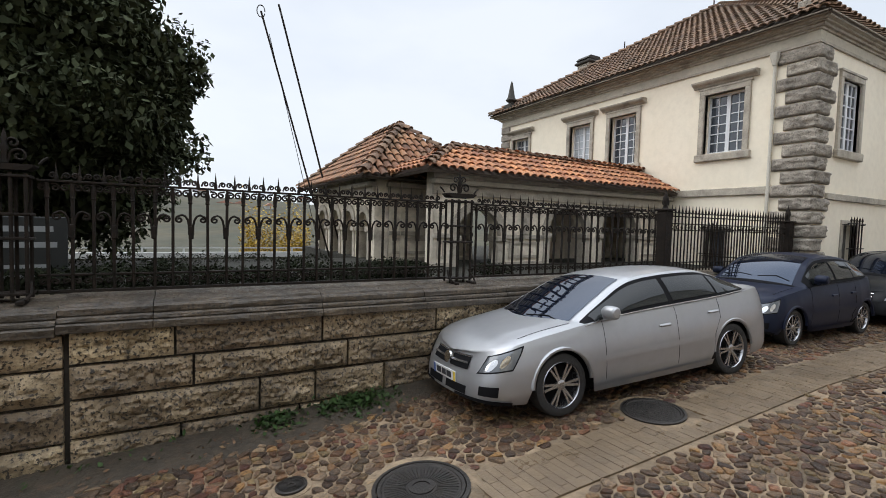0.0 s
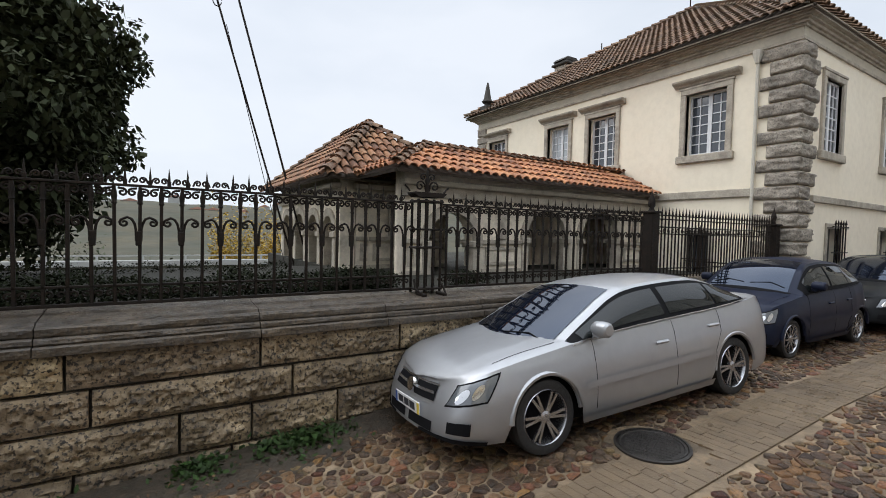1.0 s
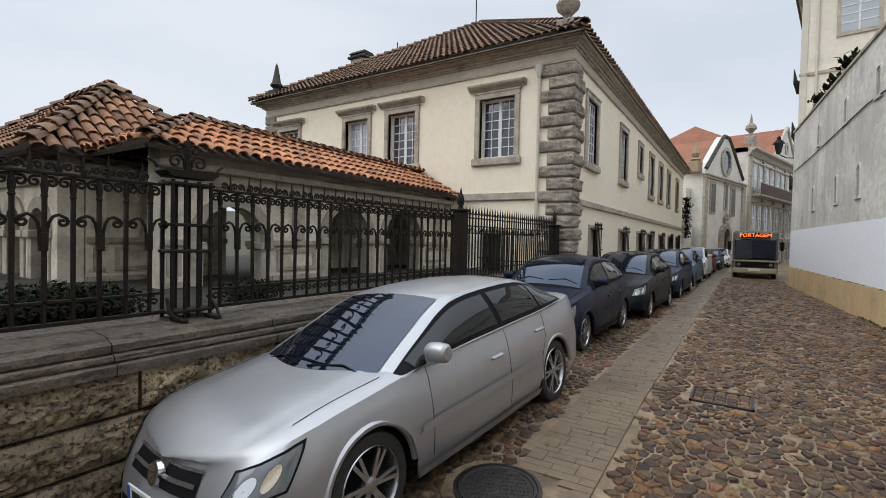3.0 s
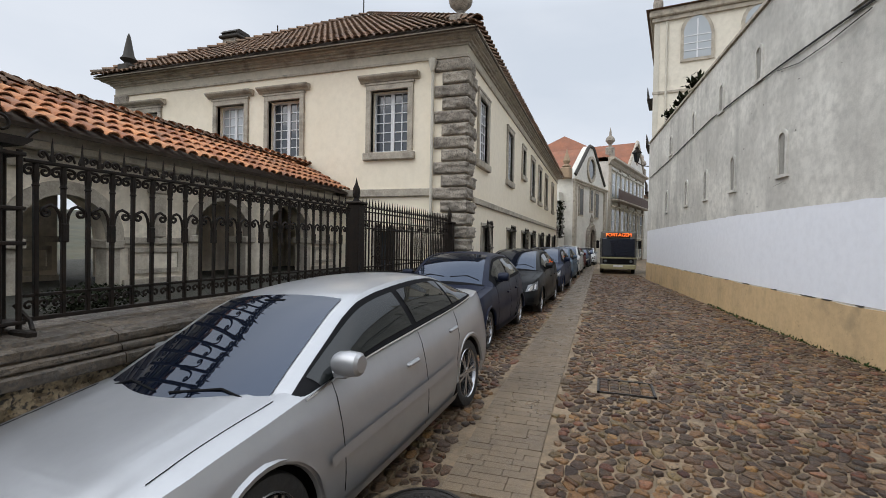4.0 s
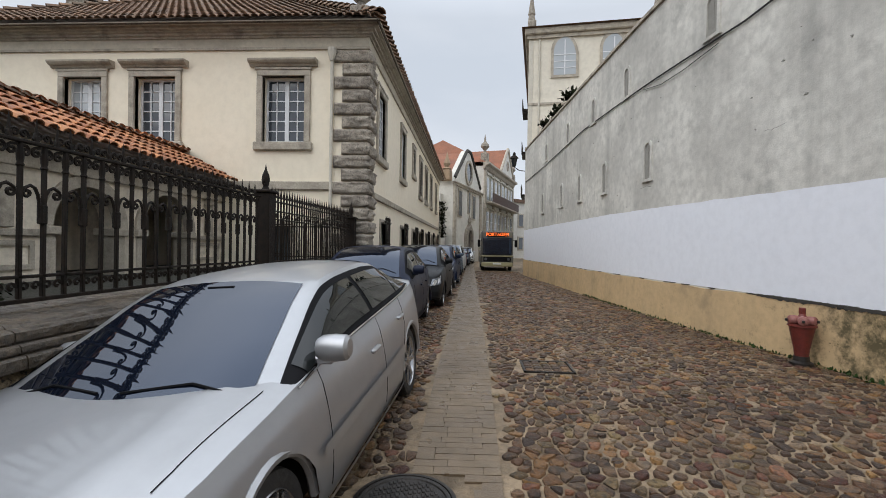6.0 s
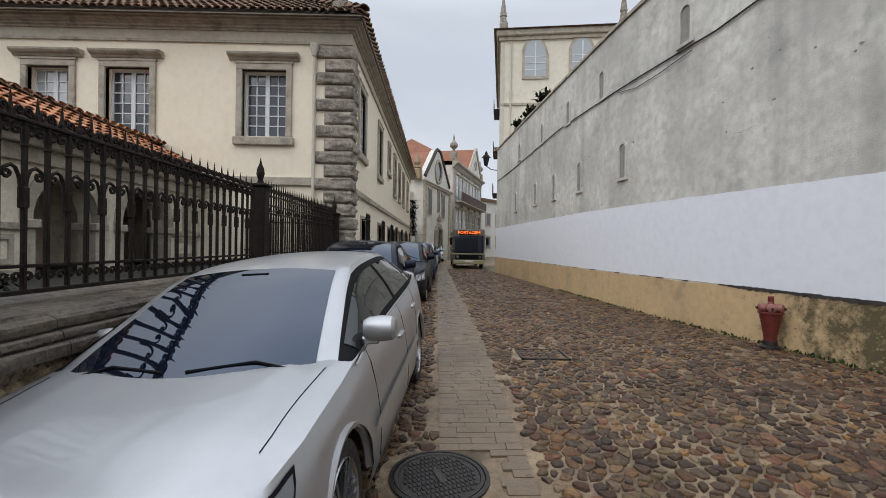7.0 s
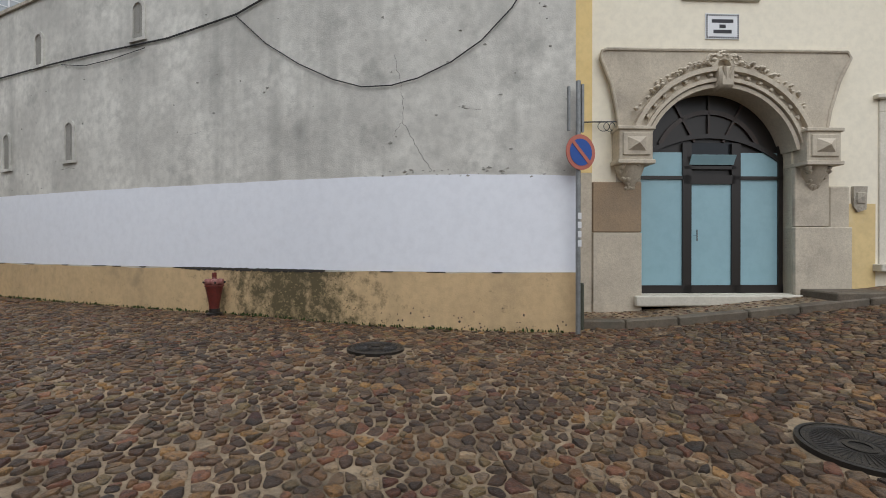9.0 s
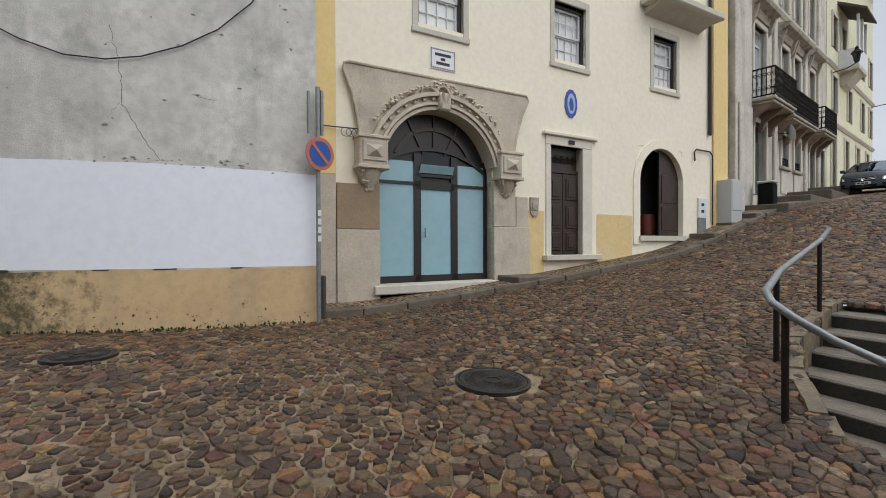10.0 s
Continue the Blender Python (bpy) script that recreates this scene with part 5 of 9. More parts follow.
ROOFW = [(1.0, 0.74), (1.7, 0.63), (2.1, 0.575), (2.7, 0.58), (3.3, 0.565), (3.9, 0.555), (4.45, 0.62)]


def wheel(parent, x, y, r, out, spokes):
    """Tyre, rim and spokes; out is the side that faces away from the car."""
    w = thing("wheel", Matrix.Identity(4), "", "")
    for k in ("label", "category", "group", "kind"):
        if k in w:
            del w[k]
    w.parent = parent
    w.matrix_basis = pose(x, y, r, 90 * out, 0, 0)      # local z points outwards
    rr = r * 0.74
    g = Geo().lathe([(rr, -0.2), (r * 0.93, -0.2), (r, -0.17), (r, -0.04), (r * 0.97, -0.012), (r * 0.88, 0.0), (rr, -0.012)], n=32, caps=False)
    part("tyre", g, M_RUBBER, w, "black rubber tyre", smooth=True)
    g = Geo().lathe([(rr, -0.014), (rr - 0.006, -0.006), (rr - 0.014, -0.016), (rr - 0.02, -0.07), (rr - 0.02, -0.15)], n=32, caps=False)
    part("rim", g, M_ALLOY, w, smooth=True)
    # brake disc widened to the rim, black for the shade between the spokes
    part("dark_rim_backing", Geo().lathe([(0.0, -0.11), (rr * 0.98, -0.11), (rr * 0.98, -0.12), (0, -0.12)], n=20), M_BLACKPL, w)
    g = Geo()
    for i in range(spokes):
        for h in ((-1, 1) if spokes < 8 else (0,)):
            a = 6.28318 * i / spokes
            m = Matrix.Rotation(a, 4, "Z") @ Matrix.Rotation(h * 0.13, 4, "Z")
            g.add([(0.03, -0.011, -0.045), (rr - 0.02, -0.010, -0.03), (rr - 0.02, 0.010, -0.03), (0.03, 0.011, -0.045), (0.03, -0.013, -0.02), (rr - 0.02, -0.012, -0.012), (rr - 0.02, 0.012, -0.012), (0.03, 0.013, -0.02)],
                  [(0, 3, 2, 1), (4, 5, 6, 7), (0, 1, 5, 4), (1, 2, 6, 5), (2, 3, 7, 6), (3, 0, 4, 7)], m)
    g.lathe([(0.0, -0.01), (0.03, -0.012), (0.055, -0.02), (0.06, -0.05), (0.0, -0.06)], n=14)
    part("spokes", g, M_ALLOY, w, "pale alloy spokes", smooth=False)
    return w


def car(m, label, paint, L=4.596, H=1.455, roof=HATCH_ROOF, hubs=(0.93, 3.63), r=0.325, spokes=6, wid=1.0, detail=True, bars=True, group="cars parked along the street"):
    t = thing("car", m, label, "car", group)
    sx, sz = L / 4.596, H / 1.455
    hf, hr = hubs[0] / sx, hubs[1] / sx

    def bot(X):
        z = 0.2 if 0.4 < X < 4.2 else 0.2 + 0.06 * min(1, (abs(X - 2.3) - 1.9) / 0.4)
        for h in (hf, hr):
            R = (r + 0.05)
            d = (X - h) * sx
            if abs(d) < R:
                z = max(z, (r + math.sqrt(R * R - d * d)) / sz)
        return z

    def side_pt(X, v, off=0.0):
        zb, z0 = ip(X, BELT), min(bot(X), ip(X, BELT) - 0.05)
        z = z0 + (zb - z0) * v
        vv = min(1, max(0, (z - 0.2) / max(0.05, zb - 0.2)))
        y = ip(X, PLAN) * ip(vv, SIDE) * wid + off
        x = X + (0.16 * vv ** 2.2 * max(0, 1 - max(X, 0) / 0.6) if X < 0.6 else 0) - (0.10 * vv ** 2 * max(0, 1 - (4.6 - X) / 0.6) if X > 4.0 else 0)
        if X < 0.02 and off:
            x -= off
        return Vector((x * sx, -y, z * sz))

    def deck_pt(X, w, off=0.0):
        e = side_pt(X, 1.0)
        y = e.y * (1 - w)
        k = 1 - (y / e.y) ** 2 if abs(e.y) > 0.01 else 1
        zc = ip(X, [(-0.06, 0.0), (0.1, 0.012), (0.5, 0.04), (1.2, 0.035), (4.2, 0.05), (4.6, 0.0)])
        xx = e.x - (0.05 * k * sx * max(0, 1 - max(X, 0) / 0.5) if X < 0.5 else 0)
        rise = min(1.0, max(0.0, (w - 0.26) / 0.12))
        zc += 0.011 * rise * rise * (3 - 2 * rise) * (1.0 if 0.15 < X < 1.4 else 0.0)
        return Vector((xx, y, e.z + (zc * (1 - (1 - w) ** 4) * 0.85 + 0.012 * min(1, w * 8)) * sz + off))

    def gh(X, v, s=1):
        zb, zr = ip(X, BELT) + 0.005, ip(X, roof)
        zr = max(zr, zb + 0.01)
        wb, yr = ip(X, PLAN) * 0.915 * wid, ip(X, ROOFW) * wid
        yr = min(yr, wb - 0.01)
        if v < 0.5:
            k = v / 0.5
            y, z = wb + (yr - wb) * k + 0.025 * math.sin(k * 3.1416), zb + (zr - 0.045 - zb) * k
        else:
            k = (v - 0.5) / 0.5
            y = yr * (1 - k)
            z = zr - 0.045 * abs(1 - k) ** 2.2
        f = max(0.0, (2.15 - X) / 0.95) if X < 2.15 else 0.0
        q = max(0.0, (X - 3.4) / 0.9) if X > 3.4 else 0.0
        x = X + 0.13 * f * (y / 0.8) ** 2 - 0.22 * q * (y / 0.8) ** 2
        return Vector((x * sx, -s * y, z * sz))

    def lens(u, v):
        """Swept-back lamp outline on the wing."""
        X = -0.005 + 0.29 * max(0.0, u) ** 1.4 + 0.15 * v * (0.25 + 0.75 * u)
        return side_pt(X, 0.59 + 0.02 * u + (0.36 - 0.01 * u) * v)

    def patch(fn, u0, u1, v0, v1, nu, nv, off, s=1):
        """A panel that follows the surface fn, raised by off, with a rim."""
        g = Geo()
        vs = []
        for j in range(nv + 1):
            for i in range(nu + 1):
                u, v = u0 + (u1 - u0) * i / nu, v0 + (v1 - v0) * j / nv
                p = fn(u, v)
                du, dv = fn(u + 0.01, v) - fn(u - 0.01, v), fn(u, v + 0.01) - fn(u, v - 0.01)
                n = du.cross(dv)
                n = n.normalized() if n.length > 1e-9 else Vector((0, 0, 1))
                if n.dot(p - Vector((2.3 * sx, 0, 0.5))) < 0:
                    n = -n
                vs.append(p + n * off)
        g.v = [tuple(p) for p in vs]
        w = nu + 1
        g.f = [(j * w + i, j * w + i + 1, (j + 1) * w + i + 1, (j + 1) * w + i) for j in range(nv) for i in range(nu)]
        if s == -1:
            g.v = [(p[0], -p[1], p[2]) for p in g.v]
        return g

    def flip(g):
        g.v = [(p[0], -p[1], p[2]) for p in g.v]
        return g

    xs = sorted({*[round(q, 3) for q in (-0.06, -0.056, -0.045, -0.03, -0.01, 0.02, 0.06, 0.1, 0.16, 0.24, 0.33, 0.45)],
                 *[round(hf + d, 3) for d in np.linspace(-0.42, 0.42, 19)], *[round(hr + d, 3) for d in np.linspace(-0.42, 0.42, 19)],
                 *[round(q, 3) for q in np.linspace(1.45, 3.1, 10)], 4.15, 4.25, 4.35, 4.44, 4.5, 4.54, 4.57, 4.59, 4.6})
    g = Geo()
    nv, nd = 9, 14
    for s in (1, -1):
        k0 = len(g.v)
        for X in xs:
            col = [side_pt(X, v / nv) for v in range(nv + 1)] + [deck_pt(X, w / nd) for w in range(1, nd + 1)]
            g.v += [(p.x, s * p.y, p.z) for p in col]
        w = nv + nd + 1
        for i in range(len(xs) - 1):
            for j in range(w - 1):
                a = k0 + i * w + j
                g.f.append((a, a + 1, a + w + 1, a + w))
    bm_ = g
    body = part("body", bm_, paint, t, smooth=True)
    # cabin shell
    g = Geo()
    us = [roof[0][0] + (roof[-1][0] - roof[0][0]) * i / 26 for i in range(27)]
    for s in (1, -1):
        k0 = len(g.v)
        for X in us:
            g.v += [tuple(gh(X, v / 14, s)) for v in range(15)]
        for i in range(26):
            for j in range(14):
                a = k0 + i * 15 + j
                g.f.append((a, a + 1, a + 16, a + 15))
    part("cabin", g, paint, t, smooth=True)
    a0, b0 = roof[0][0], roof[-1][0]
    # glass panels
    wind = Geo()
    w1 = patch(gh, a0 + 0.03, a0 + (1.17 if roof is HATCH_ROOF else 1.06), 0.56, 1.0, 10, 8, 0.006)
    wind.add(w1.v, w1.f)
    w1 = flip(patch(gh, a0 + 0.03, a0 + (1.17 if roof is HATCH_ROOF else 1.06), 0.56, 1.0, 10, 8, 0.006))
    wind.add(w1.v, w1.f)
    part("cowl", Geo().add(*(lambda q: (q.v, q.f))(patch(gh, a0 + 0.005, a0 + 0.075, 0.53, 1.0, 3, 8, 0.011))).add(*(lambda q: (q.v, q.f))(flip(patch(gh, a0 + 0.005, a0 + 0.075, 0.53, 1.0, 3, 8, 0.011)))), M_BLACKPL, t, "black plastic cowl", smooth=True)
    part("windscreen", wind, M_CARGLASS, t, "dark tinted windscreen", smooth=True)
    rear = Geo()
    w1 = patch(gh, 3.3 if roof is HATCH_ROOF else 3.95, b0 - 0.06, 0.56, 1.0, 8, 6, 0.006)
    rear.add(w1.v, w1.f)
    w1 = flip(patch(gh, 3.3 if roof is HATCH_ROOF else 3.95, b0 - 0.06, 0.56, 1.0, 8, 6, 0.006))
    rear.add(w1.v, w1.f)
    part("rear_window", rear, M_CARGLASS, t, "dark rear window", smooth=True)
    ends = [(a0 + 0.38, 2.52), (2.6, 3.38), (3.42, b0 - 0.28)]
    for s in (1, -1):
        gb = patch(gh, a0 + 0.2, b0 - 0.2, 0.02, 0.46, 24, 4, 0.003, s)
        part("window_surround", gb, M_BLACKPL, t, "black window surround", smooth=True)
        for a, b in ends:
            part("side_window", patch(gh, a, b, 0.07, 0.41, 10, 4, 0.009, s), M_SIDEGLASS, t, "dark tinted side window", smooth=True)
        if detail:
            g = Geo().tube([Vector((p.x, s * p.y, p.z)) for p in (gh(a0 + 0.22 + (b0 - a0 - 0.5) * i / 20, 0.02) + Vector((0, -0.012, 0)) for i in range(21))], 0.008, 5)
            part("belt_trim", g, M_CHROME if detail == 2 else M_BLACKPL, t, smooth=True)
        # lamps
        lamp = part("headlamp", patch(lens, 0, 1, 0, 1, 12, 5, 0.004, s), M_BLACKPL, t, "clear headlamp with dark border", smooth=True)
        part("lens", patch(lens, 0.05, 0.95, 0.08, 0.93, 12, 5, 0.008, s), M_LAMPGLASS, lamp, "clear lens", smooth=True)
        if detail:
            for u, v, ru, rv in ((0.3, 0.42, 0.13, 0.3), (0.62, 0.5, 0.12, 0.28)):
                part("lamp_reflector", patch(lambda q, a: lens(u + ru * q * math.cos(a * 6.2832), v + rv * q * math.sin(a * 6.2832)), 0.05, 1.0, 0.0, 1.0, 3, 16, 0.011, s), M_CHROME, lamp, smooth=True)
        part("tail_lamp", patch(side_pt, 4.38, 4.56, 0.68, 0.95, 5, 4, 0.007, s), M_REDLAMP, t, "red tail lamp", smooth=True)
        part("bumper_crease", patch(side_pt, -0.055, 0.50, 0.555, 0.585, 14, 1, 0.006, s), paint, t, smooth=True)
        part("fog_vent", patch(side_pt, 0.02, 0.16, 0.14, 0.34, 5, 3, 0.006, s), M_BLACKPL, t, smooth=True)
        part("side_moulding", patch(side_pt, hf + 0.42, hr - 0.42, 0.43, 0.51, 12, 2, 0.02, s), paint, t, smooth=True)
        part("sill", patch(side_pt, hf + 0.40, hr - 0.40, 0.0, 0.1, 12, 2, 0.022, s), paint, t, smooth=True)
        # mirror
        mg = Geo().lathe([(0.0, -0.12), (0.066, -0.117), (0.09, -0.095), (0.099, -0.02), (0.092, 0.07), (0.07, 0.105), (0.0, 0.11)], n=14)
        c = gh(a0 + 0.56, 0.12)
        mv = [(p[0] * 0.75, p[2] * 0.95, p[1]) for p in mg.v]
        if detail == 2 and s == -1:      # folded in beside the wall
            c = c + Vector((0.12, 0.12, -0.03))
        mg2 = Geo().add([(c.x + p[0], s * (c.y - 0.10 + p[1] * 0.85), c.z + 0.05 + p[2] * 0.75) for p in mv], mg.f)
        mg2.box(c.x - 0.03, s * (c.y - 0.1), c.z - 0.035, c.x + 0.05, s * (c.y + 0.04), c.z + 0.01, 0.01)
        part("mirror", mg2, paint, t, "painted door mirror", smooth=True)
        for h in (hf, hr):
            g = Geo().tube([(h * sx + (r + 0.055) * math.cos(a), s * (side_pt(h, 0.35).y), r + (r + 0.055) * math.sin(a)) for a in [math.pi * (0.02 + 0.96 * k / 16) for k in range(17)]], 0.024, 6)
            part("arch_lip", g, paint, t, smooth=True)
            wheel(t, h * sx, s * (side_pt(h, 0.35).y + 0.012), r, 1 if s == 1 else -1, spokes)
        if detail:
            for X in (hf + 0.55, 2.56, 3.34):
                g = Geo().tube([Vector((p.x, s * p.y, p.z)) for p in (side_pt(X - (0.12 if X > 3 and v < 3 else 0) + 0.02 * (v / 8), 0.04 + 0.95 * v / 8) for v in range(9))], 0.003, 4)
                part("door_gap", g, M_BLACKPL, t)
            for X in (2.36, 3.22):
                p = side_pt(X, 0.76)
                part("door_handle", Geo().box(p.x - 0.09, s * p.y - s * 0.03, p.z - 0.016, p.x + 0.09, s * p.y + s * 0.01, p.z + 0.016, 0.012), paint, t)
    part("underbody", Geo().box(0.5 * sx, -0.66 * wid, 0.17, 4.2 * sx, 0.66 * wid, 0.56 * sz), M_BLACKPL, t)
    for s in (1, -1):
        part("front_lip", patch(side_pt, -0.05, 0.3, 0.0, 0.07, 10, 1, 0.012, s), M_BLACKPL, t, smooth=True)
    # grille, badge, plate
    fx = side_pt(-0.06, 0.8).x
    for s in (1, -1):
        part("grille", patch(side_pt, -0.059, -0.036, 0.64, 0.92, 6, 3, 0.006, s), M_BLACKPL, t, smooth=True)
        if detail:
            part("grille_bar", patch(side_pt, -0.059, -0.037, 0.76, 0.81, 6, 1, 0.022, s), M_ALLOY, t, smooth=True)
            part("grille_bar", patch(side_pt, -0.059, -0.034, 0.92, 0.955, 6, 1, 0.012, s), M_ALLOY, t, smooth=True)
        part("lower_grille", patch(side_pt, -0.059, -0.03, 0.08, 0.28, 6, 3, 0.006, s), M_BLACKPL, t, smooth=True)
    part("badge", Geo().lathe([(0.035, 0.03), (0.05, 0.04), (0.066, 0.04), (0.07, 0.0)], n=18, m=pose(fx - 0.01, 0, side_pt(-0.06, 0.81).z, 0, -75, 0)), M_CHROME, t, smooth=True)
    px_, pz = side_pt(-0.06, 0.42).x, side_pt(-0.06, 0.43).z
    pl = part("number_plate", Geo().box(px_ - 0.022, -0.26, pz - 0.055, px_ - 0.01, 0.26, pz + 0.055, 0.004), M_PLATE, t, "white number plate")
    if bars:
        part("plate_band", Geo().box(px_ - 0.025, -0.26, pz - 0.05, px_ - 0.0225, -0.22, pz + 0.05), M_PLATEY, pl)
        part("plate_band", Geo().box(px_ - 0.025, 0.225, pz - 0.05, px_ - 0.0225, 0.26, pz + 0.05), M_SIGNBLUE, pl)
        for k, (a, b) in enumerate(((-0.17, -0.06), (-0.04, 0.06), (0.08, 0.19))):
            part("plate_mark", Geo().box(px_ - 0.025, a, pz - 0.032, px_ - 0.0225, b, pz + 0.032), M_INK, pl)
    if detail:
        # bonnet edges, wipers, aerial
        for s in (1, -1):
            g = Geo().tube([Vector((p.x, s * p.y, p.z + 0.002)) for p in (deck_pt(0.42 + 0.7 * i / 12, 0.13 + 0.02 * math.sin(i / 4)) for i in range(13))], 0.002, 4)
            part("bonnet_gap", g, M_BLACKPL, t)
            g = Geo().tube([gh(a0 + 0.15, 0.60, s) + Vector((0, 0, 0.012)), gh(a0 + 0.22, 0.75, s) + Vector((0, 0, 0.014)), gh(a0 + 0.17, 0.96, s) + Vector((0, 0, 0.012))], 0.007, 5)
            part("wiper", g, M_BLACKPL, t)
        p = gh(3.05, 1.0)
        part("aerial", Geo().cyl(p, p + Vector((0.05, 0, 0.09)), 0.006, 0.003, 5), M_BLACKPL, t)
        part("rear_view_mirror", Geo().box(1.93 * sx, -0.09, 1.27 * sz, 1.95 * sx, 0.09, 1.32 * sz), M_BLACKPL, t)
    return t


def paint(name, c, metal=0.0, rough=0.4):
    return mat(name, c, tuple(v * 0.92 for v in c), rough, 1.5, 0.4, 0.0, metal=metal, coat=0.1, rvar=0.03, spec=0.1)


yaw, pit, lean = -3.9, -2.9, -3.8
Rm = pose(0, 0, 0, lean, pit, yaw)
o = Vector((3.342, 3.336, 0.243)) - Rm.to_3x3() @ Vector((0.89, -0.885, 0.325))
car(pose(o.x, o.y, o.z, lean, pit, yaw), "wet silver five-door hatchback parked beside the stone wall", M_SILVER, hubs=(0.89, 3.59), detail=2, group="", spokes=6)


def park(x, label, mt, L, H, hubs, y=4.25, turn=-1.5, r=0.29, roof=UPRIGHT_ROOF, wid=0.94, spokes=10, detail=1):
    z = ground_z(x + L / 2, 3.4)
    return car(pose(x, y, z, 0, 0, turn), label, mt, L, H, roof, hubs, r, spokes, wid, detail, detail > 0)


park(7.68, "dark navy blue small hatchback on the cobbles", paint("navy_car_paint", (0.012, 0.016, 0.032)), 3.65, 1.43, (0.72, 3.08), y=4.33)
park(11.75, "black compact hatchback parked in the row", paint("black_car_paint", (0.010, 0.011, 0.012)), 4.15, 1.46, (0.8, 3.4), y=4.05)
park(16.7, "dark blue hatchback parked in the row", paint("dark_blue_car_paint", (0.014, 0.022, 0.05)), 4.2, 1.5, (0.82, 3.42), y=3.95)
park(21.8, "grey blue estate car parked in the row", paint("steel_blue_car_paint", (0.10, 0.14, 0.19)), 4.3, 1.5, (0.84, 3.5), y=3.95)
park(27.2, "white compact car parked in the row", paint("white_car_paint", (0.60, 0.61, 0.62), 0.0), 4.2, 1.6, (0.82, 3.42), y=3.85)
park(32.6, "dark red small car parked in the row", paint("red_car_paint", (0.16, 0.012, 0.015)), 3.9, 1.48, (0.78, 3.2), y=3.85)
park(38.2, "dark blue car parked further along", paint("ink_car_paint", (0.012, 0.018, 0.04)), 4.3, 1.45, (0.84, 3.5), y=3.6)
park(44.0, "white car parked further along", paint("pale_car_paint", (0.55, 0.56, 0.57), 0.0), 4.2, 1.5, (0.82, 3.42), y=3.2)
# ---- pale yellow house with the carved portal ----
HOUSE = pose(0, -6.1, 0, 0, 0, 212)
DU0, DU1, DZ0 = -1.58, 1.11, 0.43
H_HOLES = [(DU0, 0.0, DU1, 3.95), (2.83, 0.95, 3.88, 3.6), (6.05, 1.43, 8.0, 3.93)]
H_WIN = [(-0.72, 0.36), (2.95, 4.0), (6.66, 7.7)]
H_HOLES += [(a, 5.7, b, 7.08) for a, b in H_WIN]
house = thing("house", HOUSE, "pale yellow town house with arched carved stone portal", "house")
part("wall", wall_sheet(-3.0, 9.5, -0.4, 10.6, H_HOLES, 0.3), M_OFFWHITE, house, "cream limewashed wall")
part("wall_end", Geo().box(-3.0, 0.3, -0.4, -2.6, 7, 10.6).box(9.1, 0.3, -0.4, 9.5, 7, 10.6).box(-2.6, 6.6, -0.4, 9.1, 7, 10.6), M_OFFWHITE, house)
part("roof", Geo().box(-3.3, -0.4, 10.6, 9.9, 7.3, 10.8), M_TILEOLD, house)
part("stone_base", Geo().box(-3.03, -0.03, -0.3, -2.43, 0.0, 2.5), M_PORTAL, house)
part("yellow_strip", Geo().box(-3.02, -0.02, 2.51, -2.42, 0.0, 10.6), M_GOLD, house, "golden yellow painted corner strip")
part("yellow_corner", Geo().box(9.52, -0.05, 0.8, 10.3, 0.6, 10.6), M_GOLD, house, "golden yellow painted corner strip")
for a, b, z1 in ((2.12, 2.6, 2.0), (4.4, 5.75, 1.98)):
    part("skirting", Geo().box(a, -0.012, 0.0, b, 0.0, z1), M_YBAND, house, "yellow painted skirting band")


def arch_fill(c, zs, r, z1, u0, u1, d0, d1):
    """Fills a rectangle's corners over a round arch."""
    g = Geo()
    n = 16
    pts = [(c - r * math.cos(math.pi * k / n), zs + r * math.sin(math.pi * k / n)) for k in range(n + 1)]
    for (xa, za), (xb, zb) in zip(pts[:-1], pts[1:]):
        g.add([(xa, d0, za), (xb, d0, zb), (xb, d0, z1), (xa, d0, z1), (xa, d1, za), (xb, d1, zb), (xb, d1, z1), (xa, d1, z1)],
              [(0, 1, 2, 3), (7, 6, 5, 4), (0, 4, 5, 1), (3, 2, 6, 7)])
    if pts[0][0] > u0:
        g.box(u0, d0, zs, pts[0][0], d1, z1)
        g.box(pts[-1][0], d0, zs, u1, d1, z1)
    return g


# portal
pc, pr, pzs = (DU0 + DU1) / 2, 1.345, 2.62
portal = thing("portal", HOUSE, "carved limestone arched portal with floral mouldings", "portal")
outline = [(-2.28, 4.55), (-2.30, 4.45), (-2.12, 4.0), (-2.02, 3.5), (-1.98, 3.15), (-1.52, 3.1)]
outline += [(pc - (pr + 0.02) * math.cos(math.pi * k / 18), pzs + (pr + 0.02) * math.sin(math.pi * k / 18)) for k in range(4, 15)]
outline += [(1.05, 3.1), (1.62, 3.15), (1.7, 3.6), (1.86, 4.1), (2.06, 4.5), (2.04, 4.58)]
part("panel", Geo().prism(outline, -0.10, 0.02), M_PORTAL, portal, "plain flaring stone panel")
part("panel_rim", Geo().tube([(a, -0.1, b) for a, b in outline[:6]][::-1] + [(-2.2, -0.1, 4.58), (2.0, -0.1, 4.6)] + [(a, -0.1, b) for a, b in outline[-6:]][::-1][1:], 0.03, 6), M_PORTAL, portal, smooth=True)
for r0, r1, d in ((pr - 0.02, pr + 0.05, -0.16), (pr + 0.07, pr + 0.13, -0.2), (pr + 0.24, pr + 0.32, -0.22), (pr + 0.13, pr + 0.24, -0.13)):
    part("arch_moulding", Geo().arch(pc, pzs, r0, r1, d, 0.4 if r0 < pr else 0.0, 12, 168, n=26), M_PORTAL, portal, smooth=False)
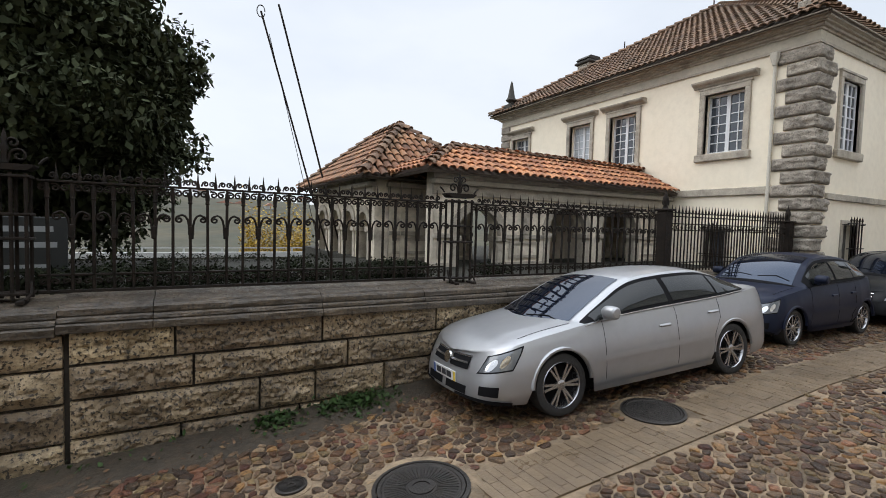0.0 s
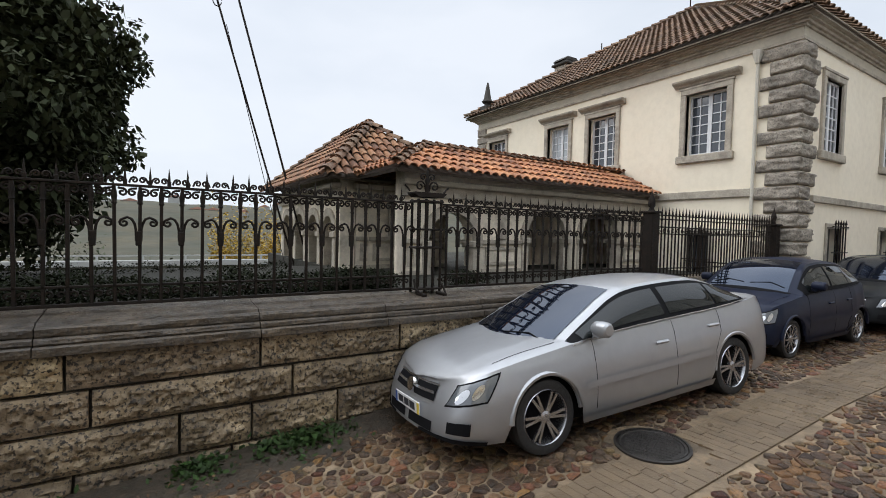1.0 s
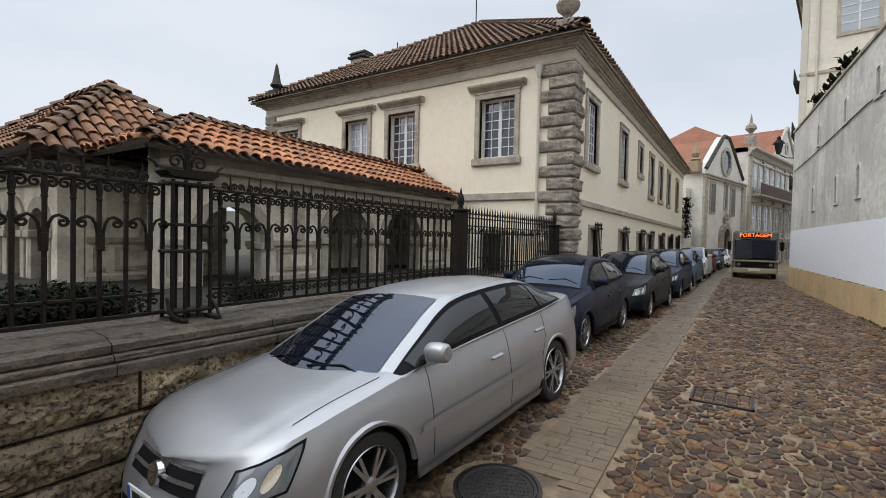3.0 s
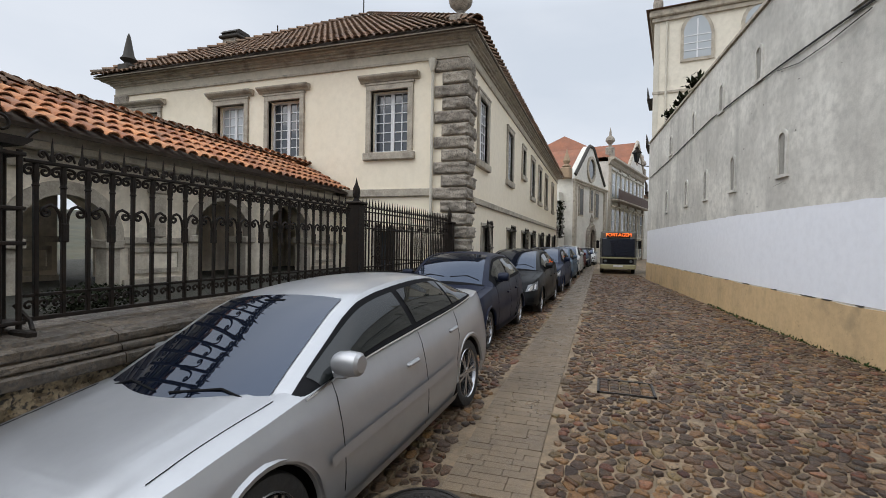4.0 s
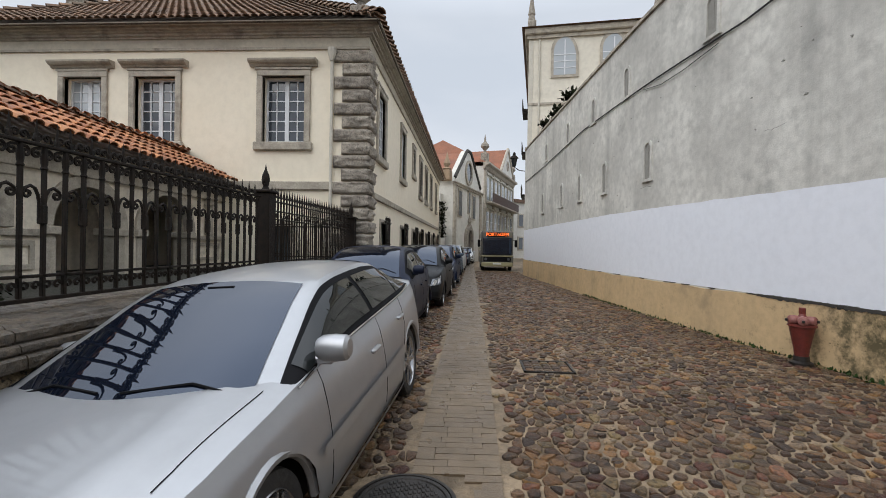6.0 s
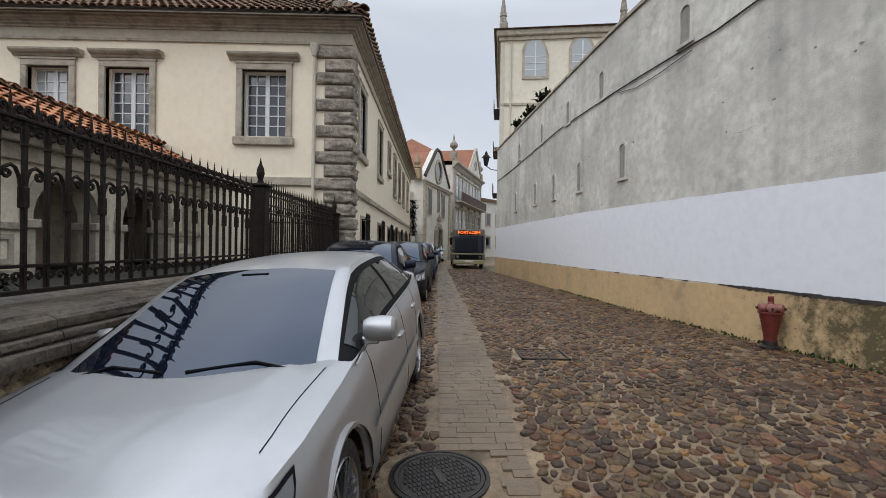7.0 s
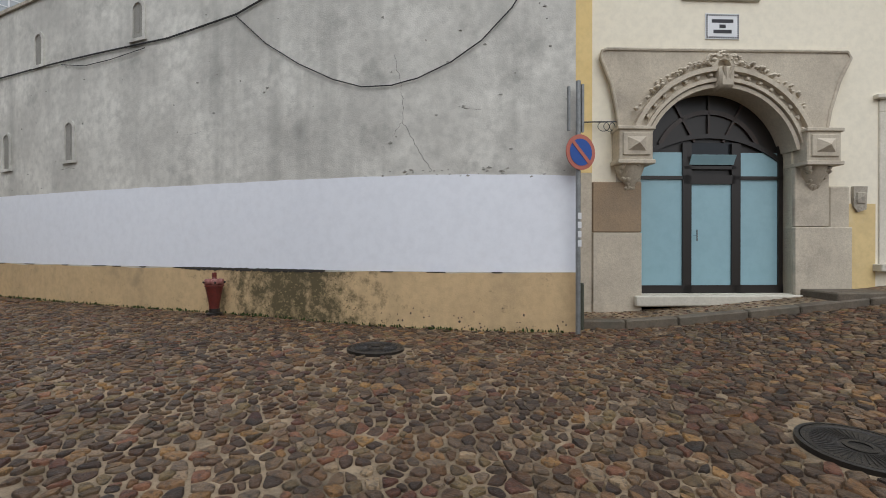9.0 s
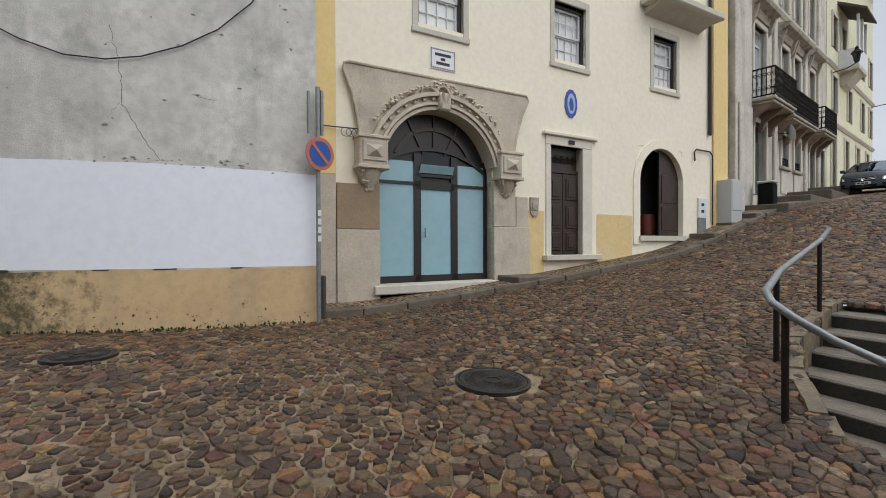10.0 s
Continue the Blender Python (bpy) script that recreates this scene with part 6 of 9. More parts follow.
for k in range(19):
    a = radians(16 + 148 * k / 18)
    part("dentil", Geo().box(-0.035, -0.19, -0.03, 0.035, -0.1, 0.03, 0.012, pose(pc + (pr + 0.19) * math.cos(a), 0, pzs + (pr + 0.19) * math.sin(a), 0, -math.degrees(a) + 90, 0)), M_PORTAL, portal)
g = Geo()
for k in range(150):
    a = radians(random.choice((random.gauss(118, 16), random.gauss(62, 16), random.gauss(90, 6))))
    rr = pr + 0.36 + random.uniform(0, 0.10) + 0.12 * max(0, 1 - abs(math.degrees(a) - 90) / 12)
    c = (pc + rr * math.cos(a), -0.13 - random.uniform(0, 0.08), pzs + rr * math.sin(a))
    s = random.uniform(0.02, 0.05)
    g.lathe([(0, -s), (s * 0.8, -s * 0.4), (s, 0), (s * 0.7, s * 0.5), (0, s * 0.9)], c, 6)
part("floral_carving", g, M_PORTAL, portal, "carved flowers and leaves over the arch", smooth=True, kind="stuff")
g = Geo().box(pc - 0.13, -0.3, pzs + pr - 0.06, pc + 0.13, 0.0, pzs + pr + 0.3, 0.04)
for h in (-1, 1):
    g.tube([(pc + h * (0.05 + 0.02 * math.cos(k * 0.7)), -0.32 + 0.01 * k, pzs + pr + 0.28 - 0.04 * k) for k in range(8)], 0.035, 6)
    g.tube([Vector(p) for p in spiral(pc + h * 0.2, pzs + pr + 0.42, 0.12, 1.2, 180 if h > 0 else 0, -h, y=-0.18)], 0.03, 6)
g.arch(pc, pzs + pr + 0.32, 0.12, 0.22, -0.2, -0.05, 0, 180, 10)
part("keystone", g, M_PORTAL, portal, "scrolled carved keystone", smooth=True)
for sgn, a, b in ((-1, -2.07, -1.5), (1, 1.13, 1.72)):
    g = Geo().box(a, -0.3, 2.68, b, 0.3, 3.2, 0.02).box(a - 0.03, -0.33, 2.62, b + 0.03, 0.3, 2.69, 0.01).box(a + 0.06, -0.33, 2.76, b - 0.06, -0.29, 3.13, 0.01).box(a - 0.03, -0.33, 3.18, b + 0.03, 0.3, 3.24, 0.01)
    m = (a + b) / 2
    g.add([(a + 0.13, -0.33, 2.83), (b - 0.13, -0.33, 2.83), (b - 0.13, -0.33, 3.06), (a + 0.13, -0.33, 3.06), (m, -0.43, 2.945)], [(0, 1, 4), (1, 2, 4), (2, 3, 4), (3, 0, 4)])
    part("impost_block", g, M_PORTAL, portal, "block with diamond point")
    g = Geo()
    for k in range(46):
        t_ = random.random()
        w = 0.26 * (1 - t_ * 0.75)
        s = random.uniform(0.03, 0.055)
        g.lathe([(0, -s), (s * 0.9, -s * 0.3), (s, s * 0.1), (0, s)], (m + random.uniform(-w, w), -0.05 - (1 - t_) * random.uniform(0.08, 0.22), 2.62 - t_ * 0.38), 6)
    g.lathe([(0.03, 2.2), (0.1, 2.3), (0.2, 2.45), (0.26, 2.62)], (m, -0.02, 0), 10)
    part("corbel", g, M_PORTAL, portal, "leaf-carved corbel", smooth=True)
part("jamb", Geo().box(-2.42, -0.06, 1.5, DU0, 0.35, 2.35, 0.01), M_PORTALB, portal, "rust-stained stone jamb")
part("jamb", Geo().box(-2.42, -0.07, 0.0, DU0, 0.35, 1.49, 0.01), M_PORTAL, portal)
part("jamb", Geo().box(DU1, -0.06, 1.6, 1.72, 0.35, 2.62, 0.01).box(1.74, -0.05, 1.5, 2.1, 0.1, 2.3, 0.02), M_PORTAL, portal)
part("jamb", Geo().box(DU1, -0.07, 0.1, 2.13, 0.35, 1.59, 0.01), M_PORTAL, portal)
part("jamb", Geo().box(DU0 - 0.42, -0.02, 2.35, DU0 + 0.0, 0.35, 2.68), M_PORTAL, portal)
part("threshold", Geo().box(-1.72, -0.16, 0.24, 1.2, 0.5, 0.42, 0.02), M_TRIMSTONE, portal, "pale worn stone threshold")
part("arch_fill", arch_fill(pc, pzs, pr, 3.96, DU0 - 0.005, DU1 + 0.005, 0.02, 0.19), M_PORTAL, portal)
# glazed shopfront
shop = thing("shop_front", HOUSE, "dark framed glass shop front with frosted blue film", "shop front")
GY = 0.2
g = Geo()
for u in (DU0, -0.72, -0.64, 0.17, 0.25, DU1 - 0.09):
    g.box(u, GY, DZ0, u + 0.08, GY + 0.07, 3.08)
g.box(DU0, GY, DZ0, DU1, GY + 0.07, DZ0 + 0.14).box(DU0, GY, 2.44, -0.7, GY + 0.07, 2.5).box(0.2, GY, 2.44, DU1, GY + 0.07, 2.5).box(-0.7, GY, 2.36, 0.25, GY + 0.07, 2.52).box(-0.7, GY, 2.62, 0.25, GY + 0.07, 2.68)
g.arch(pc, 1.05, 2.12, 2.2, GY, GY + 0.08, 50, 130, 14)
part("frame", g, M_FRAME, shop, "dark brown metal frame")
for a, b, z0, z1 in ((DU0 + 0.08, -0.72, 0.57, 2.44), (-0.56, 0.17, 0.57, 2.36), (0.33, DU1 - 0.08, 0.57, 2.44), (DU0 + 0.08, -0.72, 2.5, 2.92), (0.33, DU1 - 0.08, 2.5, 2.92)):
    part("glass_pane", Geo().box(a, GY + 0.03, z0, b, GY + 0.04, z1), M_BLUEGLASS, shop, "frosted pale blue pane")
part("glass_pane", Geo().box(-0.64, GY + 0.05, 2.68, 0.25, GY + 0.06, 3.1), M_DARKGLASS, shop)
m = pose(-0.2, GY + 0.0, 2.7, 28, 0, 0)
part("tilted_pane", Geo().box(-0.4, 0, 0.0, 0.4, 0.012, 0.18, 0, m), M_BLUEGLASS, shop, "top-hung pane tilted open")
part("fanlight", Geo().arch(pc, pzs - 0.2, 0.0, pr + 0.3, GY + 0.06, GY + 0.1, 10, 170, 20), M_FRAME, shop)
g = Geo().arch(pc, pzs + 0.05, pr - 0.42, pr - 0.34, GY + 0.02, GY + 0.06, 24, 156, 16)
for a in (62, 90, 118):
    part("fanlight_bar", Geo().box(-0.02, GY + 0.02, 0.55, 0.02, GY + 0.06, pr - 0.05, 0, pose(pc, 0, pzs, 0, 90 - a, 0)), M_DOORWOOD, shop)
part("fanlight_hoop", g, M_DOORWOOD, shop)
part("door_handle", Geo().cyl((-0.5, GY - 0.06, 1.35), (-0.5, GY - 0.06, 1.55), 0.012, n=8).box(-0.51, GY - 0.06, 1.44, -0.49, GY + 0.03, 1.46), M_CHROME, shop)
part("reveal_floor", Geo().box(DU0, 0.0, 0.3, DU1, 0.6, DZ0), M_TRIMSTONE, shop)
# flat sheet behind the openings, room shade put into its colour
part("room_shade_sheet", Geo().box(-2.5, 0.75, 0, 9, 0.8, 10), M_ROOMSHADE, shop)

# panelled door
M_PALETRIM = mat("pale_limewashed_stone", (0.74, 0.69, 0.58), (0.62, 0.575, 0.48), 0.8, 3, 0.7, 0.2, 50)
d1 = thing("door_1", HOUSE, "dark brown panelled double door with carved transom", "door", kind="structure")
g = Geo().box(2.66, -0.03, 0.9, 2.83, 0.3, 3.6, 0.01).box(3.88, -0.03, 0.9, 4.22, 0.05, 3.6, 0.01).box(3.88, 0.05, 0.95, 3.9, 0.35, 3.6).box(2.66, -0.03, 3.6, 4.22, 0.3, 3.82, 0.01).box(2.56, -0.10, 3.82, 4.36, 0.1, 3.9, 0.015)
part("door_frame", g, M_PALETRIM, d1, "pale stone surround")
part("door_step", Geo().box(2.55, -0.18, 0.82, 4.42, 0.45, 0.95, 0.012), M_TRIMSTONE, d1)
part("number_mark", Geo().box(3.38, -0.056, 3.66, 3.58, -0.05, 3.76), M_INK, d1)
for a, b in ((2.83, 3.35), (3.36, 3.88)):
    lf = part("leaf", Geo().box(a, 0.14, 0.96, b, 0.2, 2.95, 0.006), M_DOORWOOD, d1)
    for z0, z1 in ((1.05, 1.5), (1.6, 2.2), (2.3, 2.85)):
        part("door_panel", Geo().box(a + 0.09, 0.115, z0, b - 0.09, 0.15, z1, 0.02).box(a + 0.15, 0.095, z0 + 0.07, b - 0.15, 0.12, z1 - 0.07, 0.02), M_DOORWOOD, lf)
part("transom", Geo().box(2.83, 0.14, 2.97, 3.88, 0.2, 3.05).box(2.83, 0.19, 3.05, 3.88, 0.21, 3.6), M_DOORWOOD, d1)
g = Geo()
for k in range(5):
    for h in (-1, 1):
        g.tube(spiral(2.95 + k * 0.2 + h * 0.05, 3.3, 0.1, 1.3, 90, h, y=0.17), 0.012, 5)
part("transom_scrolls", g, M_IRON, d1, smooth=True)

# arched garage
d2 = thing("door_2", HOUSE, "open round-arched doorway with dark wooden leaves", "door", kind="structure")
ac, ar, azs = 7.025, 0.975, 2.95
part("door_frame", Geo().arch(ac, azs, ar - 0.01, ar + 0.24, -0.04, 0.28, n=22).box(5.8, -0.04, 1.2, 6.06, 0.28, azs).box(7.99, -0.04, 1.35, 8.25, 0.28, azs), M_OFFWHITE, d2, "whitewashed surround")
part("door_step", Geo().box(6.0, -0.1, 1.3, 8.05, 0.5, 1.44), M_TRIMSTONE, d2)
part("arch_fill", arch_fill(ac, azs, ar, 3.94, 6.04, 8.01, 0.02, 0.28), M_OFFWHITE, d2)
part("leaf", Geo().box(7.1, 0.12, 1.44, 7.99, 0.18, 3.9, 0.01).box(7.2, 0.10, 1.6, 7.9, 0.13, 2.3, 0.01).box(7.2, 0.10, 2.4, 7.9, 0.13, 3.2, 0.01), M_DOORWOOD, d2)
part("leaf", Geo().box(6.08, 0.40, 1.44, 6.16, 0.95, 3.4, 0.01), M_DOORWOOD, d2)
shelf = thing("shelf", HOUSE @ pose(6.55, 0.62, 1.44), "dark shelf with rows of bottles inside the doorway", "shelf")
for k in range(5):
    part("board", Geo().box(-0.3, -0.1, k * 0.27, 0.3, 0.1, k * 0.27 + 0.02), M_DOORWOOD, shelf)
for k in range(4):
    for j in range(5):
        part("bottle", Geo().lathe([(0.03, 0), (0.03, 0.13), (0.012, 0.17), (0.012, 0.21)], (-0.24 + j * 0.12, 0, k * 0.27 + 0.02), 7), plain("bottle_tint", (0.10, 0.13, 0.13), 0.2) if (k + j) % 3 else M_LAMPGLASS, shelf, smooth=True)
tagged(part("barrel", Geo().lathe([(0.2, 0), (0.25, 0.3), (0.2, 0.65)], n=14), plain("dull_red", (0.12, 0.02, 0.012), 0.5), smooth=True), "dull red drum standing inside the doorway", "drum").matrix_world = HOUSE @ pose(7.2, 0.6, 1.44)

# upper windows: sliding sashes
for a, b in H_WIN:
    COUNT["window"] += 1
    t = thing("window_%d" % COUNT["window"], HOUSE, "white sash window in pale stone surround", "window", kind="structure")
    part("window_frame", Geo().box(a - 0.13, -0.03, 5.55, a, 0.1, 7.26, 0.01).box(b, -0.03, 5.55, b + 0.13, 0.1, 7.26, 0.01).box(a, -0.05, 7.08, b, 0.1, 7.26, 0.01), M_TRIMSTONE, t)
    part("window_sill", Geo().box(a - 0.15, -0.05, 5.48, b + 0.15, 0.15, 5.6, 0.012), M_TRIMSTONE, t)
    part("casing", Geo().box(a, 0.08, 5.6, a + 0.06, 0.2, 7.08).box(b - 0.06, 0.08, 5.6, b, 0.2, 7.08).box(a, 0.08, 5.6, b, 0.2, 5.68).box(a, 0.08, 7.0, b, 0.2, 7.08), M_FRAME, t, "dark outer casing")
    g = Geo()
    for z0, z1, y in ((5.68, 6.36, 0.16), (6.34, 7.0, 0.13)):
        g.box(a + 0.06, y, z0, b - 0.06, y + 0.03, z0 + 0.05).box(a + 0.06, y, z1 - 0.05, b - 0.06, y + 0.03, z1).box(a + 0.06, y, z0, a + 0.11, y + 0.03, z1).box(b - 0.11, y, z0, b - 0.06, y + 0.03, z1)
        for k in (1, 2, 3):
            x = a + 0.06 + (b - a - 0.12) * k / 4
            g.box(x - 0.01, y + 0.005, z0, x + 0.01, y + 0.025, z1)
        g.box(a + 0.06, y + 0.005, (z0 + z1) / 2 - 0.01, b - 0.06, y + 0.025, (z0 + z1) / 2 + 0.01)
    part("sash", g, M_WINWHITE, t)
    part("pane", Geo().box(a + 0.06, 0.2, 5.65, b - 0.06, 0.21, 7.03), plain("pale_blind_pane", (0.72, 0.72, 0.70), 0.2), t, "pane with pale blind behind")
part("balcony_slab", Geo().box(6.1, -0.7, 7.75, 9.0, 0.0, 7.95, 0.03).prism([(0.0, 7.55), (-0.55, 7.75), (0.0, 7.75)], 6.3, 8.8, "yz"), M_TRIMSTONE, house, "underside of a stone balcony")

# plaques, pipes, boxes
pl = thing("wall_plaque", HOUSE @ pose(-0.15, 0, 5.04), "white glazed tile street plaque with dark lettering", "plaque")
part("tile", Geo().box(-0.3, -0.02, -0.22, 0.3, 0, 0.22, 0.006), M_AZULEJO, pl)
g = Geo()
for k in range(14):
    for z in (-0.19, 0.19):
        g.box(-0.28 + k * 0.0415, -0.024, z - 0.014, -0.255 + k * 0.0415, -0.019, z + 0.014)
for k in range(9):
    for x in (-0.275, 0.275):
        g.box(x - 0.014, -0.024, -0.165 + k * 0.0385, x + 0.014, -0.019, -0.145 + k * 0.0385)
part("border", g, M_INK, pl)
for z, w in ((0.09, 0.19), (0.0, 0.055), (-0.09, 0.16)):
    part("line", Geo().box(-w, -0.024, z - 0.03, w, -0.019, z + 0.03), M_INK, pl)
ov = thing("oval_plaque", HOUSE @ pose(3.49, 0, 4.67), "oval blue and white glazed tile medallion", "plaque")
part("tile", Geo().prism([(0.2 * math.cos(a * 0.2618) * (1 + 0.05 * (a % 2)), 0.34 * math.sin(a * 0.2618) * (1 + 0.05 * (a % 2))) for a in range(24)], -0.025, 0), M_BLUEINK, ov)
part("field", Geo().prism([(0.135 * math.cos(a * 0.2618), 0.25 * math.sin(a * 0.2618)) for a in range(24)], -0.03, -0.024), plain("pale_blue_glaze", (0.35, 0.43, 0.6), 0.2), ov)
part("motif", Geo().prism([(-0.05, -0.17), (0.06, -0.17), (0.07, 0.0), (0.02, 0.14), (-0.03, 0.14), (-0.08, 0.02)], -0.034, -0.029), M_BLUEINK, ov)
tagged(part("drain_pipe", Geo().tube([(9.3, -0.07, 4.55), (9.3, -0.07, 4.7), (9.32, -0.07, 10.5)], 0.055, 8), M_FRAME, smooth=True), "dark cast iron rain pipe on the house wall", "pipe").matrix_world = HOUSE
tagged(part("wall_conduit", Geo().tube([(8.55, -0.05, 3.7), (8.5, -0.06, 3.95), (8.6, -0.06, 4.05), (9.3, -0.05, 4.05), (9.45, -0.05, 3.95), (9.45, -0.05, 1.8)], 0.022, 6), M_FRAME, smooth=True), "thin dark conduit bent along the wall", "conduit").matrix_world = HOUSE
mb = thing("meter_box", HOUSE @ pose(8.93, 0, 2.1), "white utility meter box with two small windows", "meter box")
part("door", Geo().box(-0.2, -0.06, -0.1, 0.2, 0, 0.5, 0.01), M_WINWHITE, mb)
part("base", Geo().box(-0.2, -0.05, -0.6, 0.2, 0, -0.1, 0.01), M_GREYMETAL, mb)
for z in (0.1, 0.3):
    part("window", Geo().box(-0.07, -0.064, z - 0.045, 0.07, -0.058, z + 0.045), M_INK, mb)
cab = thing("utility_cabinet", HOUSE @ pose(9.98, -0.3, 1.74), "tall pale grey metal street cabinet", "cabinet")
part("body", Geo().box(-0.3, -0.2, 0.1, 0.3, 0.25, 1.45, 0.015), plain("cabinet_grey", (0.42, 0.43, 0.42), 0.5), cab)
part("door", Geo().box(-0.27, -0.215, 0.5, 0.27, -0.2, 1.4, 0.005), plain("cabinet_door", (0.46, 0.47, 0.46), 0.5), cab)
part("base", Geo().box(-0.32, -0.22, -0.1, 0.32, 0.27, 0.12), M_CONC, cab)
tagged(part("stone_shield", Geo().prism([(2.17, 2.3), (2.17, 1.95), (2.25, 1.85), (2.4, 1.9), (2.42, 2.3)], -0.05, 0.0).box(2.22, -0.07, 2.0, 2.37, -0.045, 2.2, 0.02), M_GREYSTONE), "small worn carved stone tablet", "tablet").matrix_world = HOUSE
wb = thing("wire_bracket", HOUSE @ pose(-2.5, -0.02, 3.35), "coiled cables on a wall bracket", "bracket")
part("rod", Geo().cyl((-0.3, -0.05, 0), (0.55, -0.05, 0.02), 0.012, n=5), M_WIRE, wb)
for k in range(3):
    part("coil", Geo().tube([(0.25 + 0.1 * k + 0.1 * math.cos(a * 0.5), -0.07, -0.07 + 0.08 * math.sin(a * 0.5)) for a in range(14)], 0.007, 4), M_WIRE, wb)

# raised pavement with kerb stones
def pavement():
    g = Geo()
    n = 60
    for i in range(n + 1):
        u = -3.0 + 17.0 * i / n
        for d, dz in ((0.0, 0.15), (-0.66, 0.12), (-0.66, -0.25)):
            p = HOUSE @ Vector((u, d, 0))
            q = HOUSE @ Vector((u, -0.8, 0))
            g.v.append((p.x, p.y, ground_z(q.x, q.y) + dz))
    for i in range(n):
        k = 3 * i
        g.f += [(k, k + 3, k + 4, k + 1), (k + 1, k + 4, k + 5, k + 2)]
    pv = tagged(part("pavement", g, M_JOINTSAND, smooth=False), "narrow raised pavement of dark worn stones", "pavement", kind="structure")
    u = -3.0
    while u < 13.5:
        ln = random.uniform(0.75, 1.15)
        p, q = HOUSE @ Vector((u, -0.74, 0)), HOUSE @ Vector((u + ln, -0.74, 0))
        za, zb = ground_z(p.x, p.y), ground_z(q.x, q.y)
        part("kerb_stone", Geo().box(0.008, -0.10, -0.3, ln - 0.008, 0.09, 0.13, 0.02, pose(p.x, p.y, za, 0, -math.degrees(math.atan2(zb - za, ln)), 212)), M_CONC, pv)
        u += ln
    return pv


pave = pavement()
for u in (1.35, 8.4, 10.6):
    p = HOUSE @ Vector((u, -0.45, 0))
    tagged(part("slab_step", Geo().box(-0.15, -0.35, -0.25, 1.0, 0.4, 0.0, 0.02), M_CONC), "low worn concrete step on the pavement", "step").matrix_world = pose(p.x, p.y, ground_z(p.x, p.y) + 0.24, 0, 0, 212)

# no-parking sign on a pole at the wall corner
sp = thing("road_sign", pose(1.93, -3.36, -0.1, 0, 0, 232), "round no-parking sign on a grey pole", "road sign")
part("pole", Geo().cyl((0, 0, 0), (0, 0, 3.7), 0.035, n=12), M_GREYMETAL, sp, smooth=True)
part("bracket", Geo().box(-0.1, -0.05, 2.62, 0.1, 0.05, 2.66).box(-0.1, -0.05, 2.72, 0.1, 0.05, 2.76), M_GREYMETAL, sp)
part("back_plate", Geo().box(-0.18, -0.02, 2.98, -0.15, 0.02, 3.6).box(0.05, -0.02, 2.98, 0.09, 0.02, 3.66), M_GREYMETAL, sp, "edge-on sign plates")
disc = part("disc", Geo().lathe([(0, 0.0), (0.25, 0.0), (0.25, -0.012), (0, -0.012)], n=36, m=pose(0, -0.06, 2.68, 90, 0, 0)), M_SIGNRED, sp, "faded red rim")
part("blue_field", Geo().lathe([(0, 0.004), (0.19, 0.004), (0.19, -0.003), (0, -0.003)], n=36, m=pose(0, -0.06, 2.68, 90, 0, 0)), M_SIGNBLUE, disc)
part("slash", Geo().box(-0.2, -0.004, -0.026, 0.2, 0.0, 0.026, 0, pose(0, -0.066, 2.68, 0, 45, 0)), M_SIGNRED, disc)
for k in range(4):
    part("sticker", Geo().box(-0.03, -0.038, 1.35 + k * 0.13, 0.03, -0.034, 1.44 + k * 0.13), M_AZULEJO, sp)
tagged(part("drain_post", Geo().box(-0.06, -0.05, 0, 0.06, 0.05, 0.75, 0.015), mat("green_slimy_pipe", (0.06, 0.065, 0.045), (0.04, 0.045, 0.03), 0.7)), "short mossy downpipe in the corner", "pipe").matrix_world = pose(2.02, -3.82, -0.05)

# hydrant
hy = thing("hydrant", pose(7.62, -1.60, ground_z(7.6, -1.6), 0, 0, 0), "old chipped red cast iron fire hydrant", "hydrant")
part("base", Geo().lathe([(0.13, 0), (0.13, 0.04), (0.09, 0.06), (0.085, 0.12)], n=16), M_CAST, hy, smooth=True)
part("body", Geo().lathe([(0.075, 0.1), (0.085, 0.2), (0.11, 0.34), (0.135, 0.46), (0.14, 0.5), (0.115, 0.515), (0.075, 0.52), (0.075, 0.56), (0.065, 0.6), (0.04, 0.63), (0.03, 0.66)], n=18), M_RED, hy, smooth=True)
M_CAPRED = mat("faded_hydrant_cap", (0.30, 0.13, 0.11), (0.20, 0.06, 0.05), 0.5, 12, 0.9, 0.2, 60)
for a in (75, 150, 215):
    cap = part("outlet_cap", Geo().lathe([(0.055, 0.04), (0.062, 0.09), (0.058, 0.14), (0.04, 0.155), (0.0, 0.16)], (0, 0, 0), 12, pose(0, 0, 0.57, 0, 90, a)), M_CAPRED, hy, "faded red outlet cap", smooth=True)
    part("cap_nut", Geo().box(-0.016, -0.016, 0.158, 0.016, 0.016, 0.185, 0.004, pose(0, 0, 0.57, 0, 90, a)), M_CAST, cap)
part("collar", Geo().lathe([(0.13, 0.49), (0.158, 0.495), (0.158, 0.512), (0.125, 0.52)], n=18), M_RED, hy, smooth=False)
part("top_nut", Geo().box(-0.03, -0.03, 0.65, 0.03, 0.03, 0.73, 0.008), M_RED, hy)

# cables and cracks on the grey wall
def on_wall(pts, off):
    out = []
    for x, z in pts:
        p, q, a = wall_at(x)
        out.append((p.x + q.x * off, p.y + q.y * off, z))
    return out


def dense(pts, n=8):
    out = []
    for (x0, z0), (x1, z1) in zip(pts[:-1], pts[1:]):
        out += [(x0 + (x1 - x0) * k / n, z0 + (z1 - z0) * k / n) for k in range(n)]
    return out + [pts[-1]]


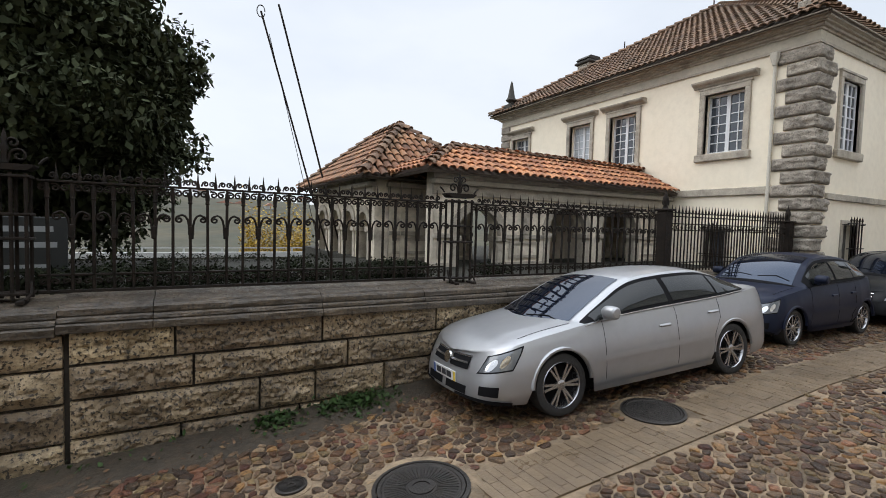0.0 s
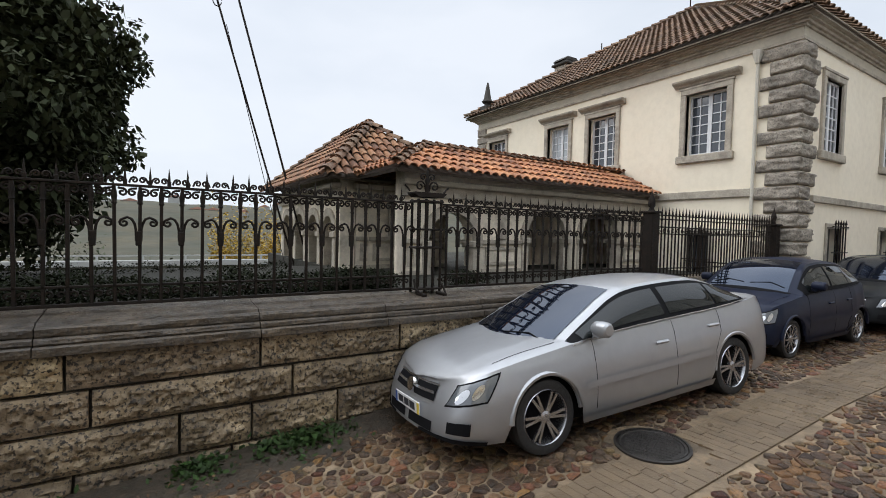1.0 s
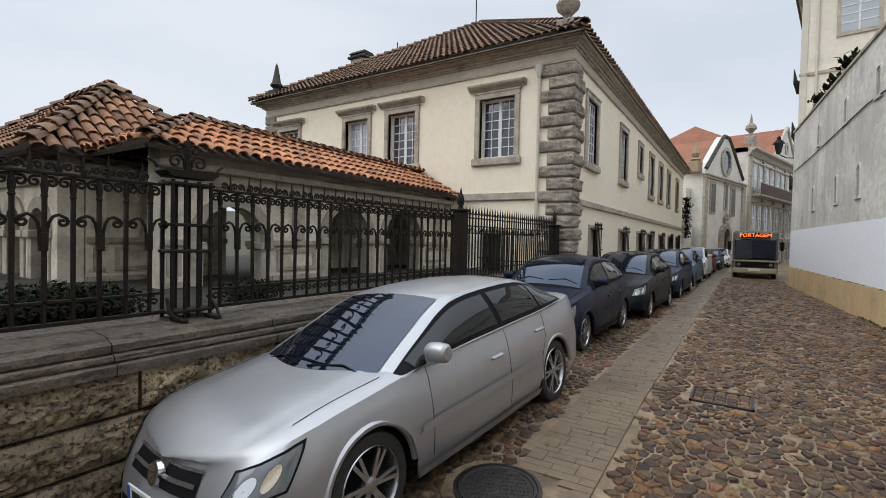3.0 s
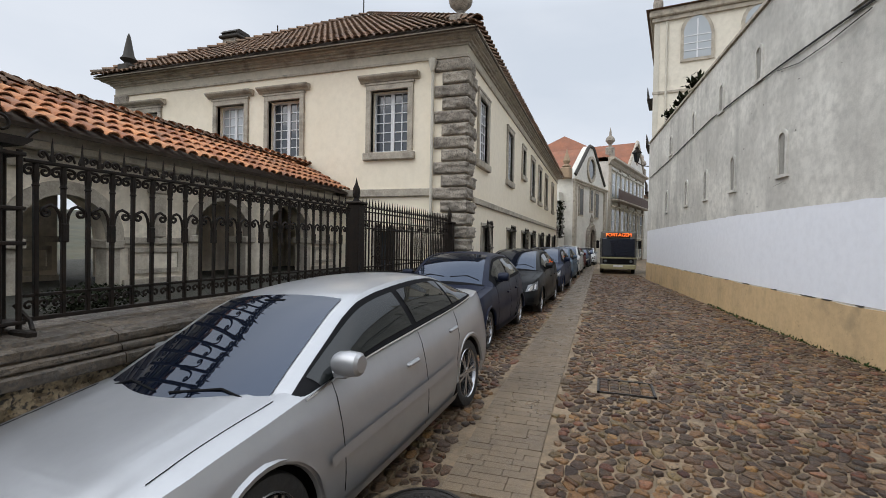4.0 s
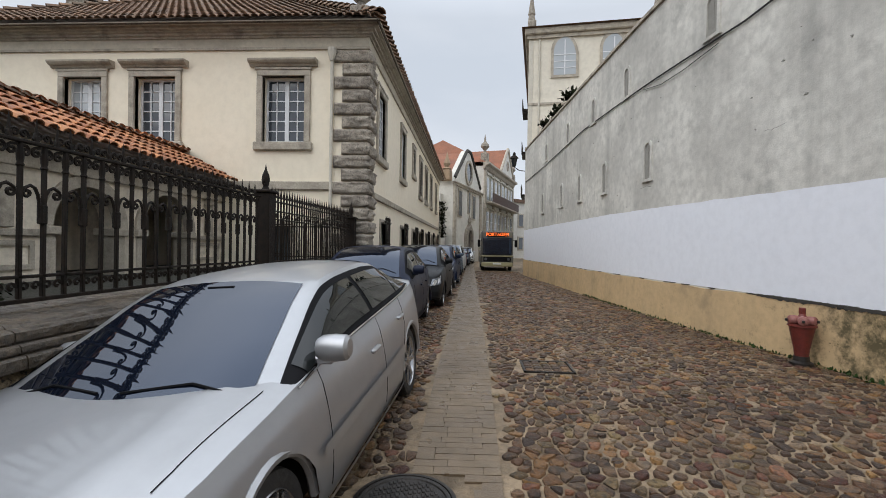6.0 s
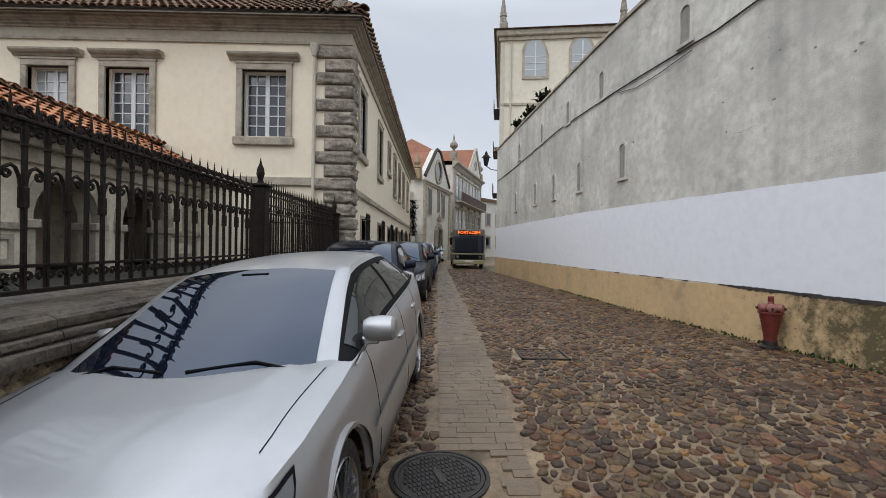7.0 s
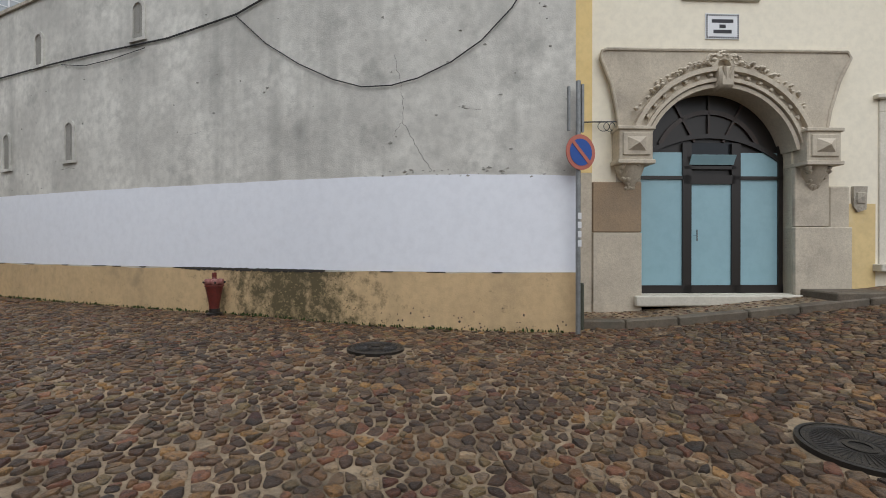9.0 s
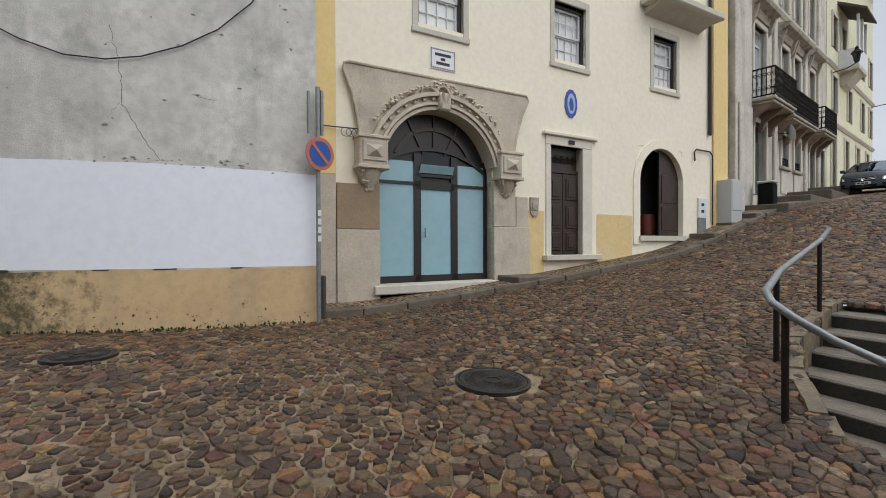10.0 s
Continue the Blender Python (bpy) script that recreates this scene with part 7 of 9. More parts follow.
tagged(part("wall_cable", Geo().tube(on_wall(dense([(26, 4.95), (22.2, 5.02), (16.3, 5.25), (12.05, 5.16), (9.0, 5.1), (7.35, 5.23), (4.5, 5.9), (2.1, 6.3)]), 0.03), 0.017, 5), M_WIRE), "black cable clipped along the grey wall", "cable")
sag = [(7.35, 5.2), (6.7, 4.62), (6.03, 4.18), (5.4, 3.85), (4.91, 3.68), (4.45, 3.66), (4.06, 3.74), (3.6, 3.95), (3.2, 4.25), (2.81, 4.72), (2.5, 5.3), (2.3, 6.0)]
tagged(part("wall_cable", Geo().tube(on_wall(dense(sag, 3), 0.03), 0.010, 5), M_WIRE), "thin black cable sagging over the wall", "cable")
sag = [(12.2, 5.1), (11.4, 4.95), (10.6, 4.95), (9.6, 5.02)]
tagged(part("wall_cable", Geo().tube(on_wall(dense(sag, 3), 0.03), 0.008, 5), M_WIRE), "thin loose cable on the wall", "cable")


def crack(pts, w):
    g = Geo()
    fine = []
    for x, z in dense(pts, 7):
        fine.append((x + random.uniform(-0.02, 0.02), z + random.uniform(-0.02, 0.02)))
    g.tube(on_wall(fine, 0.0), w * 0.55, 3)
    return g


for pts, w in (([(4.42, 4.15), (4.30, 3.6), (4.28, 3.1), (4.05, 2.65), (3.85, 2.36)], 0.008), ([(4.3, 3.1), (4.45, 2.9)], 0.005), ([(5.6, 2.3), (5.1, 2.31), (4.2, 2.29), (3.4, 2.28), (2.1, 2.27)], 0.007), ([(8.6, 3.28), (8.2, 3.3)], 0.006),
               ([(11.8, 2.9), (12.3, 2.9)], 0.005), ([(3.5, 3.3), (3.2, 3.25)], 0.005), ([(7.3, 1.35), (7.6, 1.35)], 0.004), ([(2.6, 1.9), (2.3, 1.88)], 0.006), ([(5.0, 0.55), (4.4, 0.5)], 0.005)):
    part("crack", crack(pts, w), M_JOINT, wall_south, "fine dark crack in the render")
g, low = Geo(), Geo()
for i in range(130):
    x = random.uniform(2.1, 4.6) if i < 90 else random.uniform(4.6, 20)
    z = random.gauss(2.36, 0.05) if i < 30 else (0.06 + random.random() ** 2 * 0.3 if i < 70 else random.uniform(2.5, 5.5))
    p, q, a = wall_at(x)
    tall = 1.8 if z < 0.8 else 0.8
    r = random.uniform(0.005, 0.014) if z < 0.8 else random.uniform(0.008, 0.028)
    poly = [(r * random.uniform(0.4, 1.6) * math.cos(k * 0.7), z + r * tall * random.uniform(0.3, 1) * math.sin(k * 0.7)) for k in range(9)]
    gg = Geo().prism(poly, -0.036 if z < 0.8 else -0.009, 0.0)
    (low if z < 0.8 else g).add(gg.v, gg.f, pose(p.x, p.y, 0, 0, 0, a + 180))
part("peeled_spot", g, M_SLIT, wall_south, "small spots of peeled render", kind="stuff")
part("plinth_chip", low, M_JOINT, wall_south, "dark chips low on the plinth", kind="stuff")

# ---- sunken steps and handrail beside the slope ----
M_TREAD = mat("worn_damp_tread", (0.20, 0.165, 0.125), (0.12, 0.10, 0.075), 0.6, 4, 0.9, 0.5, 40, stain=(0.08, 0.068, 0.05), sscale=1.6, slow=0.5)
M_RISER = mat("near_black_riser", (0.035, 0.029, 0.021), (0.02, 0.017, 0.013), 0.8, 4, 0.9, 0.5, 40)
M_EDGING = mat("worn_ochre_edging", (0.22, 0.165, 0.095), (0.10, 0.078, 0.052), 0.75, 5, 0.95, 0.8, 26, stain=(0.06, 0.05, 0.036), sscale=2.4, slow=0.5)
steps = thing("stairs", pose(0, 0, 0), "worn concrete steps going down beside the street", "stairs", kind="structure")
ED, GD = Vector((-0.44, 0.898, 0)), Vector((0.898, 0.44, 0))
for i in range(6):
    L = Vector((-4.92, -2.45, 0)) + Vector((0.367, 0.25, 0)) * i
    z = 0.30 - 0.17 * i
    m = Matrix((ED, GD, Vector((0, 0, 1)))).transposed().to_4x4()
    m.translation = L
    part("step", Geo().box(-0.35, -0.75 if i else -1.6, -1.2, 3.4, 0.0, z, 0.02, m), M_TREAD, steps)
    # thin slab, much darker than the tread, over each step's front face
    part("riser", Geo().box(-0.34, 0.0, -1.2, 3.4, 0.004, z - 0.03, 0, m), M_RISER, steps, "dark riser face")
part("landing", Geo().box(-5.6, -0.6, -1.3, -2.4, 2.6, -0.72), M_CONC, steps)
edge = [(-2.62, 0.75), (-2.75, 0.4), (-3.22, -0.62), (-3.6, -1.2), (-4.05, -1.72), (-4.7, -2.3), (-5.3, -2.82)]
run = []
for (a, b), (c, d) in zip(edge[:-1], edge[1:]):
    n_ = max(1, round(math.hypot(c - a, d - b) / 0.26))
    run += [(a + (c - a) * k / n_, b + (d - b) * k / n_) for k in range(n_)]
run.append(edge[-1])
for (a, b), (c, d) in zip(run[:-1], run[1:]):
    dv = Vector((c - a, d - b, 0)).normalized()
    nv = Vector((-dv.y, dv.x, 0))
    ln, wa, wb = math.hypot(c - a, d - b), random.uniform(0.05, 0.085), random.uniform(0.06, 0.11)
    top = random.uniform(0.01, 0.045)
    pts = [(0.008, -wa), (ln * 0.5, -wa * random.uniform(0.8, 1.15)), (ln - 0.008, -wa), (ln - 0.008, wb), (ln * 0.5, wb * random.uniform(0.8, 1.2)), (0.008, wb)]
    lo_, hi_ = [], []
    for u, v in pts:
        p = Vector((a, b, 0)) + dv * u + nv * v
        z = ground_z(p.x, p.y) + top + random.uniform(-0.012, 0.012)
        hi_.append((a + (p.x - a) * 0.97, b + (p.y - b) * 0.97, z))
        lo_.append((p.x, p.y, -1.2))
    mid = [(p[0], p[1], q[2] - 0.025) for p, q in zip(lo_, hi_)]
    fs = [tuple(range(5, -1, -1))[::-1]] + [(r * 6 + k, r * 6 + (k + 1) % 6, (r + 1) * 6 + (k + 1) % 6, (r + 1) * 6 + k) for r in (0, 1) for k in range(6)]
    part("edging_stone", Geo().add(hi_ + mid + lo_, fs), M_EDGING, steps)
rail = thing("handrail", pose(0, 0, 0), "curved grey steel handrail on round posts", "handrail")
part("rail", Geo().tube([(-4.82, -2.3, 1.38), (-4.7, -2.28, 1.24), (-3.9, -1.5, 1.07), (-3.22, -0.82, 0.93), (-2.75, -0.2, 0.88), (-2.53, 0.06, 0.83), (-2.50, 0.18, 0.76), (-2.58, 0.27, 0.67), (-2.8, 0.36, 0.52), (-3.2, 0.6, 0.30), (-3.9, 1.1, 0.0)], 0.028, 10), M_GREYMETAL, rail, smooth=True)
for x, y, z0, z1 in ((-4.68, -2.28, 0.25, 1.22), (-3.2, -0.83, 0.02, 0.92), (-2.58, 0.2, -0.16, 0.68)):
    part("post", Geo().cyl((x, y, z0), (x, y, z1), 0.025, n=10), M_IRON, rail, smooth=True)
# ---- houses up the side street ----
BALUSTER = Geo().cyl((0, 0, 0.05), (0, 0, 1.0), 0.016, n=5).lathe([(0.016, 0.48), (0.035, 0.53), (0.016, 0.58)], n=5).mesh("baluster", M_IRON, True)
CURL = Geo().tube(spiral(0, 0.3, 0.075, 1.2, 90, 1, n=8), 0.013, 4).tube(spiral(0, 0.78, 0.075, 1.2, -90, -1, n=8), 0.013, 4).mesh("scroll", M_IRON, True)


def iron_balcony(parent, u0, u1, z, out):
    """Thin moulded slab on brackets with a dense scrolled balustrade."""
    b = part("balcony", Geo().box(u0, -out, z - 0.10, u1, 0, z, 0.02).box(u0 + 0.06, -out + 0.06, z - 0.2, u1 - 0.06, 0, z - 0.1, 0.02), M_GREYSTONE, parent, "thin stone slab on brackets")
    n = max(2, round((u1 - u0) / 1.1) + 1)
    for k in range(n):
        u = u0 + 0.18 + (u1 - u0 - 0.36) * k / (n - 1)
        part("bracket", Geo().prism([(0, z - 0.95), (-0.12, z - 0.9), (-0.2, z - 0.6), (-out * 0.6, z - 0.4), (-out * 0.9, z - 0.2), (0, z - 0.2)], u - 0.09, u + 0.09, "yz"), M_RUSTSTONE, b, "rust-stained stone bracket")
    part("top_rail", Geo().box(u0, -out, z + 0.98, u1, -out + 0.05, z + 1.03, 0.01).box(u0, -out + 0.05, z + 0.98, u0 + 0.05, 0, z + 1.03).box(u1 - 0.05, -out + 0.05, z + 0.98, u1, 0, z + 1.03), M_IRON, b)
    part("bottom_rail", Geo().box(u0, -out, z + 0.05, u1, -out + 0.04, z + 0.09).box(u0, -out + 0.04, z + 0.05, u0 + 0.04, 0, z + 0.09).box(u1 - 0.04, -out + 0.04, z + 0.05, u1, 0, z + 0.09), M_IRON, b)
    k = max(4, round((u1 - u0) / 0.13))
    for i in range(k + 1):
        u = u0 + 0.03 + (u1 - u0 - 0.06) * i / k
        share("baluster", BALUSTER, b, pose(u, -out + 0.025, z))
        if i < k:
            share("scroll", CURL, b, pose(u + 0.06, -out + 0.025, z))
    k = max(3, round(out / 0.14))
    for i in range(1, k):
        for u in (u0 + 0.025, u1 - 0.025):
            share("baluster", BALUSTER, b, pose(u, -out * i / k, z))
            share("scroll", CURL, b, pose(u, -out * (i + 0.5) / k, z, 0, 0, 90))
    return b


def town_house(m, w, h, mt, label, openings, courses, depth=6):
    """Front with openings (u0, z0, u1, z1, kind): window, door or shutter."""
    t = thing("house", m, label, "house", "houses up the side street")
    part("wall", wall_sheet(0, w, -2.5, h, [o[:4] for o in openings], 0.4), mt, t)
    part("wall_end", Geo().box(0, 0.4, -2.5, 0.3, depth, h).box(w - 0.3, 0.4, -2.5, w, depth, h).box(0.3, 0.9, -2.5, w - 0.3, 1.0, h), mt, t)
    part("roof", Geo().prism([(-0.6, h), (depth, h), (depth, h + 0.25), (depth / 2, h + 1.8), (-0.6, h + 0.2)], -0.2, w + 0.2, "yz"), M_TILEOLD, t)
    for a, za, b, zb, kind in openings:
        f = 0.15
        g = Geo().box(a - f, -0.07, za, a, 0.12, zb, 0.015).box(b, -0.07, za, b + f, 0.12, zb, 0.015).box(a - f, -0.07, zb, b + f, 0.12, zb + 0.18, 0.015)
        w_ = part("window" if kind != "door" else "door", g, M_TRIMSTONE, t, "pale stone surround")
        if kind == "tall":
            part("hood", Geo().prism([(0, zb + 0.22), (-0.1, zb + 0.24), (-0.16, zb + 0.5), (-0.42, zb + 0.62), (-0.46, zb + 0.74), (0, zb + 0.84)], a - 0.42, b + 0.42, "yz"), M_GREYSTONE, w_, "weathered projecting hood")
            for u in (a - 0.25, b + 0.25):
                part("console", Geo().prism([(0, zb - 0.15), (-0.14, zb), (-0.3, zb + 0.5), (0, zb + 0.5)], u - 0.07, u + 0.07, "yz"), M_GREYSTONE, w_)
        if kind == "low":
            part("sill", Geo().box(a - 0.2, -0.14, za - 0.12, b + 0.2, 0.1, za, 0.02), M_GREYSTONE, w_)
            part("apron", Geo().box(a, -0.05, za - 1.1, b, 0.0, za - 0.16, 0.02), M_TRIMSTONE, w_)
            for k in range(7):
                part("guard_bar", Geo().cyl((a + (b - a) * (k + 0.5) / 7, -0.02, za), (a + (b - a) * (k + 0.5) / 7, -0.02, za + 0.35), 0.014, n=5), M_IRON, w_)
            part("guard_rail", Geo().box(a, -0.035, za + 0.34, b, -0.005, za + 0.37), M_IRON, w_)
        c = (a + b) / 2
        if kind == "door":
            part("leaf", Geo().box(a, 0.2, za, c - 0.01, 0.26, zb - 0.6, 0.01).box(c + 0.01, 0.2, za, b, 0.26, zb - 0.6, 0.01), M_GREENDOOR if w > 12.7 and a < 3 else M_DOORWOOD, w_)
            part("transom", Geo().box(a, 0.22, zb - 0.58, b, 0.25, zb), M_DARKGLASS, w_)
        elif kind == "shutter":
            for p, q in ((a, c - 0.01), (c + 0.01, b)):
                part("shutter", Geo().box(p, 0.06, za, q, 0.12, zb, 0.01), M_DOORWOOD, w_, "dark closed shutter")
        else:
            g = Geo()
            for u in (a, c - 0.045, b - 0.07):
                g.box(u, 0.15, za, u + 0.07, 0.2, zb)
            for z in [za] + [zb - 0.6 if kind == "tall" else (za + zb) / 2] + [zb - 0.07]:
                g.box(a, 0.152, z, b, 0.198, z + 0.07)
            part("sash", g, M_WINWHITE, w_, "white painted sash")
            part("pane", Geo().box(a, 0.2, za, b, 0.21, zb), M_PANELIGHT if kind == "tall" else M_PANE, w_)
    for z in courses:
        part("string_course", Geo().prism([(0, z), (-0.06, z + 0.02), (-0.14, z + 0.14), (-0.14, z + 0.2), (0, z + 0.22)], 0, w, "yz"), M_TRIMSTONE, t)
    return t


M_OLDFRONT = mat("grimy_stone_front", (0.66, 0.61, 0.53), (0.50, 0.46, 0.39), 0.85, 1.2, 0.9, 0.25, 30, stain=(0.17, 0.155, 0.13), sscale=0.8, slow=0.54, streak=0.5)
M_RUSTSTONE = mat("rust_stained_bracket", (0.30, 0.20, 0.14), (0.18, 0.13, 0.10), 0.85, 3, 0.9, 0.4, 30)
M_GREENDOOR = mat("dull_green_door", (0.055, 0.085, 0.065), (0.04, 0.06, 0.048), 0.6, 4, 0.8, 0.2, 30)
UP = Vector((-9.09, -12.07, 0))
HD = 221.5
m = pose(UP.x, UP.y, 2.6, 0, 0, HD)
cols_ = ((2.3, 3.6), (5.45, 6.45), (7.2, 8.15), (9.5, 10.5))
ops_ = [(a, 3.75, b, 6.6, "tall") for a, b in cols_] + [(a, 8.2, b, 10.9, "tall") for a, b in cols_]
ops_ += [(2.35, 0.4, 3.6, 3.05, "door"), (5.5, 1.75, 6.4, 3.05, "low"), (7.25, 1.75, 8.15, 3.05, "low"), (9.6, 0.75, 10.5, 3.15, "door"), (11.5, 0.8, 12.3, 3.2, "door")]
h1 = town_house(m, 12.85, 14, M_OLDFRONT, "grimy stone-faced town house with black iron balconies", ops_, (3.42, 7.75))
part("pilaster", Geo().box(0.0, -0.22, -2.5, 1.55, 0.0, 14, 0.03).box(0.2, -0.3, -2.5, 1.35, -0.22, 3.3, 0.03), M_OLDFRONT, h1, "heavy stained corner pilaster")
for u in (4.45, 8.75, 11.0):
    part("pilaster", Geo().box(u, -0.09, -2.5, u + 0.4, 0.0, 14, 0.015), M_OLDFRONT, h1)
for a, b, o_ in ((1.75, 4.25, 0.85), (5.0, 8.6, 0.6), (9.05, 11.2, 0.75)):
    iron_balcony(h1, a, b, 3.68, o_)
dish = m @ Vector((4.75, -0.1, 3.0))
dh = thing("satellite_dish", pose(dish.x, dish.y, dish.z, 0, 0, HD + 35), "pale round satellite dish on the facade", "dish")
part("bowl", Geo().lathe([(0.0, 0.0), (0.2, 0.02), (0.34, 0.07), (0.36, 0.085), (0.0, -0.02)], (0, 0, 0), 16, pose(0.3, -0.5, 0, 75, 0, 0)), M_WINWHITE, dh, smooth=True)
part("arm", Geo().tube([(0, 0.1, 0), (0.15, -0.3, -0.05), (0.3, -0.48, 0)], 0.02, 5), M_IRON, dh)
q = m @ Vector((12.95, 0, 0))
ops_ = [(a, z0, a + 1.0, z1, "shutter") for a in (1.1, 8.4, 11.0) for z0, z1 in ((4.9, 6.7), (8.2, 9.9))] + [(0.9, 0.9, 1.9, 3.7, "door")]
ops_ += [(a, 1.9, a + 0.95, 3.7, "shutter") for a in (4.0, 7.0, 10.0)] + [(4.7, 4.9, 5.7, 6.7, "shutter"), (3.1, 7.5, 4.2, 9.9, "window")]
m2 = pose(q.x, q.y, 3.3, 0, 0, HD)
h2 = town_house(m2, 12.4, 14.5, mat("pale_lemon_front", (0.74, 0.71, 0.50), (0.64, 0.61, 0.44), 0.85, 1, 0.8, 0.1, 40, stain=(0.42, 0.39, 0.3), slow=0.58), "pale lemon town house with an enclosed white balcony", ops_, (4.1, 7.1))
B0, B1, BO = 2.6, 4.7, 0.85
bw = part("bow_balcony", Geo().box(B0, -BO, 7.2, B1, 0, 7.4, 0.04).prism([(0, 6.5), (-0.25, 6.6), (-BO + 0.1, 7.2), (0, 7.2)], B0 + 0.3, B1 - 0.3, "yz"), M_TRIMSTONE, h2, "white roofed balcony on a bracket")
for a, b, c, d in ((B0, -BO, B1, -BO + 0.07), (B0, -BO + 0.07, B0 + 0.07, 0.0), (B1 - 0.07, -BO + 0.07, B1, 0.0)):
    part("parapet", Geo().box(a, b, 7.4, c, d, 8.35, 0.015), M_WINWHITE, bw)
for u in (B0 + 0.06, (B0 + B1) / 2, B1 - 0.06):
    part("post", Geo().box(u - 0.06, -BO, 8.35, u + 0.06, -BO + 0.12, 10.1, 0.01), M_WINWHITE, bw)
part("canopy", Geo().prism([(0.0, 10.8), (-BO - 0.35, 10.1), (-BO - 0.35, 10.22), (0.0, 10.95)], B0 - 0.3, B1 + 0.3, "yz"), M_ROOFBED, bw, "dark tiled lean-to canopy")
bx = m @ Vector((1.25, -0.75, 0))
bn = thing("litter_bin", pose(bx.x, bx.y, ground_z(bx.x, bx.y) + 0.0, 0, 0, HD), "dark street litter bin with pale lid", "bin")
part("body", Geo().box(-0.23, -0.23, 0, 0.23, 0.23, 0.9, 0.04), M_BLACKPL, bn)
part("lid", Geo().box(-0.25, -0.25, 0.9, 0.25, 0.25, 0.98, 0.03), plain("pale_lid", (0.4, 0.42, 0.4), 0.5), bn)
for u, dz in ((0.6, 0.1), (3.2, 0.15), (6.2, 0.2), (9.2, 0.25)):
    p = m @ Vector((u, -0.9, 0))
    tagged(part("pavement_step", Geo().box(0, -0.6, -0.8, 2.9, 0.9, 0.2, 0.02), M_CONC), "worn stone step along the steep pavement", "step").matrix_world = pose(p.x, p.y, ground_z(p.x, p.y) + dz, 0, 0, HD)
cx_, cy_ = -17.2, -16.6
car(pose(cx_, cy_, ground_z(cx_, cy_) + 0.02, 0, -5, 222), "dark grey hatchback parked facing down the hill", paint("graphite_car_paint", (0.05, 0.055, 0.065)), 4.3, 1.48, HATCH_ROOF, (0.85, 3.45), 0.31, 10, 0.97, 1, True, "")


def lantern(mm, arm):
    t = thing("street_lantern", mm, "black iron wall lantern on a bracket", "lantern")
    part("arm", Geo().tube([(0, 0, 0), (0, -arm * 0.6, 0.05), (0, -arm, 0.25)], 0.025, 6).tube(spiral(0, 0, 0.2, 1.0, 0, 1, n=10), 0.015, 4), M_IRON, t)
    part("cage", Geo().lathe([(0.08, 0.25), (0.12, 0.3), (0.2, 0.7), (0.22, 0.72)], (0, -arm, 0), 6), M_DARKGLASS, t)
    part("cap", Geo().lathe([(0.26, 0.72), (0.14, 0.86), (0.08, 0.9), (0.09, 0.98), (0.0, 1.1)], (0, -arm, 0), 8), M_IRON, t)
    return t


for u_, z_, arm_ in ((1.0, 10.1, 1.0), (12.2, 10.4, 1.1)):
    lp = m2 @ Vector((u_, 0, 0))
    lantern(pose(lp.x, lp.y, z_, 0, 0, HD), arm_)

# ---- tower house behind the grey wall ----
TX, TY = 26.9, -0.35
tower = thing("tower_house", pose(TX, TY, 0, 0, 0, -98), "tall cream house with gothic windows and corner pinnacles", "house")
part("wall", Geo().box(0.0, 0, -0.5, 6.7, 14, 12.95), mat("pale_grey_cream", (0.74, 0.69, 0.58), (0.66, 0.61, 0.51), 0.85, 0.5, 0.7, 0.08, 40, stain=(0.5, 0.46, 0.38), slow=0.6), tower)
part("cornice", Geo().box(-0.25, -0.25, 12.95, 6.95, 14.2, 13.3, 0.05).box(-0.12, -0.12, 12.75, 6.82, 14.1, 12.94), M_GREYSTONE, tower)
part("string_course", Geo().box(-0.05, -0.06, 9.2, 6.75, -0.001, 9.32), M_GREYSTONE, tower)
part("pipe", Geo().cyl((0.55, -0.07, 3), (0.55, -0.07, 12.7), 0.05, n=6), M_TRIMSTONE, tower)
part("corner_strip", Geo().box(-0.02, -0.04, 3, 0.22, -0.001, 12.7), M_TRIMSTONE, tower)
roofg = Geo().add([(-0.4, -0.4, 13.3), (7.1, -0.4, 13.3), (7.1, 14.4, 13.3), (-0.4, 14.4, 13.3), (3.35, 3.4, 14.9), (3.35, 10.6, 14.9)], [(0, 1, 4), (1, 2, 5, 4), (2, 3, 5), (3, 0, 4, 5), (3, 2, 1, 0)])
part("roof", roofg, M_TILEOLD, tower)
TW = [(1.3, 2.45), (3.8, 4.95)]
for a, b in TW:
    c, r = (a + b) / 2, (b - a) / 2
    pts = [(a, 10.75), (b, 10.75), (b, 11.8)] + [(c + r * math.cos(k * 0.26) * (1 - 0.1 * math.sin(k * 0.52)), 11.8 + 0.95 * math.sin(k * 0.26)) for k in range(1, 12)] + [(a, 11.8)]
    out = [(c + (x - c) * 1.25, 11.6 + (z - 11.6) * 1.16) for x, z in pts]
    w_ = part("window", Geo().prism(out, -0.07, 0.0), M_GREYSTONE, tower, "pointed gothic stone window")
    part("pane", Geo().prism(pts, -0.078, -0.071), M_PANELIGHT, w_)
    g = Geo().box(c - 0.03, -0.095, 10.75, c + 0.03, -0.079, 12.6)
    for z in (11.1, 11.45, 11.8):
        g.box(a, -0.095, z, b, -0.079, z + 0.04)
    part("bars", g, M_WINWHITE, w_)
for u, v in ((0.1, 0.1), (6.5, 0.1)):
    part("pinnacle", Geo().box(u - 0.2, v - 0.2, 13.3, u + 0.25, v + 0.25, 13.8, 0.04).lathe([(0.2, 13.8), (0.16, 14.1), (0.2, 14.15), (0.03, 15.3), (0, 15.4)], (u, v, 0), 8), M_QUOIN, tower, "dark stone pinnacle")
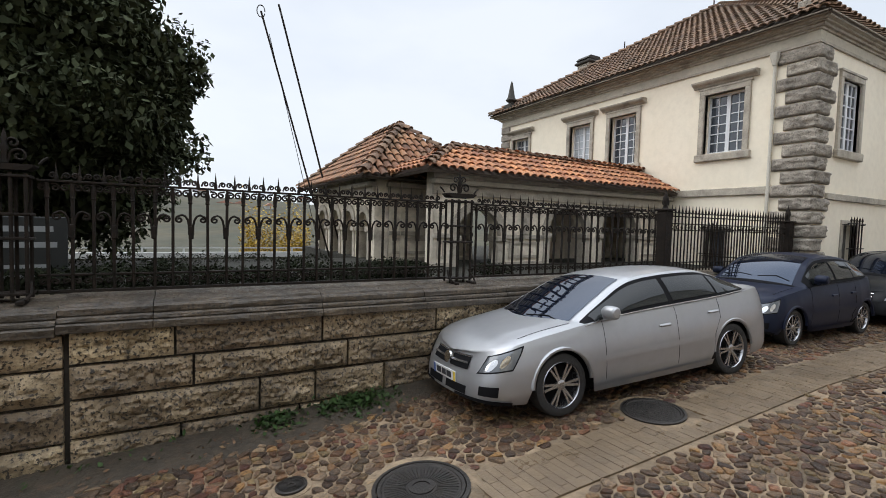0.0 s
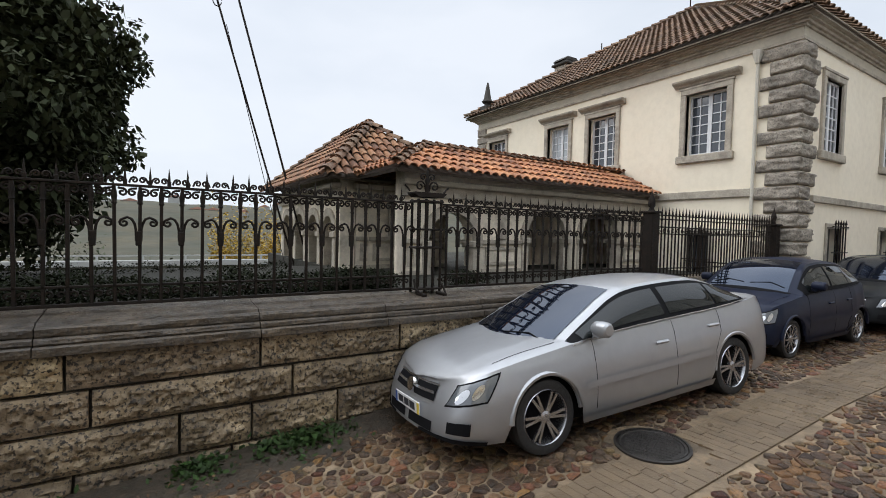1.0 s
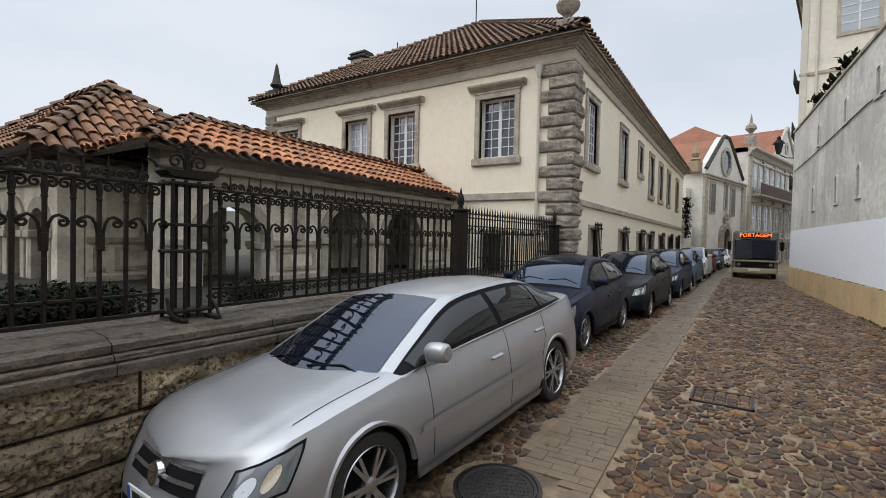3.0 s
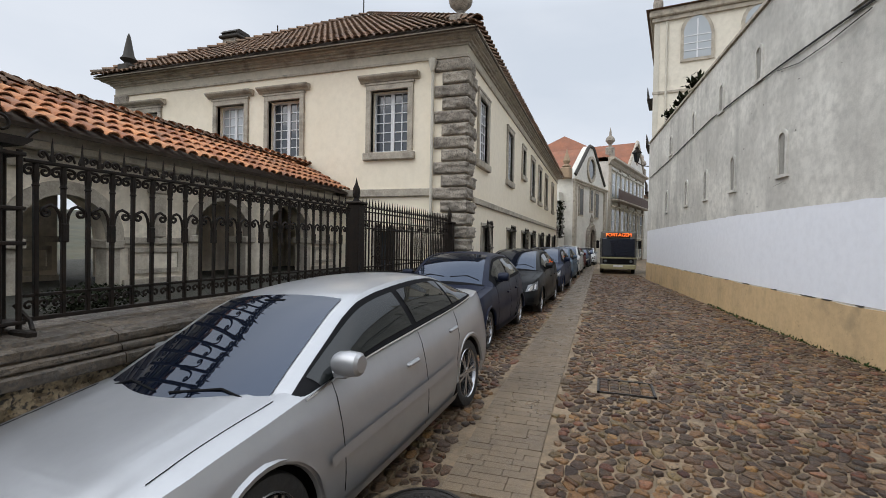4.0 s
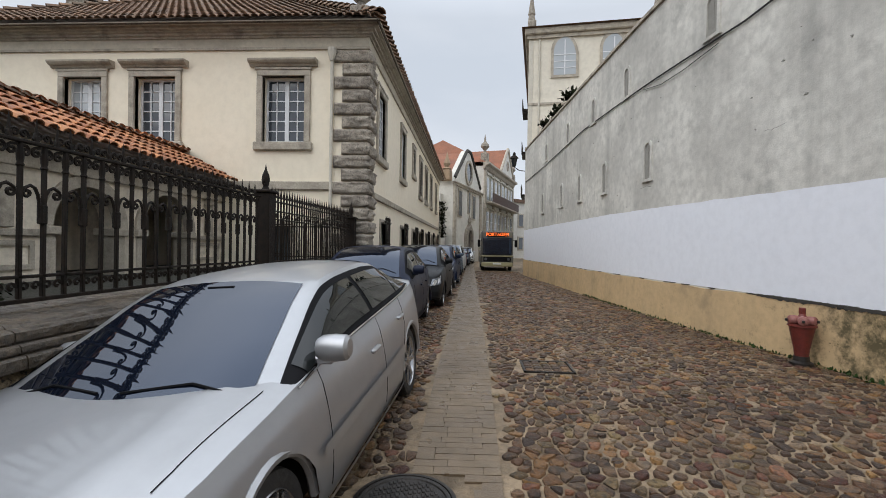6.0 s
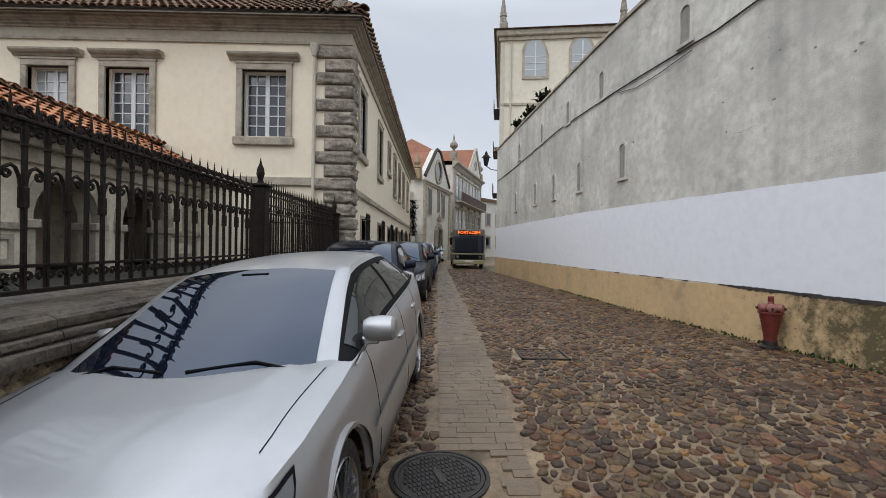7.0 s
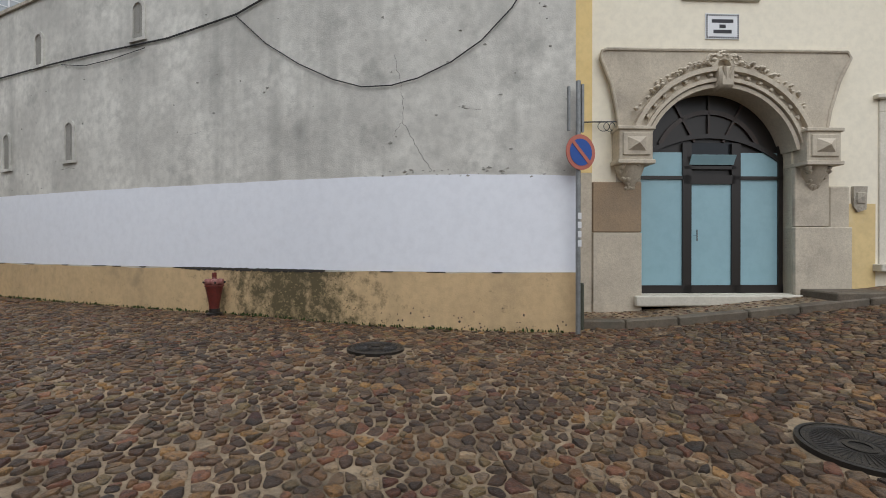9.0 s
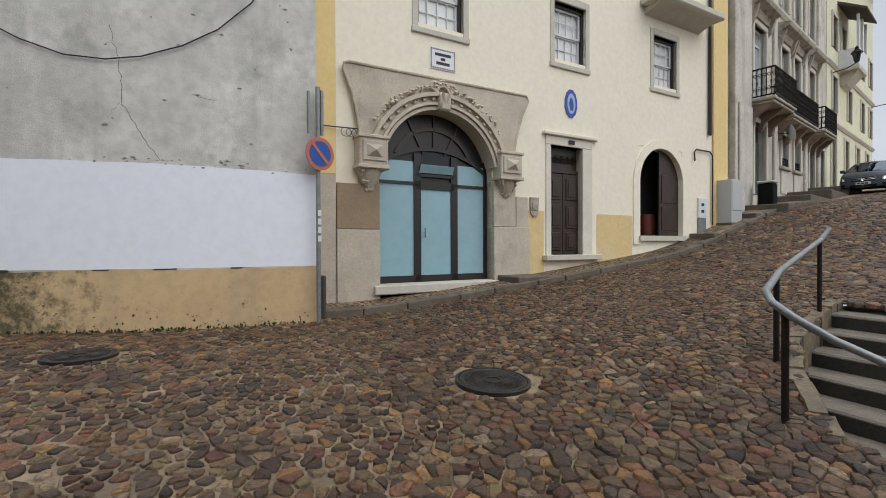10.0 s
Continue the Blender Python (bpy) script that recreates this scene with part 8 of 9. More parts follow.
for z in (4.5, 7.0, 9.5):
    part("balcony", Geo().box(-0.4, 2.0, z, 0.0, 4.0, z + 0.12).box(-0.4, 2.0, z + 0.12, -0.37, 4.0, z + 0.7), M_IRON, tower)
lantern(pose(27.6, -0.45, 5.75, 0, 0, 180), 0.75)
for x, z in ((20.5, 6.78), (22.3, 6.78), (18.5, 6.78)):
    p, qn, a = wall_at(x)

    def where(px=p.x, py=p.y, pz=z):
        return (px + random.gauss(0, 0.16), py - 0.2 + random.gauss(0, 0.12), pz + abs(random.gauss(0, 0.16)))
    tagged(part("wall_plant", leaf_cloud(220, where, 0.2, -0.4), M_HEDGE), "small green plant growing on the wall top", "plant")

# ---- small church, long palace and closing facades down the street ----
M_LIME = mat("white_church_wall", (0.70, 0.68, 0.62), (0.56, 0.54, 0.49), 0.85, 0.5, 0.8, 0.1, 30, stain=(0.36, 0.34, 0.3), sscale=0.5, slow=0.58)
M_TILEFAR = mat("distant_red_tile", (0.30, 0.115, 0.06), (0.2, 0.085, 0.05), 0.85, 0.8, 0.9, 0.3, 6)
church = thing("church", pose(43.2, 4.35, 0, 0, 0, -15.4), "small white gabled church with round window", "church")
CWD = 10.2
CAP, CZ = 5.0, 7.4
part("wall", Geo().box(0, 0, -1, CWD, 12, CZ), M_LIME, church)
gab = [(0, CZ), (CWD, CZ), (CWD - 0.5, CZ + 0.4), (CAP + 1.0, 10.7), (CAP + 0.5, 11.0), (CAP - 0.5, 11.0), (CAP - 1.0, 10.7), (0.5, CZ + 0.4)]
part("gable", Geo().prism(gab, 0, 0.6), M_LIME, church)
part("gable_edge", Geo().tube([(a, -0.02, b) for a, b in gab[2:]], 0.16, 6), M_JOINT, church, "dark weathered gable coping")
part("cornice", Geo().box(-0.15, -0.3, CZ - 0.15, CWD + 0.15, 0.0, CZ, 0.04).box(-0.1, -0.2, CZ - 0.32, CWD + 0.1, 0.0, CZ - 0.15), M_GREYSTONE, church)
for u in (0.0, CWD - 0.7):
    part("pilaster", Geo().box(u, -0.18, -1, u + 0.7, 0.0, CZ - 0.32, 0.02), M_GREYSTONE, church)
part("pinnacle", Geo().box(-0.75, 0.1, CZ, 0.1, 0.9, CZ + 0.9, 0.05).lathe([(0.3, CZ + 0.9), (0.42, CZ + 1.05), (0.2, CZ + 1.2), (0.34, CZ + 1.5), (0.1, CZ + 2.2), (0, CZ + 2.6)], (-0.3, 0.5, 0), 8), M_PORTALB, church, "rust-brown stone pinnacle")
part("round_window", Geo().arch(CAP, 8.85, 0.98, 1.25, -0.15, 0.05, 0, 360, 24), M_GREYSTONE, church)
part("glass", Geo().arch(CAP, 8.85, 0.0, 1.0, -0.03, 0.04, 0, 360, 24), M_PANE, church)
for u, za, zb, w in ((2.1, 4.4, 6.7, 0.9), (CAP + 0.2, 4.9, 6.9, 0.5), (7.0, 4.4, 6.7, 0.9)):
    w_ = part("window", Geo().box(u - w / 2 - 0.18, -0.1, za - 0.15, u + w / 2 + 0.18, 0, zb + 0.2), M_GREYSTONE, church)
    part("pane", Geo().box(u - w / 2, -0.12, za, u + w / 2, -0.101, zb), M_PANE, w_)
part("portal", Geo().arch(CAP, 2.4, 0.75, 1.15, -0.35, 0.0, 0, 180, 12).box(CAP - 1.15, -0.35, -0.8, CAP - 0.75, 0, 2.4).box(CAP + 0.75, -0.35, -0.8, CAP + 1.15, 0, 2.4).lathe([(0.3, 3.5), (0.12, 3.8), (0.22, 4.0), (0.0, 4.7)], (CAP, -0.2, 0), 8), M_QUOIN, church, "carved dark stone doorway")
part("door", Geo().box(CAP - 0.75, -0.05, -0.8, CAP + 0.75, 0, 3.1), M_DOORWOOD, church)
part("roof", Geo().add([(-0.3, 0.6, CZ + 0.1), (CWD + 0.3, 0.6, CZ + 0.1), (CWD + 0.3, 12, CZ + 0.1), (-0.3, 12, CZ + 0.1), (CAP, 0.6, 10.9), (CAP, 12, 10.9)], [(0, 3, 5, 4), (1, 4, 5, 2), (2, 5, 3), (0, 4, 1)]), M_TILEFAR, church)
part("side_house", Geo().box(-0.9, 0.9, -1, -0.01, 4, 6.2), M_LIME, church, "stained side wall")


def ivy():
    z = random.uniform(2.2, 5.0)
    return (37.6 + random.gauss(0, 0.25), 4.95 + random.gauss(0, 0.14), z)


tagged(part("ivy", leaf_cloud(1100, ivy, 0.16, 0.3), M_HEDGE), "ivy hanging beside the palace corner", "ivy", kind="stuff")
tagged(part("wall_link", Geo().box(37.3, 5.0, -0.5, 43.1, 5.4, 3.2), M_LIME), "stained white garden wall beside the church", "wall", kind="structure")
LW2 = 17.6
lo = thing("long_palace", pose(54.3, 1.35, 0, 0, 0, -15.5), "long grey white palace front with two rows of windows", "building")
part("wall", Geo().box(0, 0, -1, LW2, 12, 10.7), M_LIME, lo)
part("cornice", Geo().prism([(0, 10.3), (-0.2, 10.4), (-0.35, 10.75), (-0.7, 10.9), (-0.7, 11.1), (0, 11.1)], -0.3, LW2 + 0.3, "yz"), M_GREYSTONE, lo)
part("gable", Geo().prism([(8.6, 11.1), (LW2, 11.1), (13.1, 15.0)], -0.1, 8), M_LIME, lo)
for a, b in (((8.3, 11.15), (13.1, 15.2)), ((13.1, 15.2), (LW2 + 0.3, 11.15))):
    part("gable_coping", Geo().cyl((a[0], -0.1, a[1]), (b[0], -0.1, b[1]), 0.22, n=6), M_GREYSTONE, lo)
part("oculus", Geo().arch(13.1, 12.8, 0.4, 0.7, -0.2, 0.0, 0, 360, 16), M_GREYSTONE, lo)
part("roof", Geo().add([(-0.3, -0.3, 11.1), (LW2 + 0.3, -0.3, 11.1), (LW2 + 0.3, 12, 11.1), (-0.3, 12, 11.1), (3, 6, 14.6), (LW2 - 3, 6, 14.6)], [(0, 1, 5, 4), (1, 2, 5), (2, 3, 4, 5), (3, 0, 4)]), M_TILEFAR, lo)
part("gable_roof", Geo().prism([(8.4, 11.15), (LW2 + 0.2, 11.15), (13.1, 15.1)], 0.1, 8.2), M_TILEFAR, lo)
bl = part("balcony", Geo().box(0.6, -1.0, 6.5, LW2, 0, 6.68, 0.03), M_GREYSTONE, lo)
part("balustrade", Geo().box(0.6, -1.0, 6.68, LW2, -0.94, 7.7), mat("red_brown_balcony", (0.085, 0.045, 0.034), (0.06, 0.036, 0.028), 0.7), bl, "rust-brown iron balustrade")
for u in (0.4, LW2 - 0.4):
    part("pinnacle", Geo().box(u - 0.4, -0.4, 11.1, u + 0.4, 0.4, 12.2, 0.06).lathe([(0.2, 12.2), (0.15, 12.5), (0.5, 12.9), (0.42, 13.2), (0.15, 13.5), (0.1, 13.9), (0, 14.4)], (u, 0, 0), 10), M_QUOIN, lo, "dark stone urn")
for u in (0.0, 4.35, 8.5, 12.85, LW2 - 0.6):
    part("pilaster", Geo().box(u, -0.22, -1, u + 0.6, 0, 10.3, 0.02), M_GREYSTONE, lo)
for f, (za, zb) in enumerate(((0.2, 2.2), (3.2, 5.6), (7.0, 9.5))):
    for k in range(8):
        u = 1.6 + k * 2.08
        w_ = part("window", Geo().box(u - 0.72, -0.12, za - 0.2, u + 0.72, 0, zb + 0.3, 0.02).box(u - 0.85, -0.3, zb + 0.3, u + 0.85, 0, zb + 0.45, 0.02), M_TRIMSTONE, lo)
        part("pane", Geo().box(u - 0.5, -0.15, za, u + 0.5, -0.121, zb), M_PANELIGHT if f == 2 else M_PANE, w_)
        part("casement", Geo().box(u - 0.03, -0.17, za, u + 0.03, -0.151, zb).box(u - 0.5, -0.17, (za + zb) / 2, u + 0.5, -0.151, (za + zb) / 2 + 0.07), M_WINWHITE, w_)
bk = thing("rear_building", pose(52, 22, 0), "pale gabled building behind the church", "building")
part("wall", Geo().prism([(-12, -1), (12, -1), (12, 13), (-2, 16.5), (-12, 14)], 0, 10), M_OFFWHITE, bk)
part("mast", Geo().cyl((2, 1, 15), (2, 1, 19.5), 0.08, n=5), M_IRON, bk)
cl = thing("closing_building", pose(74, -3.9, 0, 0, 0, -40), "grey town house closing the street", "building")
part("wall", Geo().box(0, 0, -1, 16, 10, 8.5), M_LIME, cl)
part("roof", Geo().box(-0.3, -0.3, 8.5, 16.3, 10, 9), M_TILEOLD, cl)
for f in range(2):
    for k in range(5):
        w_ = part("window", Geo().box(1 + k * 3, -0.1, 1 + f * 3.6, 2.6 + k * 3, 0, 3.2 + f * 3.6), M_GREYSTONE, cl)
        part("pane", Geo().box(1.3 + k * 3, -0.13, 1.2 + f * 3.6, 2.3 + k * 3, -0.101, 3.0 + f * 3.6), M_PANE, w_)
rt = thing("right_building", pose(41, -2.1, 0, 0, 0, -12), "plain town house on the far side of the street", "building")
part("wall", Geo().box(0, -8, -1, 30, 0, 9.5), M_LIME, rt)
part("roof", Geo().box(-0.3, -8, 9.5, 30.3, 0.3, 9.9), M_TILEOLD, rt)
# palace roof ornaments
def urn(x, y, z, h, spike):
    M_OLDSTONE = M_JOINT if spike else M_QUOIN
    t = thing("roof_finial", pose(x, y, z), "dark weathered stone roof finial", "finial", "roof finials")
    part("base", Geo().box(-0.22, -0.22, -0.1, 0.22, 0.22, 0.12, 0.03), M_OLDSTONE, t)
    part("body", Geo().lathe([(0.12, 0.1), (0.12, 0.2), (0.24, 0.3), (0.16, 0.42), (0.05, h * 0.9), (0, h)] if spike else [(0.12, 0.1), (0.1, 0.25), (0.26, 0.4), (0.3, 0.52), (0.2, 0.68), (0.08, 0.8), (0, h)], n=12), M_OLDSTONE, t, smooth=True)


urn(BX - 0.15, 16.27, 6.98, 1.15, True)
urn(BX + 0.05, BY + 0.2, 7.08, 0.95, False)
ch = thing("chimney", pose(15.6, 15.05, 8.55), "squat grey plastered chimney with cap", "chimney")
part("stack", Geo().box(-0.34, -0.34, -0.6, 0.34, 0.34, 0.5, 0.02), M_QUOIN, ch)
part("cap", Geo().box(-0.44, -0.44, 0.5, 0.44, 0.44, 0.6, 0.03).box(-0.36, -0.36, 0.6, 0.36, 0.36, 0.68, 0.02).prism([(-0.42, 0.68), (0.42, 0.68), (0.26, 0.82), (-0.26, 0.82)], -0.36, 0.36), M_JOINT, ch)
for x, y in ((18.3, 11.2), (16.6, 14.0)):
    tagged(part("aerial_rod", Geo().cyl((x, y, EAVE + (3.6 if x > 17 else 1.8)), (x, y, EAVE + (5.2 if x > 17 else 3.2)), 0.025, n=5), M_IRON), "thin lightning rod on the roof", "rod")
tagged(part("rain_pipe", Geo().cyl((BX - 0.07, 6.0, 0.9), (BX - 0.07, 6.0, 5.95), 0.04, n=8).lathe([(0.05, 5.9), (0.11, 6.1), (0.11, 6.2)], (BX - 0.09, 6.0, 0), 8), M_TRIMSTONE, smooth=True), "pale rain pipe beside the corner blocks", "pipe")

# ---- city minibus ----
bus = thing("bus", pose(30.4, 1.0, 0.0, 0, 0, 0), "small yellow and grey city bus facing down the street", "bus")
M_BUSY = paint("bus_yellow_paint", (0.36, 0.33, 0.20), 0.0)
M_BUSG = paint("bus_grey_paint", (0.15, 0.145, 0.13), 0.0)
part("body", Geo().box(0, -1.0, 0.32, 6.5, 1.0, 0.98, 0.08), M_BUSG, bus)
part("waist_stripe", Geo().box(-0.045, -0.99, 0.9, 0.02, 0.99, 0.98, 0.02).box(0.02, -1.008, 0.84, 6.45, -1.0, 0.98).box(0.02, 1.0, 0.84, 6.45, 1.008, 0.98), M_BUSY, bus, "pale yellow stripe")
part("upper_body", Geo().box(0.03, -0.99, 0.99, 6.5, 0.99, 2.5, 0.08), M_BUSG, bus)
part("windscreen", Geo().box(-0.01, -0.9, 1.02, 0.1, 0.9, 2.08, 0.03), M_CARGLASS, bus, "large dark windscreen")
for k in range(5):
    part("side_window", Geo().box(0.5 + k * 1.15, -1.005, 1.25, 1.55 + k * 1.15, -0.97, 2.1, 0.01), M_CARGLASS, bus)
    part("side_window", Geo().box(0.5 + k * 1.15, 0.97, 1.25, 1.55 + k * 1.15, 1.005, 2.1, 0.01), M_CARGLASS, bus)
dp = part("display", Geo().box(-0.015, -0.62, 2.14, 0.06, 0.62, 2.42, 0.01), M_BLACKPL, bus)
tx = bpy.data.curves.new("destination", "FONT")
tx.body, tx.size, tx.align_x, tx.align_y, tx.extrude = "PORTAGEM", 0.27, "CENTER", "CENTER", 0.002
to = new("destination", tx)
tm = to.to_mesh()
keep = bpy.data.meshes.new("destination")
dm = bmesh.new()
dm.from_mesh(tm)
dm.to_mesh(keep)
dm.free()
to.to_mesh_clear()
bpy.data.objects.remove(to)
keep.materials.append(M_GLOW)
ds = new("destination", keep)
ds.parent = dp
ds.matrix_basis = pose(-0.022, 0, 2.28, 90, 0, -90)
part("bumper", Geo().box(-0.06, -0.98, 0.3, 0.15, 0.98, 0.56, 0.04), M_BUSY, bus)
part("grille", Geo().box(-0.03, -0.85, 0.6, 0.1, 0.85, 0.9, 0.03), M_BLACKPL, bus)
for s in (-1, 1):
    part("headlamp", Geo().lathe([(0, 0.02), (0.09, 0.015), (0.1, -0.02)], (0, 0, 0), 12, pose(-0.03, s * 0.7, 0.75, 0, -90, 0)), M_LAMPGLASS, bus)
    part("mirror", Geo().box(-0.15, s * 1.05, 1.5, -0.05, s * 1.22, 1.95, 0.03).box(-0.1, s * 0.95, 1.9, -0.07, s * 1.1, 1.93), M_BLACKPL, bus)
    for x in (1.2, 5.2):
        wheel(bus, x, -s * 0.98, 0.36, 1 if s == 1 else -1, 10)
part("number_plate", Geo().box(-0.07, -0.26, 0.42, -0.055, 0.26, 0.53), M_PLATE, bus)
# ---- covers in the street ----
def cover(x, y, r, label, rows=True):
    t = thing("manhole_cover", pose(x, y, ground_z(x, y) + 0.006), label, "manhole cover", "round covers in the street")
    e = 0.02
    sx_ = math.degrees(math.atan((ground_z(x + e, y) - ground_z(x - e, y)) / (2 * e)))
    sy_ = math.degrees(math.atan((ground_z(x, y + e) - ground_z(x, y - e)) / (2 * e)))
    t.matrix_world = pose(x, y, ground_z(x, y) + 0.017, sy_, -sx_, 20)
    part("rim", Geo().lathe([(r * 1.12, -0.1), (r * 1.12, 0.012), (r * 1.03, 0.016), (r * 1.02, -0.0), (r * 1.02, -0.1)], n=40), M_CAST, t, smooth=False)
    if y > 2.5:
        part("collar", Geo().lathe([(r * 1.11, -0.05), (r * 1.11, -0.004), (r * 1.42, -0.008), (r * 1.45, -0.06)], n=40, caps=False), M_JOINTSAND, t, "sandy mortar collar", smooth=False)
    lid = part("lid", Geo().lathe([(0, 0.006), (r * 0.9, 0.006), (r * 0.92, 0.014), (r, 0.014), (r * 1.01, -0.05)], n=40), M_CAST, t)
    g = Geo()
    if rows:
        for i in range(-5, 6):
            for j in range(-9, 10):
                px, py = i * r * 0.165, j * r * 0.098 + (i % 2) * r * 0.045
                if px * px + py * py < (r * 0.84) ** 2 and not (abs(px) < r * 0.3 and abs(py) < r * 0.12):
                    g.box(px - r * 0.06, py - r * 0.034, 0.004, px + r * 0.06, py + r * 0.034, 0.013, 0.003)
        g.box(-r * 0.28, -r * 0.09, 0.004, r * 0.28, r * 0.09, 0.015, 0.004)
    else:
        for k in range(48):
            a = k * 0.1309
            g.box(r * 0.35, -r * 0.012, 0.004, r * 0.85, r * 0.012, 0.012, 0.002, Matrix.Rotation(a, 4, "Z"))
        g.lathe([(r * 0.2, 0.004), (r * 0.2, 0.014), (r * 0.3, 0.014), (r * 0.3, 0.004)], n=24)
    part("studs", g, M_CAST, lid, "raised cast pattern", kind="stuff")


COVERS = [(4.22, 2.97, 0.285, True), (1.56, 3.02, 0.34, False), (0.71, 3.62, 0.11, False), (3.73, -1.04, 0.3, False), (-0.53, -0.62, 0.31, False)]
for x, y, r, rows in COVERS:
    cover(x, y, r, "round cast iron manhole cover with studded pattern" if rows else "round dark cast iron manhole cover", rows)

# ---- stone-inlaid square cover ----
DR = (6.83, 1.38, 7.35, 1.97)
dc = thing("drain_cover", pose(0, 0, ground_z(7.1, 1.7) + 0.01), "square iron-framed cover inlaid with paving stones", "drain cover")
part("frame", Geo().box(DR[0], DR[1], -0.05, DR[2], DR[1] + 0.025, 0.012).box(DR[0], DR[3] - 0.025, -0.05, DR[2], DR[3], 0.012).box(DR[0], DR[1], -0.05, DR[0] + 0.025, DR[3], 0.012).box(DR[2] - 0.025, DR[1], -0.05, DR[2], DR[3], 0.012), M_CAST, dc)
for i in range(4):
    for j in range(5):
        part("inlaid_stone", Geo().box(DR[0] + 0.035 + i * 0.115, DR[1] + 0.035 + j * 0.108, -0.04, DR[0] + 0.14 + i * 0.115, DR[1] + 0.135 + j * 0.108, 0.012, 0.015), M_COBBLE, dc)

# ---- setts of the smooth strip ----
STRIP_Y0, STRIP_Y1 = 2.37, 2.97
strip = tagged(new("paved_strip"), "smooth strip of wet granite setts in the cobbles", "pavement strip", kind="structure")
sett_me = [Geo().box(-0.5, -0.5, -0.06, 0.5, 0.5, 0.0).mesh("sett", M_SETT)]
bigs = Geo()
n_part = 0
x = -2.0
row = 0
while x < 42:
    dx = random.uniform(0.078, 0.098) if x < 15 else 0.18
    cuts = [STRIP_Y0, STRIP_Y0 + random.uniform(0.14, 0.26) - (0.06 if row % 2 else 0), STRIP_Y0 + random.uniform(0.36, 0.47), STRIP_Y1]
    for a, b in zip(cuts[:-1], cuts[1:]):
        cy, cx = (a + b) / 2, x + dx / 2
        if any((max(0, abs(cx - c[0]) - dx / 2)) ** 2 + (max(0, abs(cy - c[1]) - (b - a) / 2)) ** 2 < (c[2] * 1.14) ** 2 for c in COVERS):
            continue
        sl = math.degrees(math.atan((ground_z(cx + 0.05, cy) - ground_z(cx - 0.05, cy)) / 0.1))
        sy_ = math.degrees(math.atan((ground_z(cx, cy + 0.05) - ground_z(cx, cy - 0.05)) / 0.1))
        m = pose(cx, cy, ground_z(cx, cy) + 0.016 + random.uniform(-0.0015, 0.0015), sy_ + random.uniform(-0.3, 0.3), -sl + random.uniform(-0.4, 0.4), 0)
        if 2.0 < x < 9.5 and n_part < 290:
            ob = new("sett", sett_me[0])
            ob.parent = strip
            ob.matrix_basis = m @ Matrix.Diagonal((dx - 0.0045, b - a - 0.0045, 1, 1))
            n_part += 1
        else:
            w, d = (dx - 0.008) / 2, (b - a - 0.008) / 2
            bigs.box(-w, -d, -0.05, w, d, 0.0, 0.0, m)
    x += dx
    row += 1
part("setts", bigs, M_SETT, strip, kind="stuff")

# ---- river cobbles ----
HN = HOUSE.to_3x3() @ Vector((0, -1, 0))
H0 = HOUSE @ Vector((0, 0, 0))


def free_spot(x, y):
    if STRIP_Y0 - 0.05 < y < STRIP_Y1 + 0.05 and x > -2:
        return False
    if y > 5.02 or inside(STAIR, x, y):
        return False
    if x > 1.9 and y < rwall_y(x) + 0.06:
        return False
    if x < 2.4 and (x - H0.x) * HN.x + (y - H0.y) * HN.y < 0.86:
        return False
    if DR[0] - 0.05 < x < DR[2] + 0.05 and DR[1] - 0.05 < y < DR[3] + 0.05:
        return False
    return not any((x - c[0]) ** 2 + (y - c[1]) ** 2 < (c[2] * 1.12 + 0.05) ** 2 for c in COVERS)


def clip_cell(cx, cy, near):
    """The patch of ground that is closer to (cx, cy) than to its neighbours."""
    poly = [(-0.2, -0.2), (0.2, -0.2), (0.2, 0.2), (-0.2, 0.2)]
    for nx, ny in near:
        dx_, dy_ = nx - cx, ny - cy
        lim = (dx_ * dx_ + dy_ * dy_) * 0.5
        if lim > 0.06:
            continue
        out = []
        px, py = poly[-1]
        pd = px * dx_ + py * dy_ - lim
        for qx, qy in poly:
            qd = qx * dx_ + qy * dy_ - lim
            if (pd < 0) != (qd < 0):
                t_ = pd / (pd - qd)
                out.append((px + (qx - px) * t_, py + (qy - py) * t_))
            if qd < 0:
                out.append((qx, qy))
            px, py, pd = qx, qy, qd
        poly = out
        if len(poly) < 3:
            return None
    return poly


def round_poly(poly, q):
    """Cuts the corners of a cell so that it reads as a worn stone."""
    out = []
    n = len(poly)
    for k in range(n):
        (ax, ay), (bx_, by_) = poly[k], poly[(k + 1) % n]
        if (bx_ - ax) ** 2 + (by_ - ay) ** 2 < 0.0009:
            out.append(((ax + bx_) / 2, (ay + by_) / 2))
        else:
            out += [(ax * (1 - q) + bx_ * q, ay * (1 - q) + by_ * q), (ax * q + bx_ * (1 - q), ay * q + by_ * (1 - q))]
    return out


